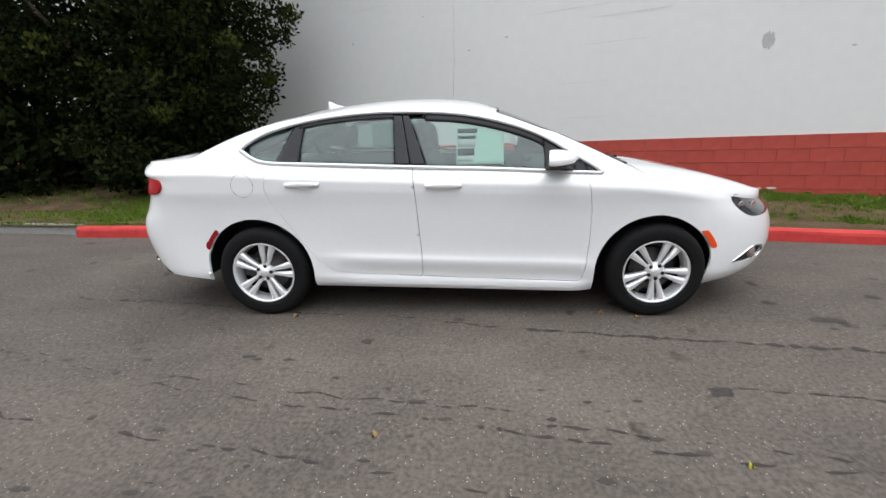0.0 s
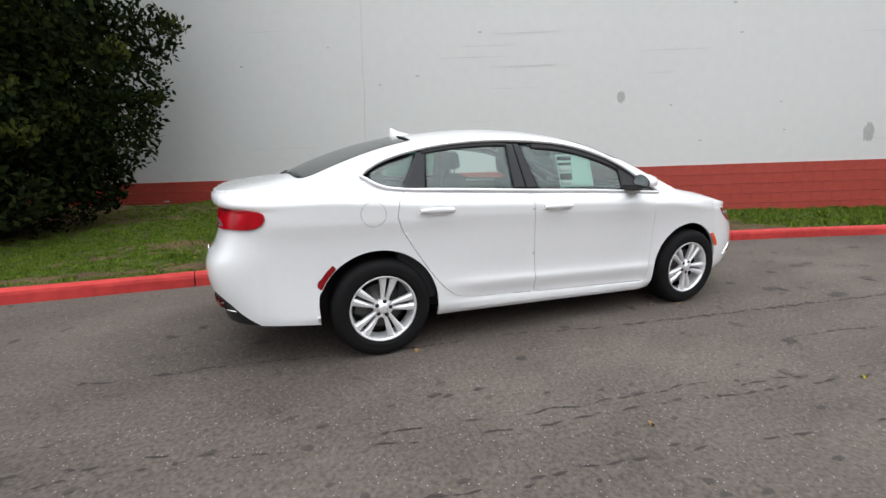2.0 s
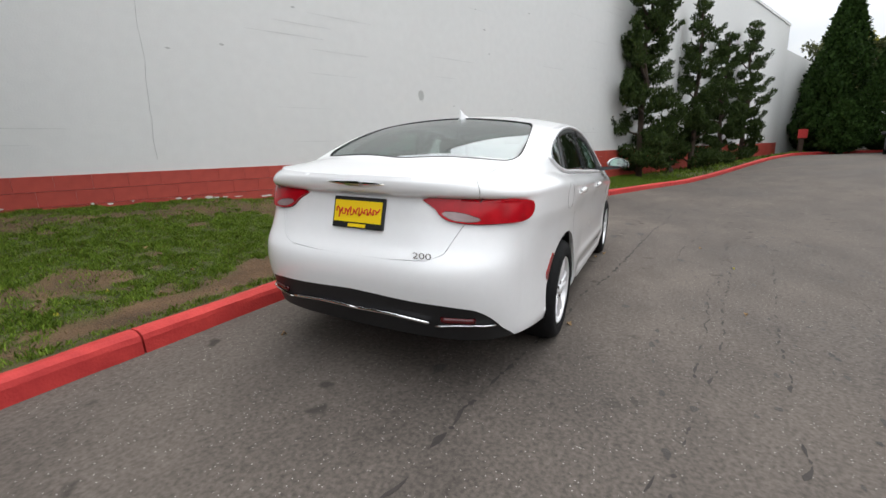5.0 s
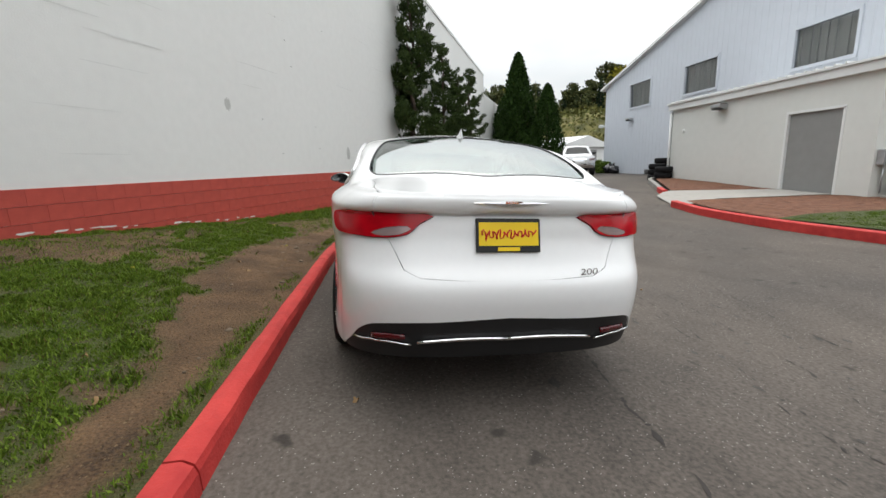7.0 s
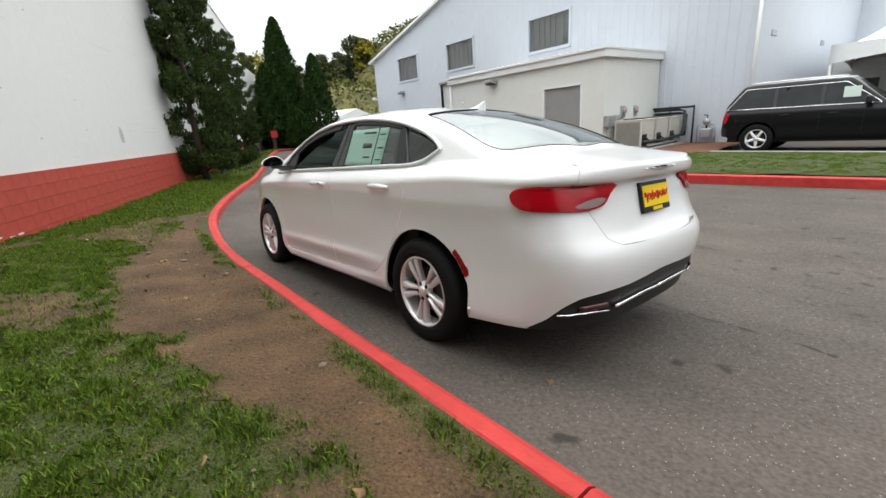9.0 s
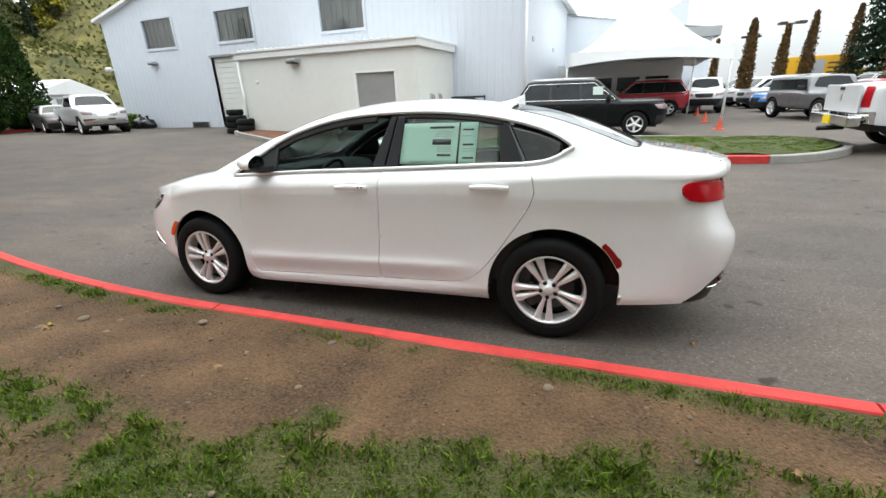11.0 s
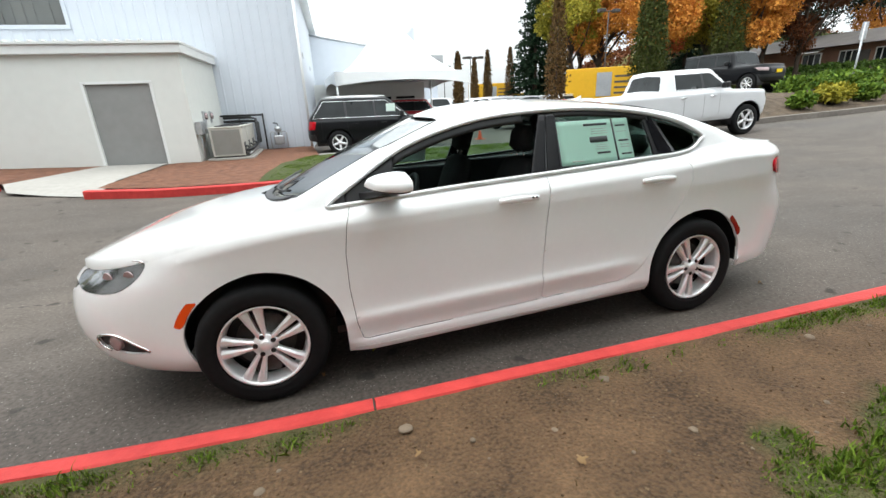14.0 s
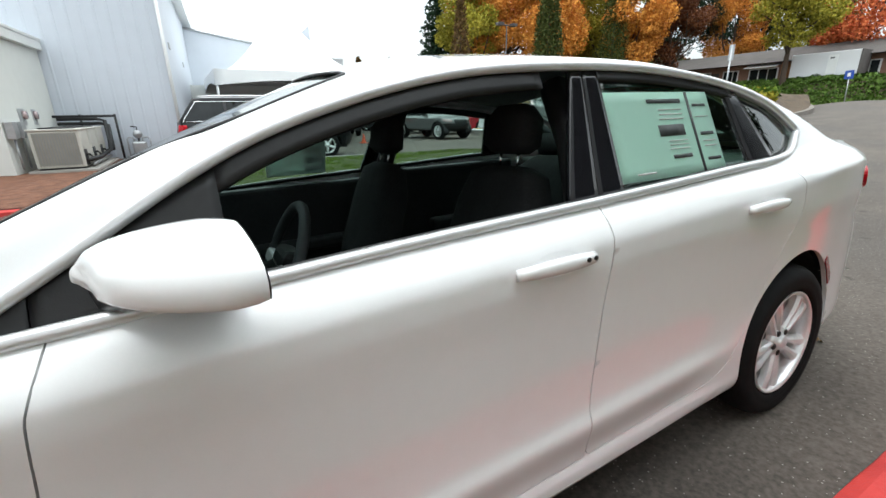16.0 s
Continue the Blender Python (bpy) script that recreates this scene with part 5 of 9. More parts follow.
# lamps and bumper fields on the running measure
SD.cut("diffuser", rounded([(u_of(0.0, 0.47) - 0.4, 0.490), (u_of(0.35, 0.47), 0.488), (u_of(0.60, 0.46), 0.478), (u_of(0.70, 0.44), 0.448), (u_of(0.76, 0.36), 0.352), (u_of(0.79, 0.34), 0.20), (u_of(0.0, 0.30) - 0.4, 0.20)], 3), "flank")
HEAD = rounded([(u_at_x(1.845, 0.82), 0.822), (u_at_x(1.92, 0.83), 0.832), (u_at_x(2.02, 0.82), 0.818), (u_of(0.62, 0.79, False), 0.793), (u_of(0.50, 0.76, False), 0.762), (u_of(0.50, 0.73, False), 0.722), (u_of(0.58, 0.7, False), 0.692), (u_of(0.68, 0.69, False), 0.676), (u_at_x(1.99, 0.7), 0.686), (u_at_x(1.89, 0.75), 0.740)], 4)
SD.cut("head_lamp", HEAD, "flank")
FOG = rounded([(u_at_x(1.905, 0.37), 0.372), (u_at_x(1.98, 0.42), 0.425), (u_at_x(2.04, 0.46), 0.460), (u_at_x(2.10, 0.47), 0.470), (u_of(0.70, 0.45, False), 0.45), (u_of(0.70, 0.40, False), 0.40), (u_at_x(2.09, 0.375), 0.376), (u_at_x(2.0, 0.365), 0.364)], 4)
SD.cut("fog_field", FOG, "flank")
uc = float(SD.u[-1])
SD.cut("grille", rounded([(uc + 0.3, 0.70), (uc - 0.30, 0.70), (uc - 0.58, 0.705), (uc - 0.50, 0.655), (uc - 0.30, 0.625), (uc + 0.3, 0.62)], 3), "flank")
SD.cut("lower_grille", rounded([(uc + 0.3, 0.46), (uc - 0.35, 0.46), (uc - 0.50, 0.44), (uc - 0.46, 0.33), (uc + 0.3, 0.30)], 3), "flank")
u0 = float(SD.u[0])
U_LID = u_of(0.690, 1.03)
lid_end = SD.on_flank(U_LID, float(s_edge(SD.on_flank(U_LID, 0.6).x)))
SD.cut("trunk_lid", [(u0 - 0.5, 1.25), (u0 - 0.5, 0.688), (u_of(0.25, 0.7), 0.690), (u_of(0.43, 0.7), 0.702), (u_of(0.51, 0.7), 0.735), (u_of(0.58, 0.86), 0.875)] + [(u_of(0.640, 1.0), 1.012), (U_LID, 1.13)], "flank")
TAIL = rounded([(u_of(0.37, 0.98), 0.988), (u_of(0.55, 0.98), 0.994), (u_of(0.74, 0.98), 0.998), (u_at_x(-2.10, 0.99), 0.994), (u_at_x(-2.052, 0.98), 0.982), (u_at_x(-2.040, 0.955), 0.958), (u_at_x(-2.056, 0.915), 0.918), (u_at_x(-2.11, 0.893), 0.890), (u_of(0.74, 0.9), 0.883), (u_of(0.60, 0.9), 0.878), (u_of(0.49, 0.9), 0.895), (u_of(0.42, 0.93), 0.945)], 4)
SD.cut("tail_lamp", TAIL, "flank")
SD.cut("tail_clear", rounded([(u_of(0.462, 0.93), 0.930), (u_of(0.53, 0.93), 0.932), (u_of(0.60, 0.93), 0.922), (u_of(0.655, 0.91), 0.900), (u_of(0.64, 0.89), 0.890), (u_of(0.58, 0.89), 0.887), (u_of(0.51, 0.9), 0.897)], 4), "flank")
LID_TOP = [(-2.6, -0.1), (-2.6, lid_end.y - 0.012), (lid_end.x, lid_end.y), (lid_end.x + 0.08, lid_end.y + 0.012), (-2.02, lid_end.y + 0.004), (-1.93, 0.655), (-1.87, 0.61), (-1.84, 0.5), (-1.86, -0.1)]
SD.cut("trunk_lid", LID_TOP, "top")
HOOD = [(1.315, -0.1), (1.30, 0.35), (1.205, 0.62), (1.16, 0.70), (1.20, 0.745), (1.40, 0.765), (1.7, 0.74), (1.95, 0.68), (2.12, 0.58), (2.22, 0.45), (2.29, 0.25), (2.30, -0.1)]
SD.cut("hood", HOOD, "top")
SCREEN = rounded([(0.335, -0.2), (0.33, 0.2), (0.315, 0.46), (0.298, 0.596), (0.34, 0.648), (0.62, 0.714), (1.05, 0.772), (1.125, 0.735), (1.235, 0.5), (1.29, 0.25), (1.305, -0.2)], 4)
SD.cut("screen_hole", SCREEN, "top")
BACK = rounded([(-1.06, -0.2), (-1.055, 0.25), (-1.06, 0.49), (-1.10, 0.565), (-1.40, 0.63), (-1.66, 0.668), (-1.77, 0.655), (-1.835, 0.58), (-1.865, 0.30), (-1.87, -0.2)], 4)
SD.cut("back_hole", BACK, "top")
SD.cut("window_hole", DLO, "window")

part("body_shell", SD.mesh("body", "white_paint", "both", 0.0015, 0.016), sedan)
for nm, who in (("front_door", "front_door"), ("rear_door", "rear_door")):
    for sd in ("left", "right"):
        part(nm, SD.mesh(who, "white_paint", sd, 0.0022, 0.03), sedan, "white door with body-coloured pull handle")
for sd in ("left", "right"):
    part("sill_panel", SD.mesh("sill", "white_paint", sd, 0.002, 0.02), sedan)
part("hood", SD.mesh("hood", "white_paint", "both", 0.002, 0.02), sedan)
part("trunk_lid", SD.mesh("trunk_lid", "white_paint", "both", 0.002, 0.02), sedan)
for sd in ("left", "right"):
    part("tail_lamp", SD.mesh("tail_lamp", "red_lens", sd, 0.001, 0.03, 0.014), sedan, "wide red tail lamp with a clear lower corner")
    part("head_lamp", SD.mesh("head_lamp", "lamp_dark", sd, 0.001, 0.02, 0.002), sedan, "smoked headlamp with bright inner trim")
    part("tail_clear_lens", SD.mesh("tail_clear", "clear_lens", sd, 0.001, 0.02, 0.0135), sedan, "clear reversing lens")
    part("side_marker", SD.mesh("rear_marker", "dark_red_lens", sd, 0.001, 0.01, 0.004), sedan, "dark red side marker")
    part("side_marker", SD.mesh("front_marker", "amber_lens", sd, 0.001, 0.01, 0.004), sedan, "amber side marker")
    part("fog_lamp_surround", SD.mesh("fog_field", "black", sd, 0.001, 0.03, -0.012), sedan)
part("rear_diffuser", SD.mesh("diffuser", "black", "both", 0.001, 0.02, -0.006), sedan, "black textured lower rear bumper")
part("grille", SD.mesh("grille", "gloss_black", "both", 0.001, 0.03, -0.01), sedan)
part("lower_grille", SD.mesh("lower_grille", "black", "both", 0.001, 0.03, -0.01), sedan)


def dlo_span(x):
    """Lower and upper edge of the side opening at x."""
    zs = []
    n = len(DLO)
    for i in range(n):
        (ax, az), (bx, bz) = DLO[i], DLO[(i + 1) % n]
        if (ax - x) * (bx - x) <= 0 and ax != bx:
            zs.append(az + (bz - az) * (x - ax) / (bx - ax))
    return (min(zs), max(zs)) if zs else (1.05, 1.06)


# panes, black pillars and bright surround
def lo_at(x, d=0.0):
    return dlo_span(x)[0] + d


def hi_at(x, d=0.0):
    return dlo_span(x)[1] - d


def side_piece(name, a_of, na, nb, mat, lift, thick, label="", side=1, under=None):
    """a_of(t) gives (x at the foot, x at the head); pieces run between the opening's lower and upper edge."""
    def where(t, b):
        xf, xh = a_of(t)
        x = xf
        for _ in range(4):
            lo, hi = dlo_span(x)
            z = lo + under[0] + (hi - under[1] - lo - under[0]) * b
            x = xf + (xh - xf) * (z - 1.05) / 0.34
        lo, hi = dlo_span(x)
        z = lo + under[0] + (hi - under[1] - lo - under[0]) * b
        return SD.on_window(x, z)
    me = patch(name, where, lambda t: 0.0, lambda t: 1.0, 0.0, 1.0, na, nb, mat, lift, thick, flip=True)
    me = me if side > 0 else mirrored(me)
    return part(name, me, sedan, label)


def between(f0, h0, f1, h1):
    return lambda t: (f0 + (f1 - f0) * t, h0 + (h1 - h0) * t)


for side in (1, -1):
    sl = "left" if side > 0 else "right"
    if side < 0:
        side_piece("front_window", between(-0.180, -0.300, 0.66, 0.50), 26, 12, "glass", -0.010, 0.004, "clear green-tinted front side window", side, (0.012, 0.022))
    side_piece("rear_window", between(-1.055, -1.01, -0.385, -0.400), 22, 12, "glass", -0.010, 0.004, "green-tinted rear side window", side, (0.012, 0.022))
    # left quarter pane darkened to stand for the dim cabin behind it
    side_piece("quarter_window", between(-1.405, -1.405, -1.235, -1.05), 14, 10, "dark_glass" if side > 0 else "glass", -0.010, 0.004, "small quarter window", side, (0.012, 0.02))
    side_piece("centre_pillar", between(-0.385, -0.400, -0.286, -0.346), 6, 12, "gloss_black", -0.002, 0.02, "gloss black pillar", side, (0.004, 0.004))
    side_piece("centre_pillar", between(-0.280, -0.340, -0.180, -0.300), 6, 12, "gloss_black", -0.002, 0.02, "gloss black pillar", side, (0.004, 0.004))
    side_piece("window_divider", between(-1.235, -1.05, -1.055, -1.01), 6, 12, "gloss_black", -0.003, 0.02, "black window divider", side, (0.004, 0.004))
    # head strip of black window frame
    for a, b, wd in ((-1.05, -0.39, 0.036), (-0.19, 0.60, 0.052)):
        me = patch("window_frame", lambda x, z: SD.on_window(x, z), lambda x: hi_at(x, wd), lambda x: hi_at(x, 0.003), a, b, 30, 3, "black", -0.003, 0.015, flip=True)
        part("window_frame", me if side > 0 else mirrored(me), sedan)
    me = patch("window_seal", lambda x, z: SD.on_window(x, z), lambda x: lo_at(x, 0.002), lambda x: lo_at(x, 0.016), -1.15, 0.80, 40, 2, "black", -0.002, 0.015, flip=True)
    part("window_seal", me if side > 0 else mirrored(me), sedan)
    # black corner behind the mirror
    me = patch("mirror_corner", lambda x, z: SD.on_window(x, z), lambda x: lo_at(x, 0.006), lambda x: hi_at(x, 0.006), 0.60, 0.872, 14, 6, "black", -0.003, 0.02, flip=True)
    part("mirror_corner", me if side > 0 else mirrored(me), sedan)
    me = patch("corner_trim", lambda x, z: SD.on_window(x, z), lambda x: lo_at(x, 0.001), lambda x: hi_at(x, 0.001), 0.874, 0.94, 8, 4, "black", -0.001, 0.012, flip=True)
    part("corner_trim", me if side > 0 else mirrored(me), sedan, "black corner inside the window surround")
    ring = []
    for x, z in DLO:
        p = SD.on_window(x, z)
        ring.append((p.x, p.y + 0.004, p.z + 0.002))
    me = tube("window_surround", ring, 0.013, "satin", 8, True)
    part("window_surround", me if side > 0 else mirrored(me), sedan, "bright chrome window surround")


def span_y(poly, y):
    xs = []
    n = len(poly)
    for i in range(n):
        (ax, ay), (bx, by) = poly[i], poly[(i + 1) % n]
        if (ay - y) * (by - y) <= 0 and ay != by:
            xs.append(ax + (bx - ax) * (y - ay) / (by - ay))
    return (min(xs), max(xs)) if xs else (poly[0][0], poly[0][0] + 0.001)


def top_point(x, y):
    return Vector((x, y, float(sedan_top(np.array([x]), np.array([y]))[0])))


def pane_on_top(name, poly, ymax, mat, lift, thick, label, n=44, grow=0.0):
    return part(name, patch(name, lambda y, x: top_point(x, y), lambda y: span_y(poly, abs(y))[0] - grow, lambda y: span_y(poly, abs(y))[1] + grow, -ymax, ymax, n, 16, mat, lift, thick, flip=True), sedan, label)


pane_on_top("windscreen", SCREEN, 0.766, "screen_glass", -0.003, 0.005, "clear raked windscreen")
pane_on_top("rear_screen", BACK, 0.664, "rear_glass", -0.003, 0.005, "raked rear window")
for poly, nm in ((SCREEN, "screen_seal"), (BACK, "screen_seal")):
    ys = [p for p in poly if p[1] >= 0]
    line = [top_point(x, y) for x, y in ys] + [top_point(x, -y) for x, y in reversed(ys)]
    part(nm, tube(nm, line, 0.004, "black", 6, True), sedan)


# wheels
for x in (-1.371, 1.371):
    for sd in (1, -1):
        road_wheel(sedan, x, sd * 0.905, 0.325, sd, 0.332, turn=0.35 * (x + sd) + math.pi / 5)
# arch linings and floor
for x in (-1.388, 1.352):
    for sd in (1, -1):
        vs, fs = [], []
        aa = np.linspace(-0.06, math.pi + 0.06, 30)
        for a in aa:
            for y in (0.845, 0.55):
                vs.append((x + 0.405 * math.cos(a), sd * y, 0.325 + 0.405 * math.sin(a)))
        for i in range(len(aa) - 1):
            fs.append((2 * i, 2 * i + 1, 2 * i + 3, 2 * i + 2))
        n0 = len(vs)
        fs.append(tuple(2 * i + 1 for i in range(len(aa))))
        part("arch_liner", mesh_of("arch_liner", vs, fs, "black"), sedan)
bm = bmesh.new()
box_bm(bm, -0.95, 0.93, -0.82, 0.82, 0.20, 0.26, 0.02)
box_bm(bm, -2.24, 2.15, -0.52, 0.52, 0.25, 0.36, 0.02)
part("underbody", bm_mesh("underbody", bm, "black"), sedan)

# door pulls
def flank_y(x, z):
    return float(SD.flank(x, z))


def door_pull(x0, x1, z, side):
    vs, fs = [], []
    n = 14
    for i in range(n + 1):
        t = i / n
        x = x0 + (x1 - x0) * t
        y = flank_y(x, z)
        out = 0.032 * math.sin(math.pi * min(1, max(0, 0.08 + 0.84 * t))) ** 0.45
        h = 0.0195 * (0.55 + 0.45 * math.sin(math.pi * (0.1 + 0.8 * t)))
        zc = z + 0.004 * math.sin(math.pi * t)
        for dy, dz in ((out - 0.016, -h), (out - 0.004, -h * 0.8), (out, -h * 0.2), (out, h * 0.35), (out - 0.004, h * 0.85), (out - 0.016, h)):
            vs.append((x, side * (y + dy), zc + dz))
    q = 6
    for i in range(n):
        for k in range(q):
            a, b = i * q + k, i * q + (k + 1) % q
            f = (a, b, b + q, a + q)
            fs.append(f if side < 0 else f[::-1])
    fs += [tuple(range(q)), tuple(n * q + k for k in range(q - 1, -1, -1))]
    h = part("door_handle", mesh_of("door_handle", vs, fs, "white_paint", True), sedan)
    # the finger cup pressed into the skin, shown as a shallow dished plate
    cup = []
    fc = []
    xm, wd, ht = (x0 + x1) / 2, 0.075, 0.030
    rings = 5
    for r in range(rings + 1):
        for k in range(20):
            a = 2 * math.pi * k / 20
            rr = r / rings
            x, zz = xm + wd * rr * math.cos(a), z + 0.004 + ht * rr * math.sin(a)
            cup.append((x, side * (flank_y(x, zz) + 0.0012 - 0.004 * (1 - rr ** 2)) + side * 0.0028, zz))
    for r in range(rings):
        for k in range(20):
            a, b = r * 20 + k, r * 20 + (k + 1) % 20
            f = (a, b, b + 20, a + 20)
            fc.append(f if side > 0 else f[::-1])
    part("finger_cup", mesh_of("finger_cup", cup, fc, "white_paint", True), h)
    return h


for sd in (1, -1):
    hf = door_pull(-0.185, 0.055, 0.938, sd)
    door_pull(-1.120, -0.885, 0.957, sd)
    if sd > 0:
        part("lock_button", lathe("lock_button", [(0.006, 0.0), (0.006, 0.003), (0, 0.003)], "black", 10), hf, at=pose(-0.160, flank_y(-0.16, 0.944) + 0.030, 0.946))
        part("lock_button", lathe("lock_button", [(0.006, 0.0), (0.006, 0.003), (0, 0.003)], "black", 10), hf, at=pose(-0.135, flank_y(-0.135, 0.944) + 0.032, 0.946))


# door mirrors
def door_mirror(side):
    vs, fs = [], []
    face0 = rounded([(0.935, 1.082), (1.00, 1.072), (1.120, 1.070), (1.146, 1.082), (1.142, 1.118), (1.10, 1.145), (1.035, 1.164), (0.975, 1.155), (0.937, 1.122)], 2)
    n, q = 14, len(face0)
    for i in range(n + 1):
        t = i / n
        # from the glass face (rear) to the rounded nose
        k = (0.10 + 0.90 * math.sqrt(max(0, 1 - t ** 2.1))) * (0.88 + 0.12 * min(1, t / 0.22) ** 0.6)
        cy, cz = 1.035 - 0.045 * t, 1.108
        for y, z in face0:
            vs.append((0.590 + 0.180 * t - 0.16 * (y - 1.035) * (1 - 0.4 * t), side * (cy + (y - 1.035) * k), cz + (z - cz) * (0.15 + 0.85 * k)))
    for i in range(n):
        for j in range(q):
            a, b = i * q + j, i * q + (j + 1) % q
            f = (a, b, b + q, a + q)
            fs.append(f if side < 0 else f[::-1])
    fs.append(tuple(n * q + j for j in range(q)) if side < 0 else tuple(n * q + j for j in range(q - 1, -1, -1)))
    m = part("door_mirror", mesh_of("door_mirror", vs, fs, "white_paint", True), sedan, "white door mirror on a black foot")
    face = [((v[0] - 0.002), v[1], v[2]) for v in vs[:q]]
    c = Vector((sum(v[0] for v in face) / q, sum(v[1] for v in face) / q, sum(v[2] for v in face) / q))
    fv = [tuple(c)] + face + [tuple(c.lerp(Vector(p), 0.88) + Vector((-0.001, 0, 0))) for p in face]
    part("mirror_bezel", mesh_of("mirror_bezel", fv, [(0, 1 + j, 1 + (j + 1) % q) for j in range(q)], "black"), m)
    part("mirror_glass", mesh_of("mirror_glass", fv, [(0, 1 + q + j, 1 + q + (j + 1) % q) for j in range(q)], "chrome"), m)
    bm = bmesh.new()
    pts = [((0.60, 0.83, 1.022), (0.80, 0.83, 1.016), (0.80, 0.84, 1.052), (0.62, 0.83, 1.068)), ((0.590, 1.06, 1.056), (0.70, 1.02, 1.056), (0.71, 1.02, 1.076), (0.595, 1.06, 1.078))]
    a = [bm.verts.new((p[0], side * p[1], p[2])) for p in pts[0]]
    b = [bm.verts.new((p[0], side * p[1], p[2])) for p in pts[1]]
    for k in range(4):
        bm.faces.new((a[k], a[(k + 1) % 4], b[(k + 1) % 4], b[k]))
    bm.faces.new(a[::-1])
    bm.faces.new(b)
    bmesh.ops.recalc_face_normals(bm, faces=bm.faces)
    part("mirror_foot", bm_mesh("mirror_foot", bm, "black"), m)
    lo = [(vs[i * q + 4][0], vs[i * q + 4][1], vs[i * q + 4][2]) for i in range(n)]
    part("mirror_skirt", tube("mirror_skirt", [(p[0], p[1] - side * 0.02, p[2] - 0.001) for p in lo], 0.008, "black", 6), m)


door_mirror(1)
door_mirror(-1)

# roof fin
bm = bmesh.new()
secs = [(-0.885, 0.004, 0.004), (-0.93, 0.022, 0.012), (-1.0, 0.026, 0.038), (-1.04, 0.020, 0.064), (-1.062, 0.010, 0.074), (-1.068, 0.012, 0.010)]
prev = None
for x, w, h in secs:
    z0 = float(sedan_top(np.array([x]), np.array([0.0]))[0]) - 0.004
    ring = [bm.verts.new(p) for p in ((x, -w, z0), (x, -w * 0.45, z0 + h * 0.7), (x, 0, z0 + h), (x, w * 0.45, z0 + h * 0.7), (x, w, z0))]
    if prev:
        for k in range(4):
            bm.faces.new((prev[k], prev[k + 1], ring[k + 1], ring[k]))
    prev = ring
bm.faces.new(prev)
bmesh.ops.recalc_face_normals(bm, faces=bm.faces)
part("roof_fin", bm_mesh("roof_fin", bm, "white_paint"), sedan)

# rear plate, badge, model number, chrome strip
def rear_x(y, z):
    return SD.on_flank(u_of(abs(y), z) if abs(y) > 0.03 else float(SD.u[0]) + 0.03, z).x


px = -2.350
plate = part("licence_plate", box("plate_frame", px - 0.006, px + 0.012, -0.160, 0.160, 0.814, 0.978, "black", 0.004), sedan, "yellow dealer insert in a black plate frame", Matrix.Translation((px, 0, 0.896)) @ Matrix.Rotation(radians(13), 4, "Y") @ Matrix.Translation((-px, 0, -0.896)))
part("insert", box("plate_insert", px - 0.010, px - 0.005, -0.148, 0.148, 0.845, 0.958, "plate_yellow"), plate)
part("frame_lettering", box("frame_bar", px - 0.010, px - 0.005, -0.055, 0.055, 0.820, 0.838, "plate_yellow"), plate)
script = []
for k in range(70):
    t = k / 69
    y = 0.132 - 0.264 * t
    amp = 0.030 * (1 - t * 0.35)
    script.append((px - 0.0115, y + 0.006 * math.sin(k * 1.35), 0.900 + amp * math.sin(k * 0.93) * (0.75 + 0.25 * math.sin(k * 0.37)) - 0.004 + 0.010 * t))
part("script", tube("script", script, 0.0038, "ink_red", 5), plate, "red flowing logo script")
bm = bmesh.new()
for sg in (1, -1):
    vs = []
    for y, z0, z1, o in ((0.0, 1.038, 1.062, 0.012), (0.03, 1.037, 1.062, 0.012), (0.06, 1.041, 1.059, 0.009), (0.12, 1.045, 1.058, 0.008), (0.18, 1.050, 1.053, 0.005)):
        x = rear_x(y, 1.042)
        vs.append([bm.verts.new((x - o, sg * y, z0)), bm.verts.new((x - o - 0.002, sg * y, (z0 + z1) / 2)), bm.verts.new((x - o, sg * y, z1)), bm.verts.new((x + 0.01, sg * y, z1)), bm.verts.new((x + 0.01, sg * y, z0))])
    for a, b in zip(vs, vs[1:]):
        for k in range(5):
            bm.faces.new((a[k], a[(k + 1) % 5], b[(k + 1) % 5], b[k]))
bmesh.ops.recalc_face_normals(bm, faces=bm.faces)
part("winged_badge", bm_mesh("winged_badge", bm, "chrome"), sedan, "chrome winged badge")


def lettering(name, text, size, m, mat, parent, depth=0.002):
    c = bpy.data.curves.new(name, "FONT")
    c.body, c.size, c.extrude, c.align_x, c.align_y = text, size, depth, "CENTER", "CENTER"
    ob = bpy.data.objects.new(name, c)
    scene.collection.objects.link(ob)
    bpy.context.view_layer.update()
    me = bpy.data.meshes.new_from_object(ob.evaluated_get(bpy.context.evaluated_depsgraph_get()))
    bpy.data.objects.remove(ob)
    me.materials.clear()
    me.materials.append(MAT[mat])
    return part(name, me, parent, at=m)


xm = rear_x(0.40, 0.715) - 0.004
lettering("model_number", "200", 0.044, Matrix.Translation((xm, -0.405, 0.722)) @ Euler((radians(90), 0, radians(-82)), "XYZ").to_matrix().to_4x4() @ Matrix.Diagonal((1.5, 1, 1, 1)), "chrome", sedan)

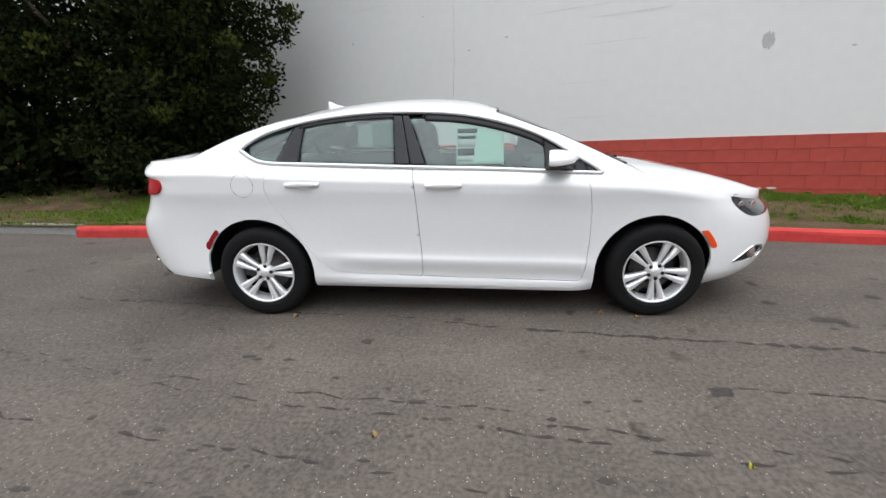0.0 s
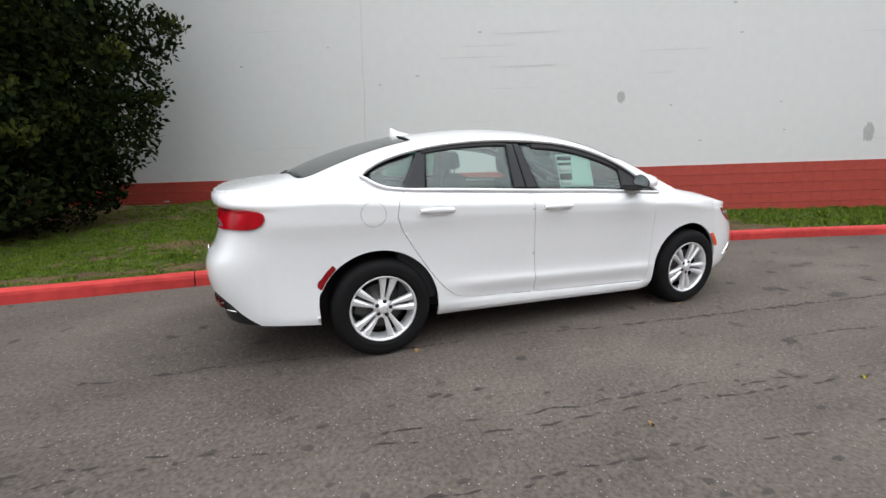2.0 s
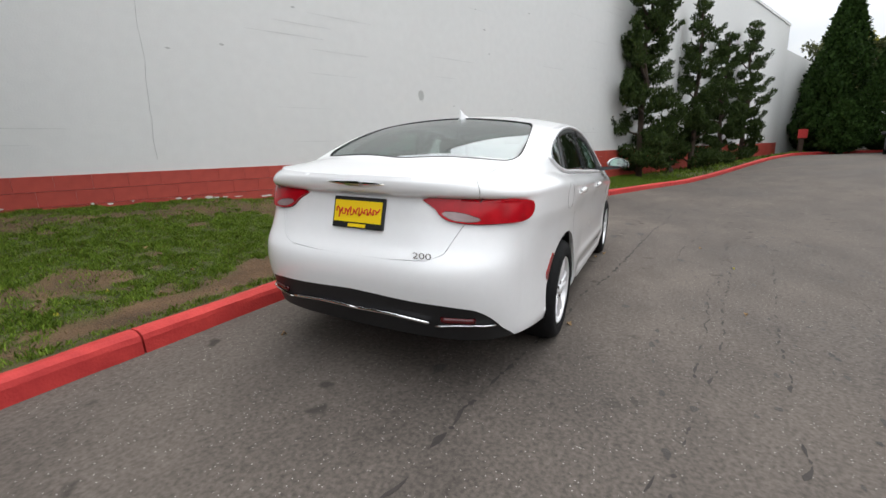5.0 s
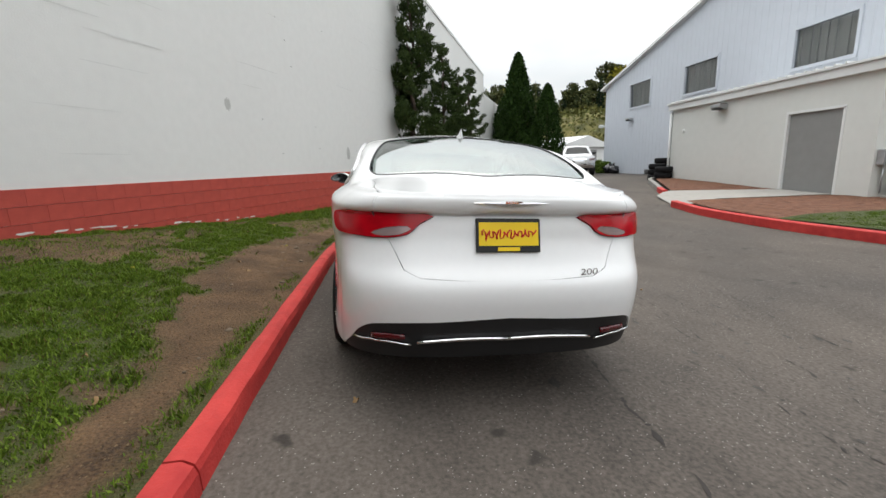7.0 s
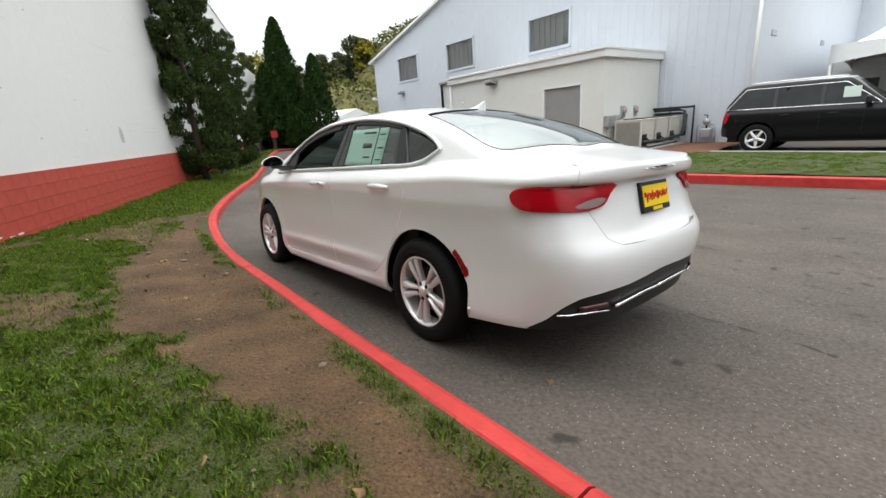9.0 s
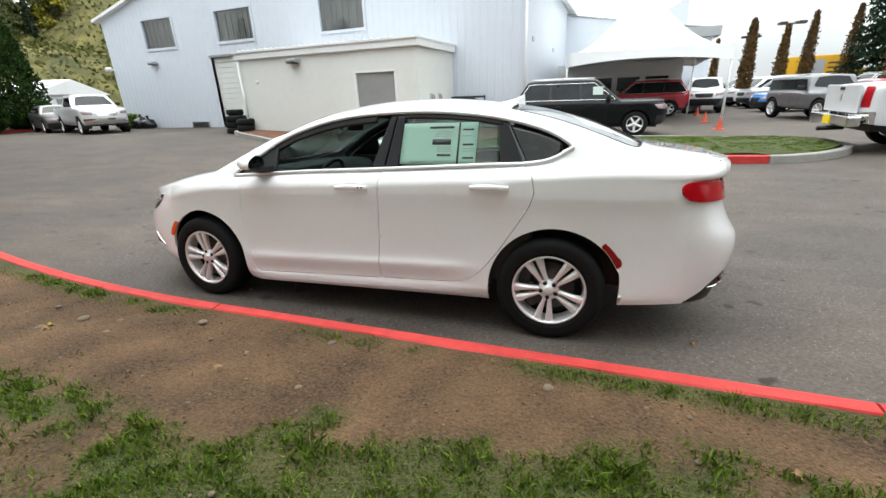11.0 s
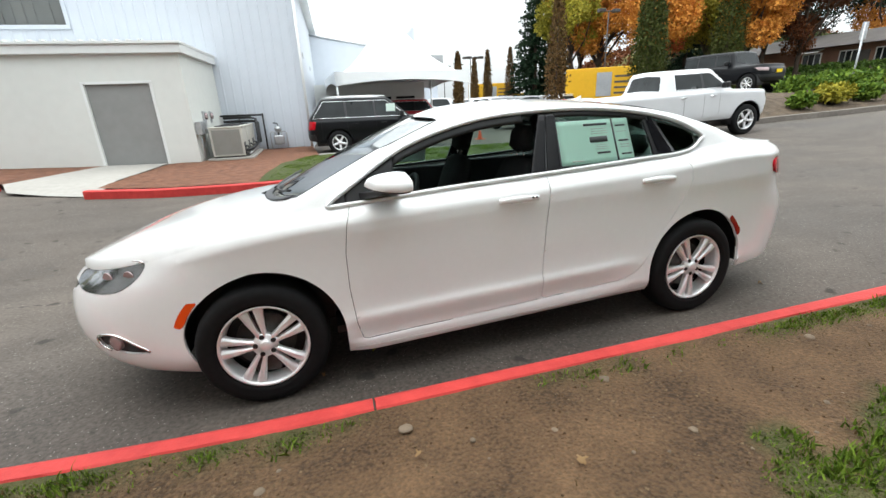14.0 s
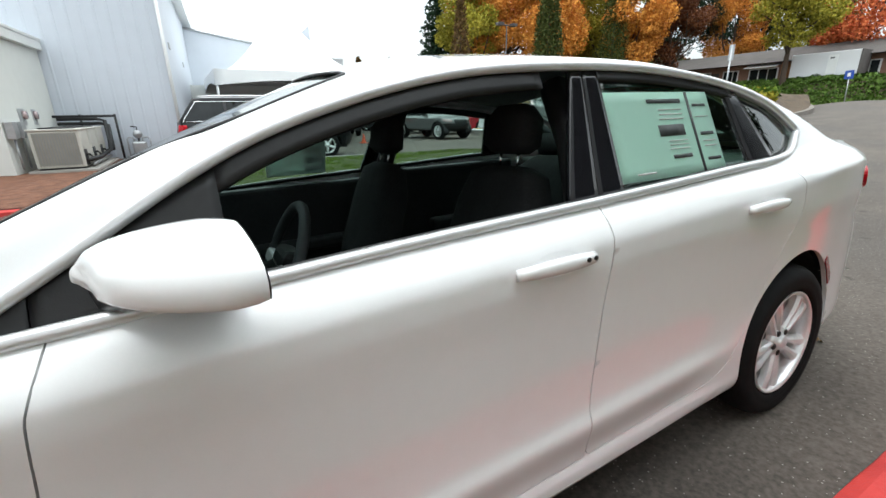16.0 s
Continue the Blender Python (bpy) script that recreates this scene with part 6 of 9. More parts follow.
for sg in (1, -1):
    for y0, y1, za, zb, fl in ((0.0, 0.44, 0.392, 0.382, (0.013, 0.010)), (0.47, 0.74, 0.366, 0.378, (0.009, 0.006))):
        line = []
        for k in range(14):
            y = y0 + (y1 - y0) * k / 13
            z = za + (zb - za) * k / 13 + 0.010 * math.sin(math.pi * k / 13)
            line.append((rear_x(y, z) - 0.005, sg * y, z))
        part("chrome_strip", tube("chrome_strip", line, 0.009, "chrome", 8, flat=fl), sedan)
    refl = []
    for k in range(8):
        y = 0.50 + 0.16 * k / 7
        refl.append((rear_x(y, 0.408) - 0.003, sg * y, 0.408))
    part("reflector", tube("reflector", refl, 0.012, "reflector", 6, flat=(0.006, 0.016)), sedan)
    seam = [(rear_x(0.60, 0.88) - 0.004, sg * 0.598, 0.885), (rear_x(0.625, 0.95) - 0.004, sg * 0.628, 0.95), (rear_x(0.655, 1.0) - 0.004, sg * 0.655, 1.008)]
    part("lamp_seam", tube("lamp_seam", seam, 0.004, "black", 6), sedan)
    low = [SD.on_flank(u, z) for u, z in TAIL[26:42]]
    part("lamp_rim", tube("lamp_rim", [(p.x - 0.002, sg * (p.y + 0.003), p.z + 0.004) for p in low], 0.006, "gloss_black", 6), sedan)
    # bright parts of the headlamp and fog lamp
    brow = [SD.on_flank(u, z) for u, z in HEAD[0:18]]
    part("lamp_brow", tube("lamp_brow", [(p.x + 0.002, sg * (p.y + 0.004), p.z - 0.003) for p in brow], 0.004, "chrome", 6), sedan)
    for u, z, r in ((2.03, 0.755, 0.026), (2.15, 0.742, 0.030)):
        p = SD.on_flank(u, z)
        q = SD.on_flank(u + 0.02, z)
        t = (q - p).normalized()
        nrm = Vector((t.y, -t.x, 0)) * (1 if t.x < 0 else -1)
        m = Matrix.Translation((p.x, sg * p.y, p.z)) @ Vector((nrm.x, sg * nrm.y, 0)).to_track_quat("Y", "Z").to_matrix().to_4x4()
        part("projector", lathe("projector", [(r * 1.15, -0.004), (r * 1.15, 0.001), (r, 0.002), (r * 0.8, 0.001), (0, 0.0035)], "clear_lens", 20), sedan, at=m)
    fb = [SD.on_flank(u, z) for u, z in FOG]
    part("fog_bezel", tube("fog_bezel", [(p.x, sg * (p.y + 0.001), p.z) for p in fb[:24]], 0.007, "chrome", 6), sedan, "chrome fog lamp bezel")
    p = SD.on_flank(2.10, 0.42)
    part("fog_lamp", lathe("fog_lamp", [(0.04, -0.02), (0.04, 0.0), (0.03, 0.004), (0, 0.008)], "clear_lens", 18), sedan, at=Matrix.Translation((p.x, sg * p.y, p.z)) @ Vector((0.55, sg * 0.8, 0)).to_track_quat("Y", "Z").to_matrix().to_4x4())
    # wiper cowl
cow = []
for k in range(26):
    y = -0.70 + 1.40 * k / 25
    x = 1.312 - 0.175 * (abs(y) / 0.7) ** 2
    cow.append((x, y, float(sedan_top(np.array([x]), np.array([y]))[0]) + 0.002))
part("cowl", tube("cowl", cow, 0.03, "cabin", 8, flat=(0.026, 0.007)), sedan, "black wiper cowl")
for y0, y1 in ((0.62, 0.05), (0.0, -0.62)):
    pts = []
    for k in range(8):
        t = k / 7
        y = y0 + (y1 - y0) * t
        x = 1.275 - 0.17 * (abs(y) / 0.7) ** 2 - 0.03 * t
        pts.append((x, y, float(sedan_top(np.array([x]), np.array([y]))[0]) + 0.022))
    part("wiper", tube("wiper", pts, 0.007, "black", 6), sedan)
# fuel flap outline
ring = [SD.on_flank(-1.418 + 0.078 * math.cos(a), 0.955 + 0.078 * math.sin(a)) for a in np.linspace(0, 2 * math.pi, 48, endpoint=False)]
part("fuel_flap", tube("fuel_flap", [(p.x, -(p.y + 0.0002), p.z) for p in ring], 0.0010, "lamp_dark", 5, True), sedan)

# ---- the cabin ----
def cushion(name, sections, mat, parent):
    """A padded shape lofted through rounded boxes: (centre, half sizes across y and along the given normal)."""
    vs, fs = [], []
    q = 14
    for c, hy, hn, nx, nz in sections:
        for j in range(q):
            a = 2 * math.pi * j / q
            ca, sa = math.cos(a), math.sin(a)
            e = math.copysign(abs(ca) ** 0.5, ca) * hy
            f = math.copysign(abs(sa) ** 0.6, sa) * hn
            vs.append((c[0] + nx * f, c[1] + e, c[2] + nz * f))
    for i in range(len(sections) - 1):
        for j in range(q):
            a, b = i * q + j, i * q + (j + 1) % q
            fs.append((a, b, b + q, a + q))
    fs += [tuple(range(q - 1, -1, -1)), tuple((len(sections) - 1) * q + j for j in range(q))]
    return part(name, mesh_of(name, vs, fs, mat, True), parent)


def seat(y, x=0.0):
    b = cushion("seat", [((x + 0.42, y, 0.50), 0.20, 0.06, 0, 1), ((x + 0.38, y, 0.52), 0.25, 0.09, 0, 1), ((x + 0.0, y, 0.48), 0.25, 0.09, 0, 1), ((x - 0.12, y, 0.47), 0.22, 0.07, 0, 1)], "fabric", sedan)
    cushion("seat_back", [((x - 0.10, y, 0.50), 0.23, 0.08, 1, 0.2), ((x - 0.17, y, 0.72), 0.25, 0.085, 1, 0.2), ((x - 0.26, y, 0.98), 0.24, 0.075, 1, 0.2), ((x - 0.29, y, 1.09), 0.19, 0.06, 1, 0.2), ((x - 0.30, y, 1.12), 0.10, 0.03, 1, 0.2)], "fabric", b)
    cushion("headrest", [((x - 0.305, y, 1.165), 0.09, 0.03, 1, 0.2), ((x - 0.31, y, 1.19), 0.125, 0.055, 1, 0.2), ((x - 0.325, y, 1.28), 0.125, 0.055, 1, 0.2), ((x - 0.33, y, 1.325), 0.085, 0.03, 1, 0.2)], "fabric", b)
    for dy in (-0.05, 0.05):
        part("headrest_post", tube("headrest_post", [(x - 0.29, y + dy, 1.09), (x - 0.31, y + dy, 1.20)], 0.006, "chrome", 6), b)


seat(0.38, -0.05)
seat(-0.38, 0.13)
rb = cushion("rear_bench", [((-0.55, 0, 0.46), 0.60, 0.06, 0, 1), ((-0.60, 0, 0.50), 0.66, 0.09, 0, 1), ((-0.98, 0, 0.47), 0.66, 0.09, 0, 1), ((-1.05, 0, 0.46), 0.6, 0.06, 0, 1)], "fabric", sedan)
cushion("bench_back", [((-1.02, 0, 0.5), 0.62, 0.08, 1, 0.3), ((-1.10, 0, 0.72), 0.66, 0.09, 1, 0.3), ((-1.22, 0, 1.0), 0.62, 0.07, 1, 0.3), ((-1.25, 0, 1.07), 0.5, 0.04, 1, 0.3)], "fabric", rb)
for y in (-0.38, 0.38):
    cushion("headrest", [((-1.255, y, 1.08), 0.10, 0.03, 1, 0.3), ((-1.27, y, 1.13), 0.12, 0.045, 1, 0.3), ((-1.29, y, 1.20), 0.10, 0.03, 1, 0.3)], "fabric", rb)
part("parcel_shelf", box("parcel_shelf", -1.86, -1.22, -0.62, 0.62, 1.03, 1.06, "liner", 0.01), sedan)
part("cabin_floor", box("cabin_floor", -1.25, 1.0, -0.78, 0.78, 0.27, 0.31, "black"), sedan)
for sd in (1, -1):
    for x0, x1, y0, y1, z0, z1 in ((-1.25, -0.28, 0.76, 0.82, 0.33, 1.05), (-0.26, 0.93, 0.77, 0.83, 0.31, 1.02)):
        lin = part("door_lining", box("door_lining", x0, x1, min(sd * y0, sd * y1), max(sd * y0, sd * y1), z0, z1, "cabin", 0.02), sedan)
        part("armrest", box("armrest", x0 + 0.15, x1 - 0.3, min(sd * 0.69, sd * 0.765), max(sd * 0.69, sd * 0.765), 0.66, 0.73, "cabin", 0.02), lin)
dash = cushion("dashboard", [((0.62, 0, 0.86), 0.74, 0.10, 0, 1), ((0.68, 0, 0.92), 0.76, 0.10, 0, 1), ((0.80, 0, 0.95), 0.76, 0.07, 0, 1), ((1.08, 0, 0.97), 0.66, 0.04, 0, 1), ((1.24, 0, 0.955), 0.5, 0.02, 0, 1)], "cabin", sedan)
part("console", box("console", -0.15, 0.66, -0.11, 0.11, 0.31, 0.66, "cabin", 0.03), sedan)
part("centre_screen", box("centre_screen", 0.595, 0.625, -0.13, 0.13, 0.80, 0.95, "gloss_black", 0.005, Matrix.Translation((0.61, 0, 0.87)) @ Matrix.Rotation(radians(-18), 4, "Y") @ Matrix.Translation((-0.61, 0, -0.87))), sedan)
wm_ = Matrix.Translation((0.47, 0.37, 0.90)) @ Matrix.Rotation(radians(-25), 4, "Y")
rim_pts = [(0, 0.185 * math.cos(a), 0.185 * math.sin(a)) for a in np.linspace(0, 2 * math.pi, 40, endpoint=False)]
sw = part("steering_wheel", tube("steering_wheel", rim_pts, 0.016, "cabin", 8, True), sedan, "black steering wheel with silver spokes", at=wm_)
bm = bmesh.new()
box_bm(bm, -0.02, 0.02, -0.18, 0.18, -0.02, 0.02, 0.008)
box_bm(bm, -0.02, 0.02, -0.02, 0.02, -0.18, 0.0, 0.008)
part("wheel_spokes", bm_mesh("wheel_spokes", bm, "alloy"), sw)
part("airbag_pad", box("airbag_pad", -0.045, 0.02, -0.075, 0.075, -0.07, 0.06, "black", 0.02), sw)
part("steering_column", tube("steering_column", [(0.48, 0.37, 0.895), (0.75, 0.37, 0.82)], 0.035, "black", 10), sedan)
part("instrument_hood", box("instrument_hood", 0.62, 0.86, 0.20, 0.55, 0.96, 1.025, "cabin", 0.03), sedan)
part("rear_view_mirror", box("rear_view_mirror", 0.385, 0.41, -0.12, 0.12, 1.285, 1.345, "black", 0.012), sedan)
part("mirror_stalk", tube("mirror_stalk", [(0.40, 0, 1.33), (0.45, 0, 1.36)], 0.01, "black", 6), sedan)
# headliner, following the roof
part("headliner", patch("headliner", lambda y, x: top_point(x, y) - Vector((0, 0, 0.035)), lambda y: -1.05, lambda y: 0.31, -0.56, 0.56, 16, 20, "liner", 0, 0.006, flip=True), sedan)
for sd in (1, -1):
    pil = [(0.33, 0.565, 1.375), (0.60, 0.645, 1.265), (0.86, 0.715, 1.12), (0.97, 0.745, 1.05)]
    part("pillar_trim", tube("pillar_trim", [(x, sd * (y - 0.005), z - 0.022) for x, y, z in pil], 0.035, "black", 8), sedan)
    pil = [(-0.36, 0.60, 1.37), (-0.34, 0.70, 1.2), (-0.30, 0.79, 1.0), (-0.27, 0.80, 0.5)]
    part("pillar_trim", tube("pillar_trim", [(x, sd * (y - 0.01), z) for x, y, z in pil], 0.045, "black", 8), sedan)
    pil = [(-1.10, 0.57, 1.37), (-1.40, 0.62, 1.25), (-1.62, 0.66, 1.12)]
    part("pillar_trim", tube("pillar_trim", [(x, sd * (y - 0.02), z - 0.045) for x, y, z in pil], 0.045, "cabin", 8), sedan)


# papers in the windows
def paper(name, x0, x1, z0, z1, side, mat, lift, bars, label, lean=0.0):
    def where(a, b):
        t = (b - z0) / (z1 - z0)
        p = SD.on_window(a + lean * t, b)
        return Vector((p.x, p.y - lift, p.z))
    me = patch(name, where, lambda a: z0, lambda a: z1, x0, x1, 10, 8, mat, 0, 0.0012, flip=True)
    me = me if side > 0 else mirrored(me)
    s = tagged(part(name, me, None, at=CAR_M), label, "paper")
    for a0, a1, b0, b1, mm in bars:
        def bar(a, b):
            t = (b - z0) / (z1 - z0)
            p = SD.on_window(a + lean * t, b)
            return Vector((p.x, p.y - lift, p.z))
        me = patch("print", bar, lambda a: b0, lambda a: b1, a0, a1, 3, 2, mm, 0.0016, 0.0012, flip=True)
        part("print", me if side > 0 else mirrored(me), s)
    return s


rr = random.Random(5)
bars = [(-0.742, -0.579, 1.301, 1.313, "ink_dark"), (-0.727, -0.604, 1.203, 1.236, "ink_dark"), (-0.732, -0.640, 1.136, 1.147, "ink_dark"), (-0.54, -0.46, 1.101, 1.106, "mark_grey"), (-0.784, -0.772, 1.088, 1.333, "ink_dark"), (-0.870, -0.800, 1.288, 1.296, "ink_dark"), (-0.875, -0.805, 1.198, 1.208, "ink_dark"), (-0.88, -0.810, 1.120, 1.129, "ink_dark"), (-0.875, -0.81, 1.178, 1.181, "mark_grey"), (-0.875, -0.81, 1.163, 1.166, "mark_grey"), (-0.87, -0.80, 1.255, 1.257, "mark_grey")]
for k in range(3):
    bars.append((-0.735, -0.60 - 0.03 * rr.random(), 1.252 + k * 0.014, 1.2545 + k * 0.014, "mark_grey"))
    bars.append((-0.730, -0.61 - 0.03 * rr.random(), 1.163 + k * 0.012, 1.165 + k * 0.012, "mark_grey"))
paper("window_sticker", -0.895, -0.385, 1.085, 1.335, 1, "paper_green", 0.006, bars, "pale green price sheet taped inside the rear window")
paper("window_notice", 0.02, 0.335, 1.065, 1.305, -1, "paper_white", 0.016, [(0.03, 0.16, 1.262, 1.290, "ink_dark"), (0.03, 0.15, 1.225, 1.245, "ink_dark"), (0.03, 0.15, 1.175, 1.215, "mark_grey"), (0.03, 0.14, 1.12, 1.165, "ink_dark"), (0.03, 0.13, 1.085, 1.11, "mark_grey")], "white sale notice with dark print behind the front window")


# ---- beds, paths and kerbs in front of the workshop ----
def strip_bed(name, outline, z_of, mat, label, category):
    """A flat bed with a closed outline, triangulated from its middle, with soft lumps."""
    bm = bmesh.new()
    vs = [bm.verts.new((x, y, 0)) for x, y in outline]
    f = bm.faces.new(vs)
    bmesh.ops.triangulate(bm, faces=[f])
    for _ in range(3):
        bmesh.ops.subdivide_edges(bm, edges=[e for e in bm.edges if e.calc_length() > 0.6], cuts=1)
        bmesh.ops.triangulate(bm, faces=bm.faces)
    for v in bm.verts:
        v.co.z = z_of(v.co.x, v.co.y) + (0.003 if mat == "concrete" else 0.02) * noise.noise((v.co.x * 1.7, v.co.y * 1.7, 2))
    ob = part(name, bm_mesh(name, bm, mat, True))
    for p in ob.data.polygons:
        if p.normal.z < 0:
            p.flip()
    return tagged(ob, label, category, kind="structure")


def spline(pts, n=8, closed=False):
    out = []
    m = len(pts)
    rng = range(m if closed else m - 1)
    for i in rng:
        g = (lambda k: pts[k % m]) if closed else (lambda k: pts[min(max(k, 0), m - 1)])
        p0, p1, p2, p3 = (np.array(g(i + k), float) for k in (-1, 0, 1, 2))
        for k in range(n):
            t = k / n
            out.append(tuple(0.5 * ((2 * p1) + (p2 - p0) * t + (2 * p0 - 5 * p1 + 4 * p2 - p3) * t * t + (3 * p1 - p0 - 3 * p2 + p3) * t ** 3)))
    if not closed:
        out.append(tuple(map(float, pts[-1])))
    return out


yard_kerb = tagged(empty("yard_kerb"), "raised kerb round the planting island, red painted in front", "kerb", kind="structure")


def kerb_along(line, mat, name="kerb_stone", h=0.15, w=0.15):
    vs, fs = [], []
    prof = [(0.0, -0.3), (0.0, h - 0.015), (0.015, h), (w - 0.015, h), (w, h - 0.015), (w, -0.3)]
    for i, (x, y) in enumerate(line):
        a, b = np.array(line[max(0, i - 1)]), np.array(line[min(len(line) - 1, i + 1)])
        t = (b - a) / (np.linalg.norm(b - a) + 1e-9)
        n = (-t[1], t[0])
        z = float(ground_z(x, y))
        for o, hh in prof:
            vs.append((x - n[0] * o, y - n[1] * o, z + hh))
    q = len(prof)
    for i in range(len(line) - 1):
        for k in range(q - 1):
            a = i * q + k
            fs.append((a, a + q, a + q + 1, a + 1))
    fs += [tuple(range(q)), tuple((len(line) - 1) * q + k for k in range(q - 1, -1, -1))]
    return part(name, mesh_of(name, vs, fs, mat), yard_kerb, "" if mat == "kerb_red" else "bare grey concrete kerb")


front_line = spline([(5.28, -6.74), (4.6, -6.58), (3.75, -6.38), (1.84, -6.22), (-0.5, -6.40), (-2.6, -6.55), (-4.8, -6.72)], 6)
third = len(front_line) // 3
for k in range(3):
    kerb_along(front_line[k * third:(k + 1) * third + 1] if k < 2 else front_line[2 * third:], "kerb_red")
end_line = spline([(-4.8, -6.72), (-5.6, -6.92), (-6.3, -7.5), (-6.5, -8.3), (-6.1, -9.2), (-5.0, -9.9), (-3.0, -10.35), (0.9, -10.6)], 6)
kerb_along(end_line, "kerb_grey")
left_line = spline([(12.25, -11.5), (12.0, -10.75), (11.2, -10.1), (9.5, -9.15), (8.2, -8.40)], 6)
kerb_along(left_line, "kerb_grey")
kerb_along(spline([(8.2, -8.40), (7.8, -8.18), (7.3, -7.95)], 4), "kerb_red")
far_line = spline([(28.9, -8.95), (29.7, -10.0), (30.2, -11.6), (30.5, -13.4), (30.7, -15.4)], 5)
kerb_along(far_line[::-1], "kerb_red")
isl_z = lambda x, y: float(ground_z(x, y)) + 0.13
isl = strip_bed("ground_island", [(x, y - 0.13) for x, y in front_line[17:]] + [(x * 0.985 - 0.03, y + 0.0) for x, y in end_line[1:]] + [(1.35, -9.8), (1.85, -8.4)], lambda x, y: isl_z(x, y) + 0.06 * max(0, 1 - ((y + 8.4) / 2.2) ** 2), "soil", "turf island of the yard", "grass island")
isl.data.attributes.new("turf", "FLOAT", "POINT").data.foreach_set("value", np.full(len(isl.data.vertices), 0.9, np.float32))
strip_bed("ground_bed", [(x + 0.14, y) for x, y in far_line] + [(38, -16), (39, -12.5), (34, -10.9)], isl_z, "soil", "planted bed of turf under the clipped conifers", "planting bed")
bark_a = strip_bed("ground_bed", [(5.2, -6.92), (4.6, -6.72), (3.75, -6.52), (2.9, -6.44), (2.02, -6.37), (1.85, -8.4), (1.35, -9.8), (0.9, -10.6), (1.05, -14.1), (4.05, -14.2), (4.15, -10.85), (4.95, -10.88)], isl_z, "bark", "bed of red-brown bark mulch", "mulch bed")
bark_b = strip_bed("ground_bed", [(12.15, -11.45), (11.9, -10.8), (11.2, -10.25), (9.5, -9.3), (8.2, -8.55), (7.25, -8.05), (6.6, -10.95), (11.7, -11.2)], isl_z, "bark", "bed of red-brown bark mulch", "mulch bed")
path = strip_bed("ground_path", [(5.0, -10.9), (6.55, -10.95), (7.25, -7.95), (6.85, -7.28), (5.22, -6.70)], lambda x, y: isl_z(x, y) * float(step(-6.9, -7.7, y)) + float(ground_z(x, y) + 0.012) * (1 - float(step(-6.9, -7.7, y))) + 0.008, "concrete", "pale concrete path to the grey door", "path")


# outdoor cooling units on a pad
part_pad = tagged(part("concrete_pad", box("concrete_pad", 2.75, 4.0, -14.0, -10.95, 0.0, 0.25, "concrete", 0.015)), "pale concrete pad under the cooling units", "pad")


def condenser(x, y, z):
    t = tagged(empty("cooling_unit", pose(x, y, z)), "beige outdoor cooling unit with louvred sides on the pad", "cooling unit", group="cooling units")
    part("casing", box("casing", -0.44, 0.44, -0.43, 0.43, 0.04, 0.84, "ac_beige", 0.02), t)
    part("grille_back", box("grille_back", -0.38, 0.38, 0.425, 0.434, 0.10, 0.79, "grey_door"), t)
    for k in range(15):
        o = -0.36 + k * 0.0515
        part("louvre", box("louvre", o - 0.012, o + 0.012, 0.43, 0.446, 0.08, 0.80, "ac_louvre"), t)
    part("service_opening", box("service_opening", -0.446, -0.43, 0.06, 0.38, 0.06, 0.42, "black"), t)
    part("service_panel", box("service_panel", -0.45, -0.435, 0.02, 0.40, 0.46, 0.80, "ac_beige", 0.006), t)
    part("coolant_pipe", tube("coolant_pipe", [(-0.42, 0.22, 0.30), (-0.50, 0.20, 0.30), (-0.52, 0.10, 0.24), (-0.52, -0.2, 0.16)], 0.022, "black", 8), t)
    part("lid", box("lid", -0.46, 0.46, -0.45, 0.45, 0.84, 0.88, "ac_beige", 0.015), t)
    part("fan_grille", lathe("fan_grille", [(0.34, 0.0), (0.34, 0.025), (0.30, 0.03), (0.30, 0.0)], "black", 30, "z"), t, at=pose(0, 0, 0.88))
    for k in range(2):
        part("foot", box("foot", -0.42, 0.42, -0.38 + 0.7 * k, -0.32 + 0.7 * k, 0.0, 0.04, "black"), t)
    return t


for k in range(3):
    condenser(3.42, -11.48 - 0.98 * k, 0.25)
for k, (y, z) in enumerate(((-11.0, 0.62), (-11.5, 0.9))):
    d = tagged(part("switch_box", box("switch_box", 3.98, 4.13, y - 0.14, y + 0.14, 0.95, 1.30, "galvanised", 0.01)), "grey electrical switch box on the rendered wall", "switch box", group="switch boxes")
    part("conduit", tube("conduit", [(4.06, y, 0.95), (4.06, y, 0.3)], 0.02, "galvanised", 8), d)
for k, y in enumerate((-11.95, -12.75)):
    mt = tagged(empty("wall_meter", pose(4.10, y, 1.42)), "grey round meter on the rendered side wall", "meter", group="wall meters")
    part("backplate", box("backplate", -0.06, 0.05, -0.13, 0.13, -0.2, 0.16, "galvanised", 0.015), mt)
    part("dial", lathe("dial", [(0, -0.06), (0.09, -0.06), (0.10, 0.0), (0, 0.0)], "clear_lens", 18), mt, at=pose(-0.06, 0, 0.02, 0, 0, -90))
pr = tagged(empty("pipe_rack"), "black insulated pipes on a rack behind the cooling units", "pipes")
for k, (x, z) in enumerate(((2.86, 1.28), (2.80, 1.16))):
    part("pipe", tube("pipe", [(3.9, -13.9, z + 0.05), (x + 0.2, -13.9, z + 0.05), (x, -13.85, z), (x, -13.8, 0.5), (3.2, -13.6, 0.42)], 0.045, "black", 8), pr)
for x in (2.62, 3.4):
    part("post", tube("post", [(x, -13.98, 0.2), (x, -13.98, 1.45)], 0.03, "black", 8), pr)
part("pipe", tube("pipe", [(2.88, -11.0, 0.45), (2.88, -12.2, 0.42), (2.86, -13.7, 0.50), (2.84, -13.95, 1.1)], 0.05, "black", 8), pr)
part("pipe", tube("pipe", [(2.90, -11.3, 0.32), (2.90, -13.8, 0.34)], 0.035, "galvanised", 8), pr)
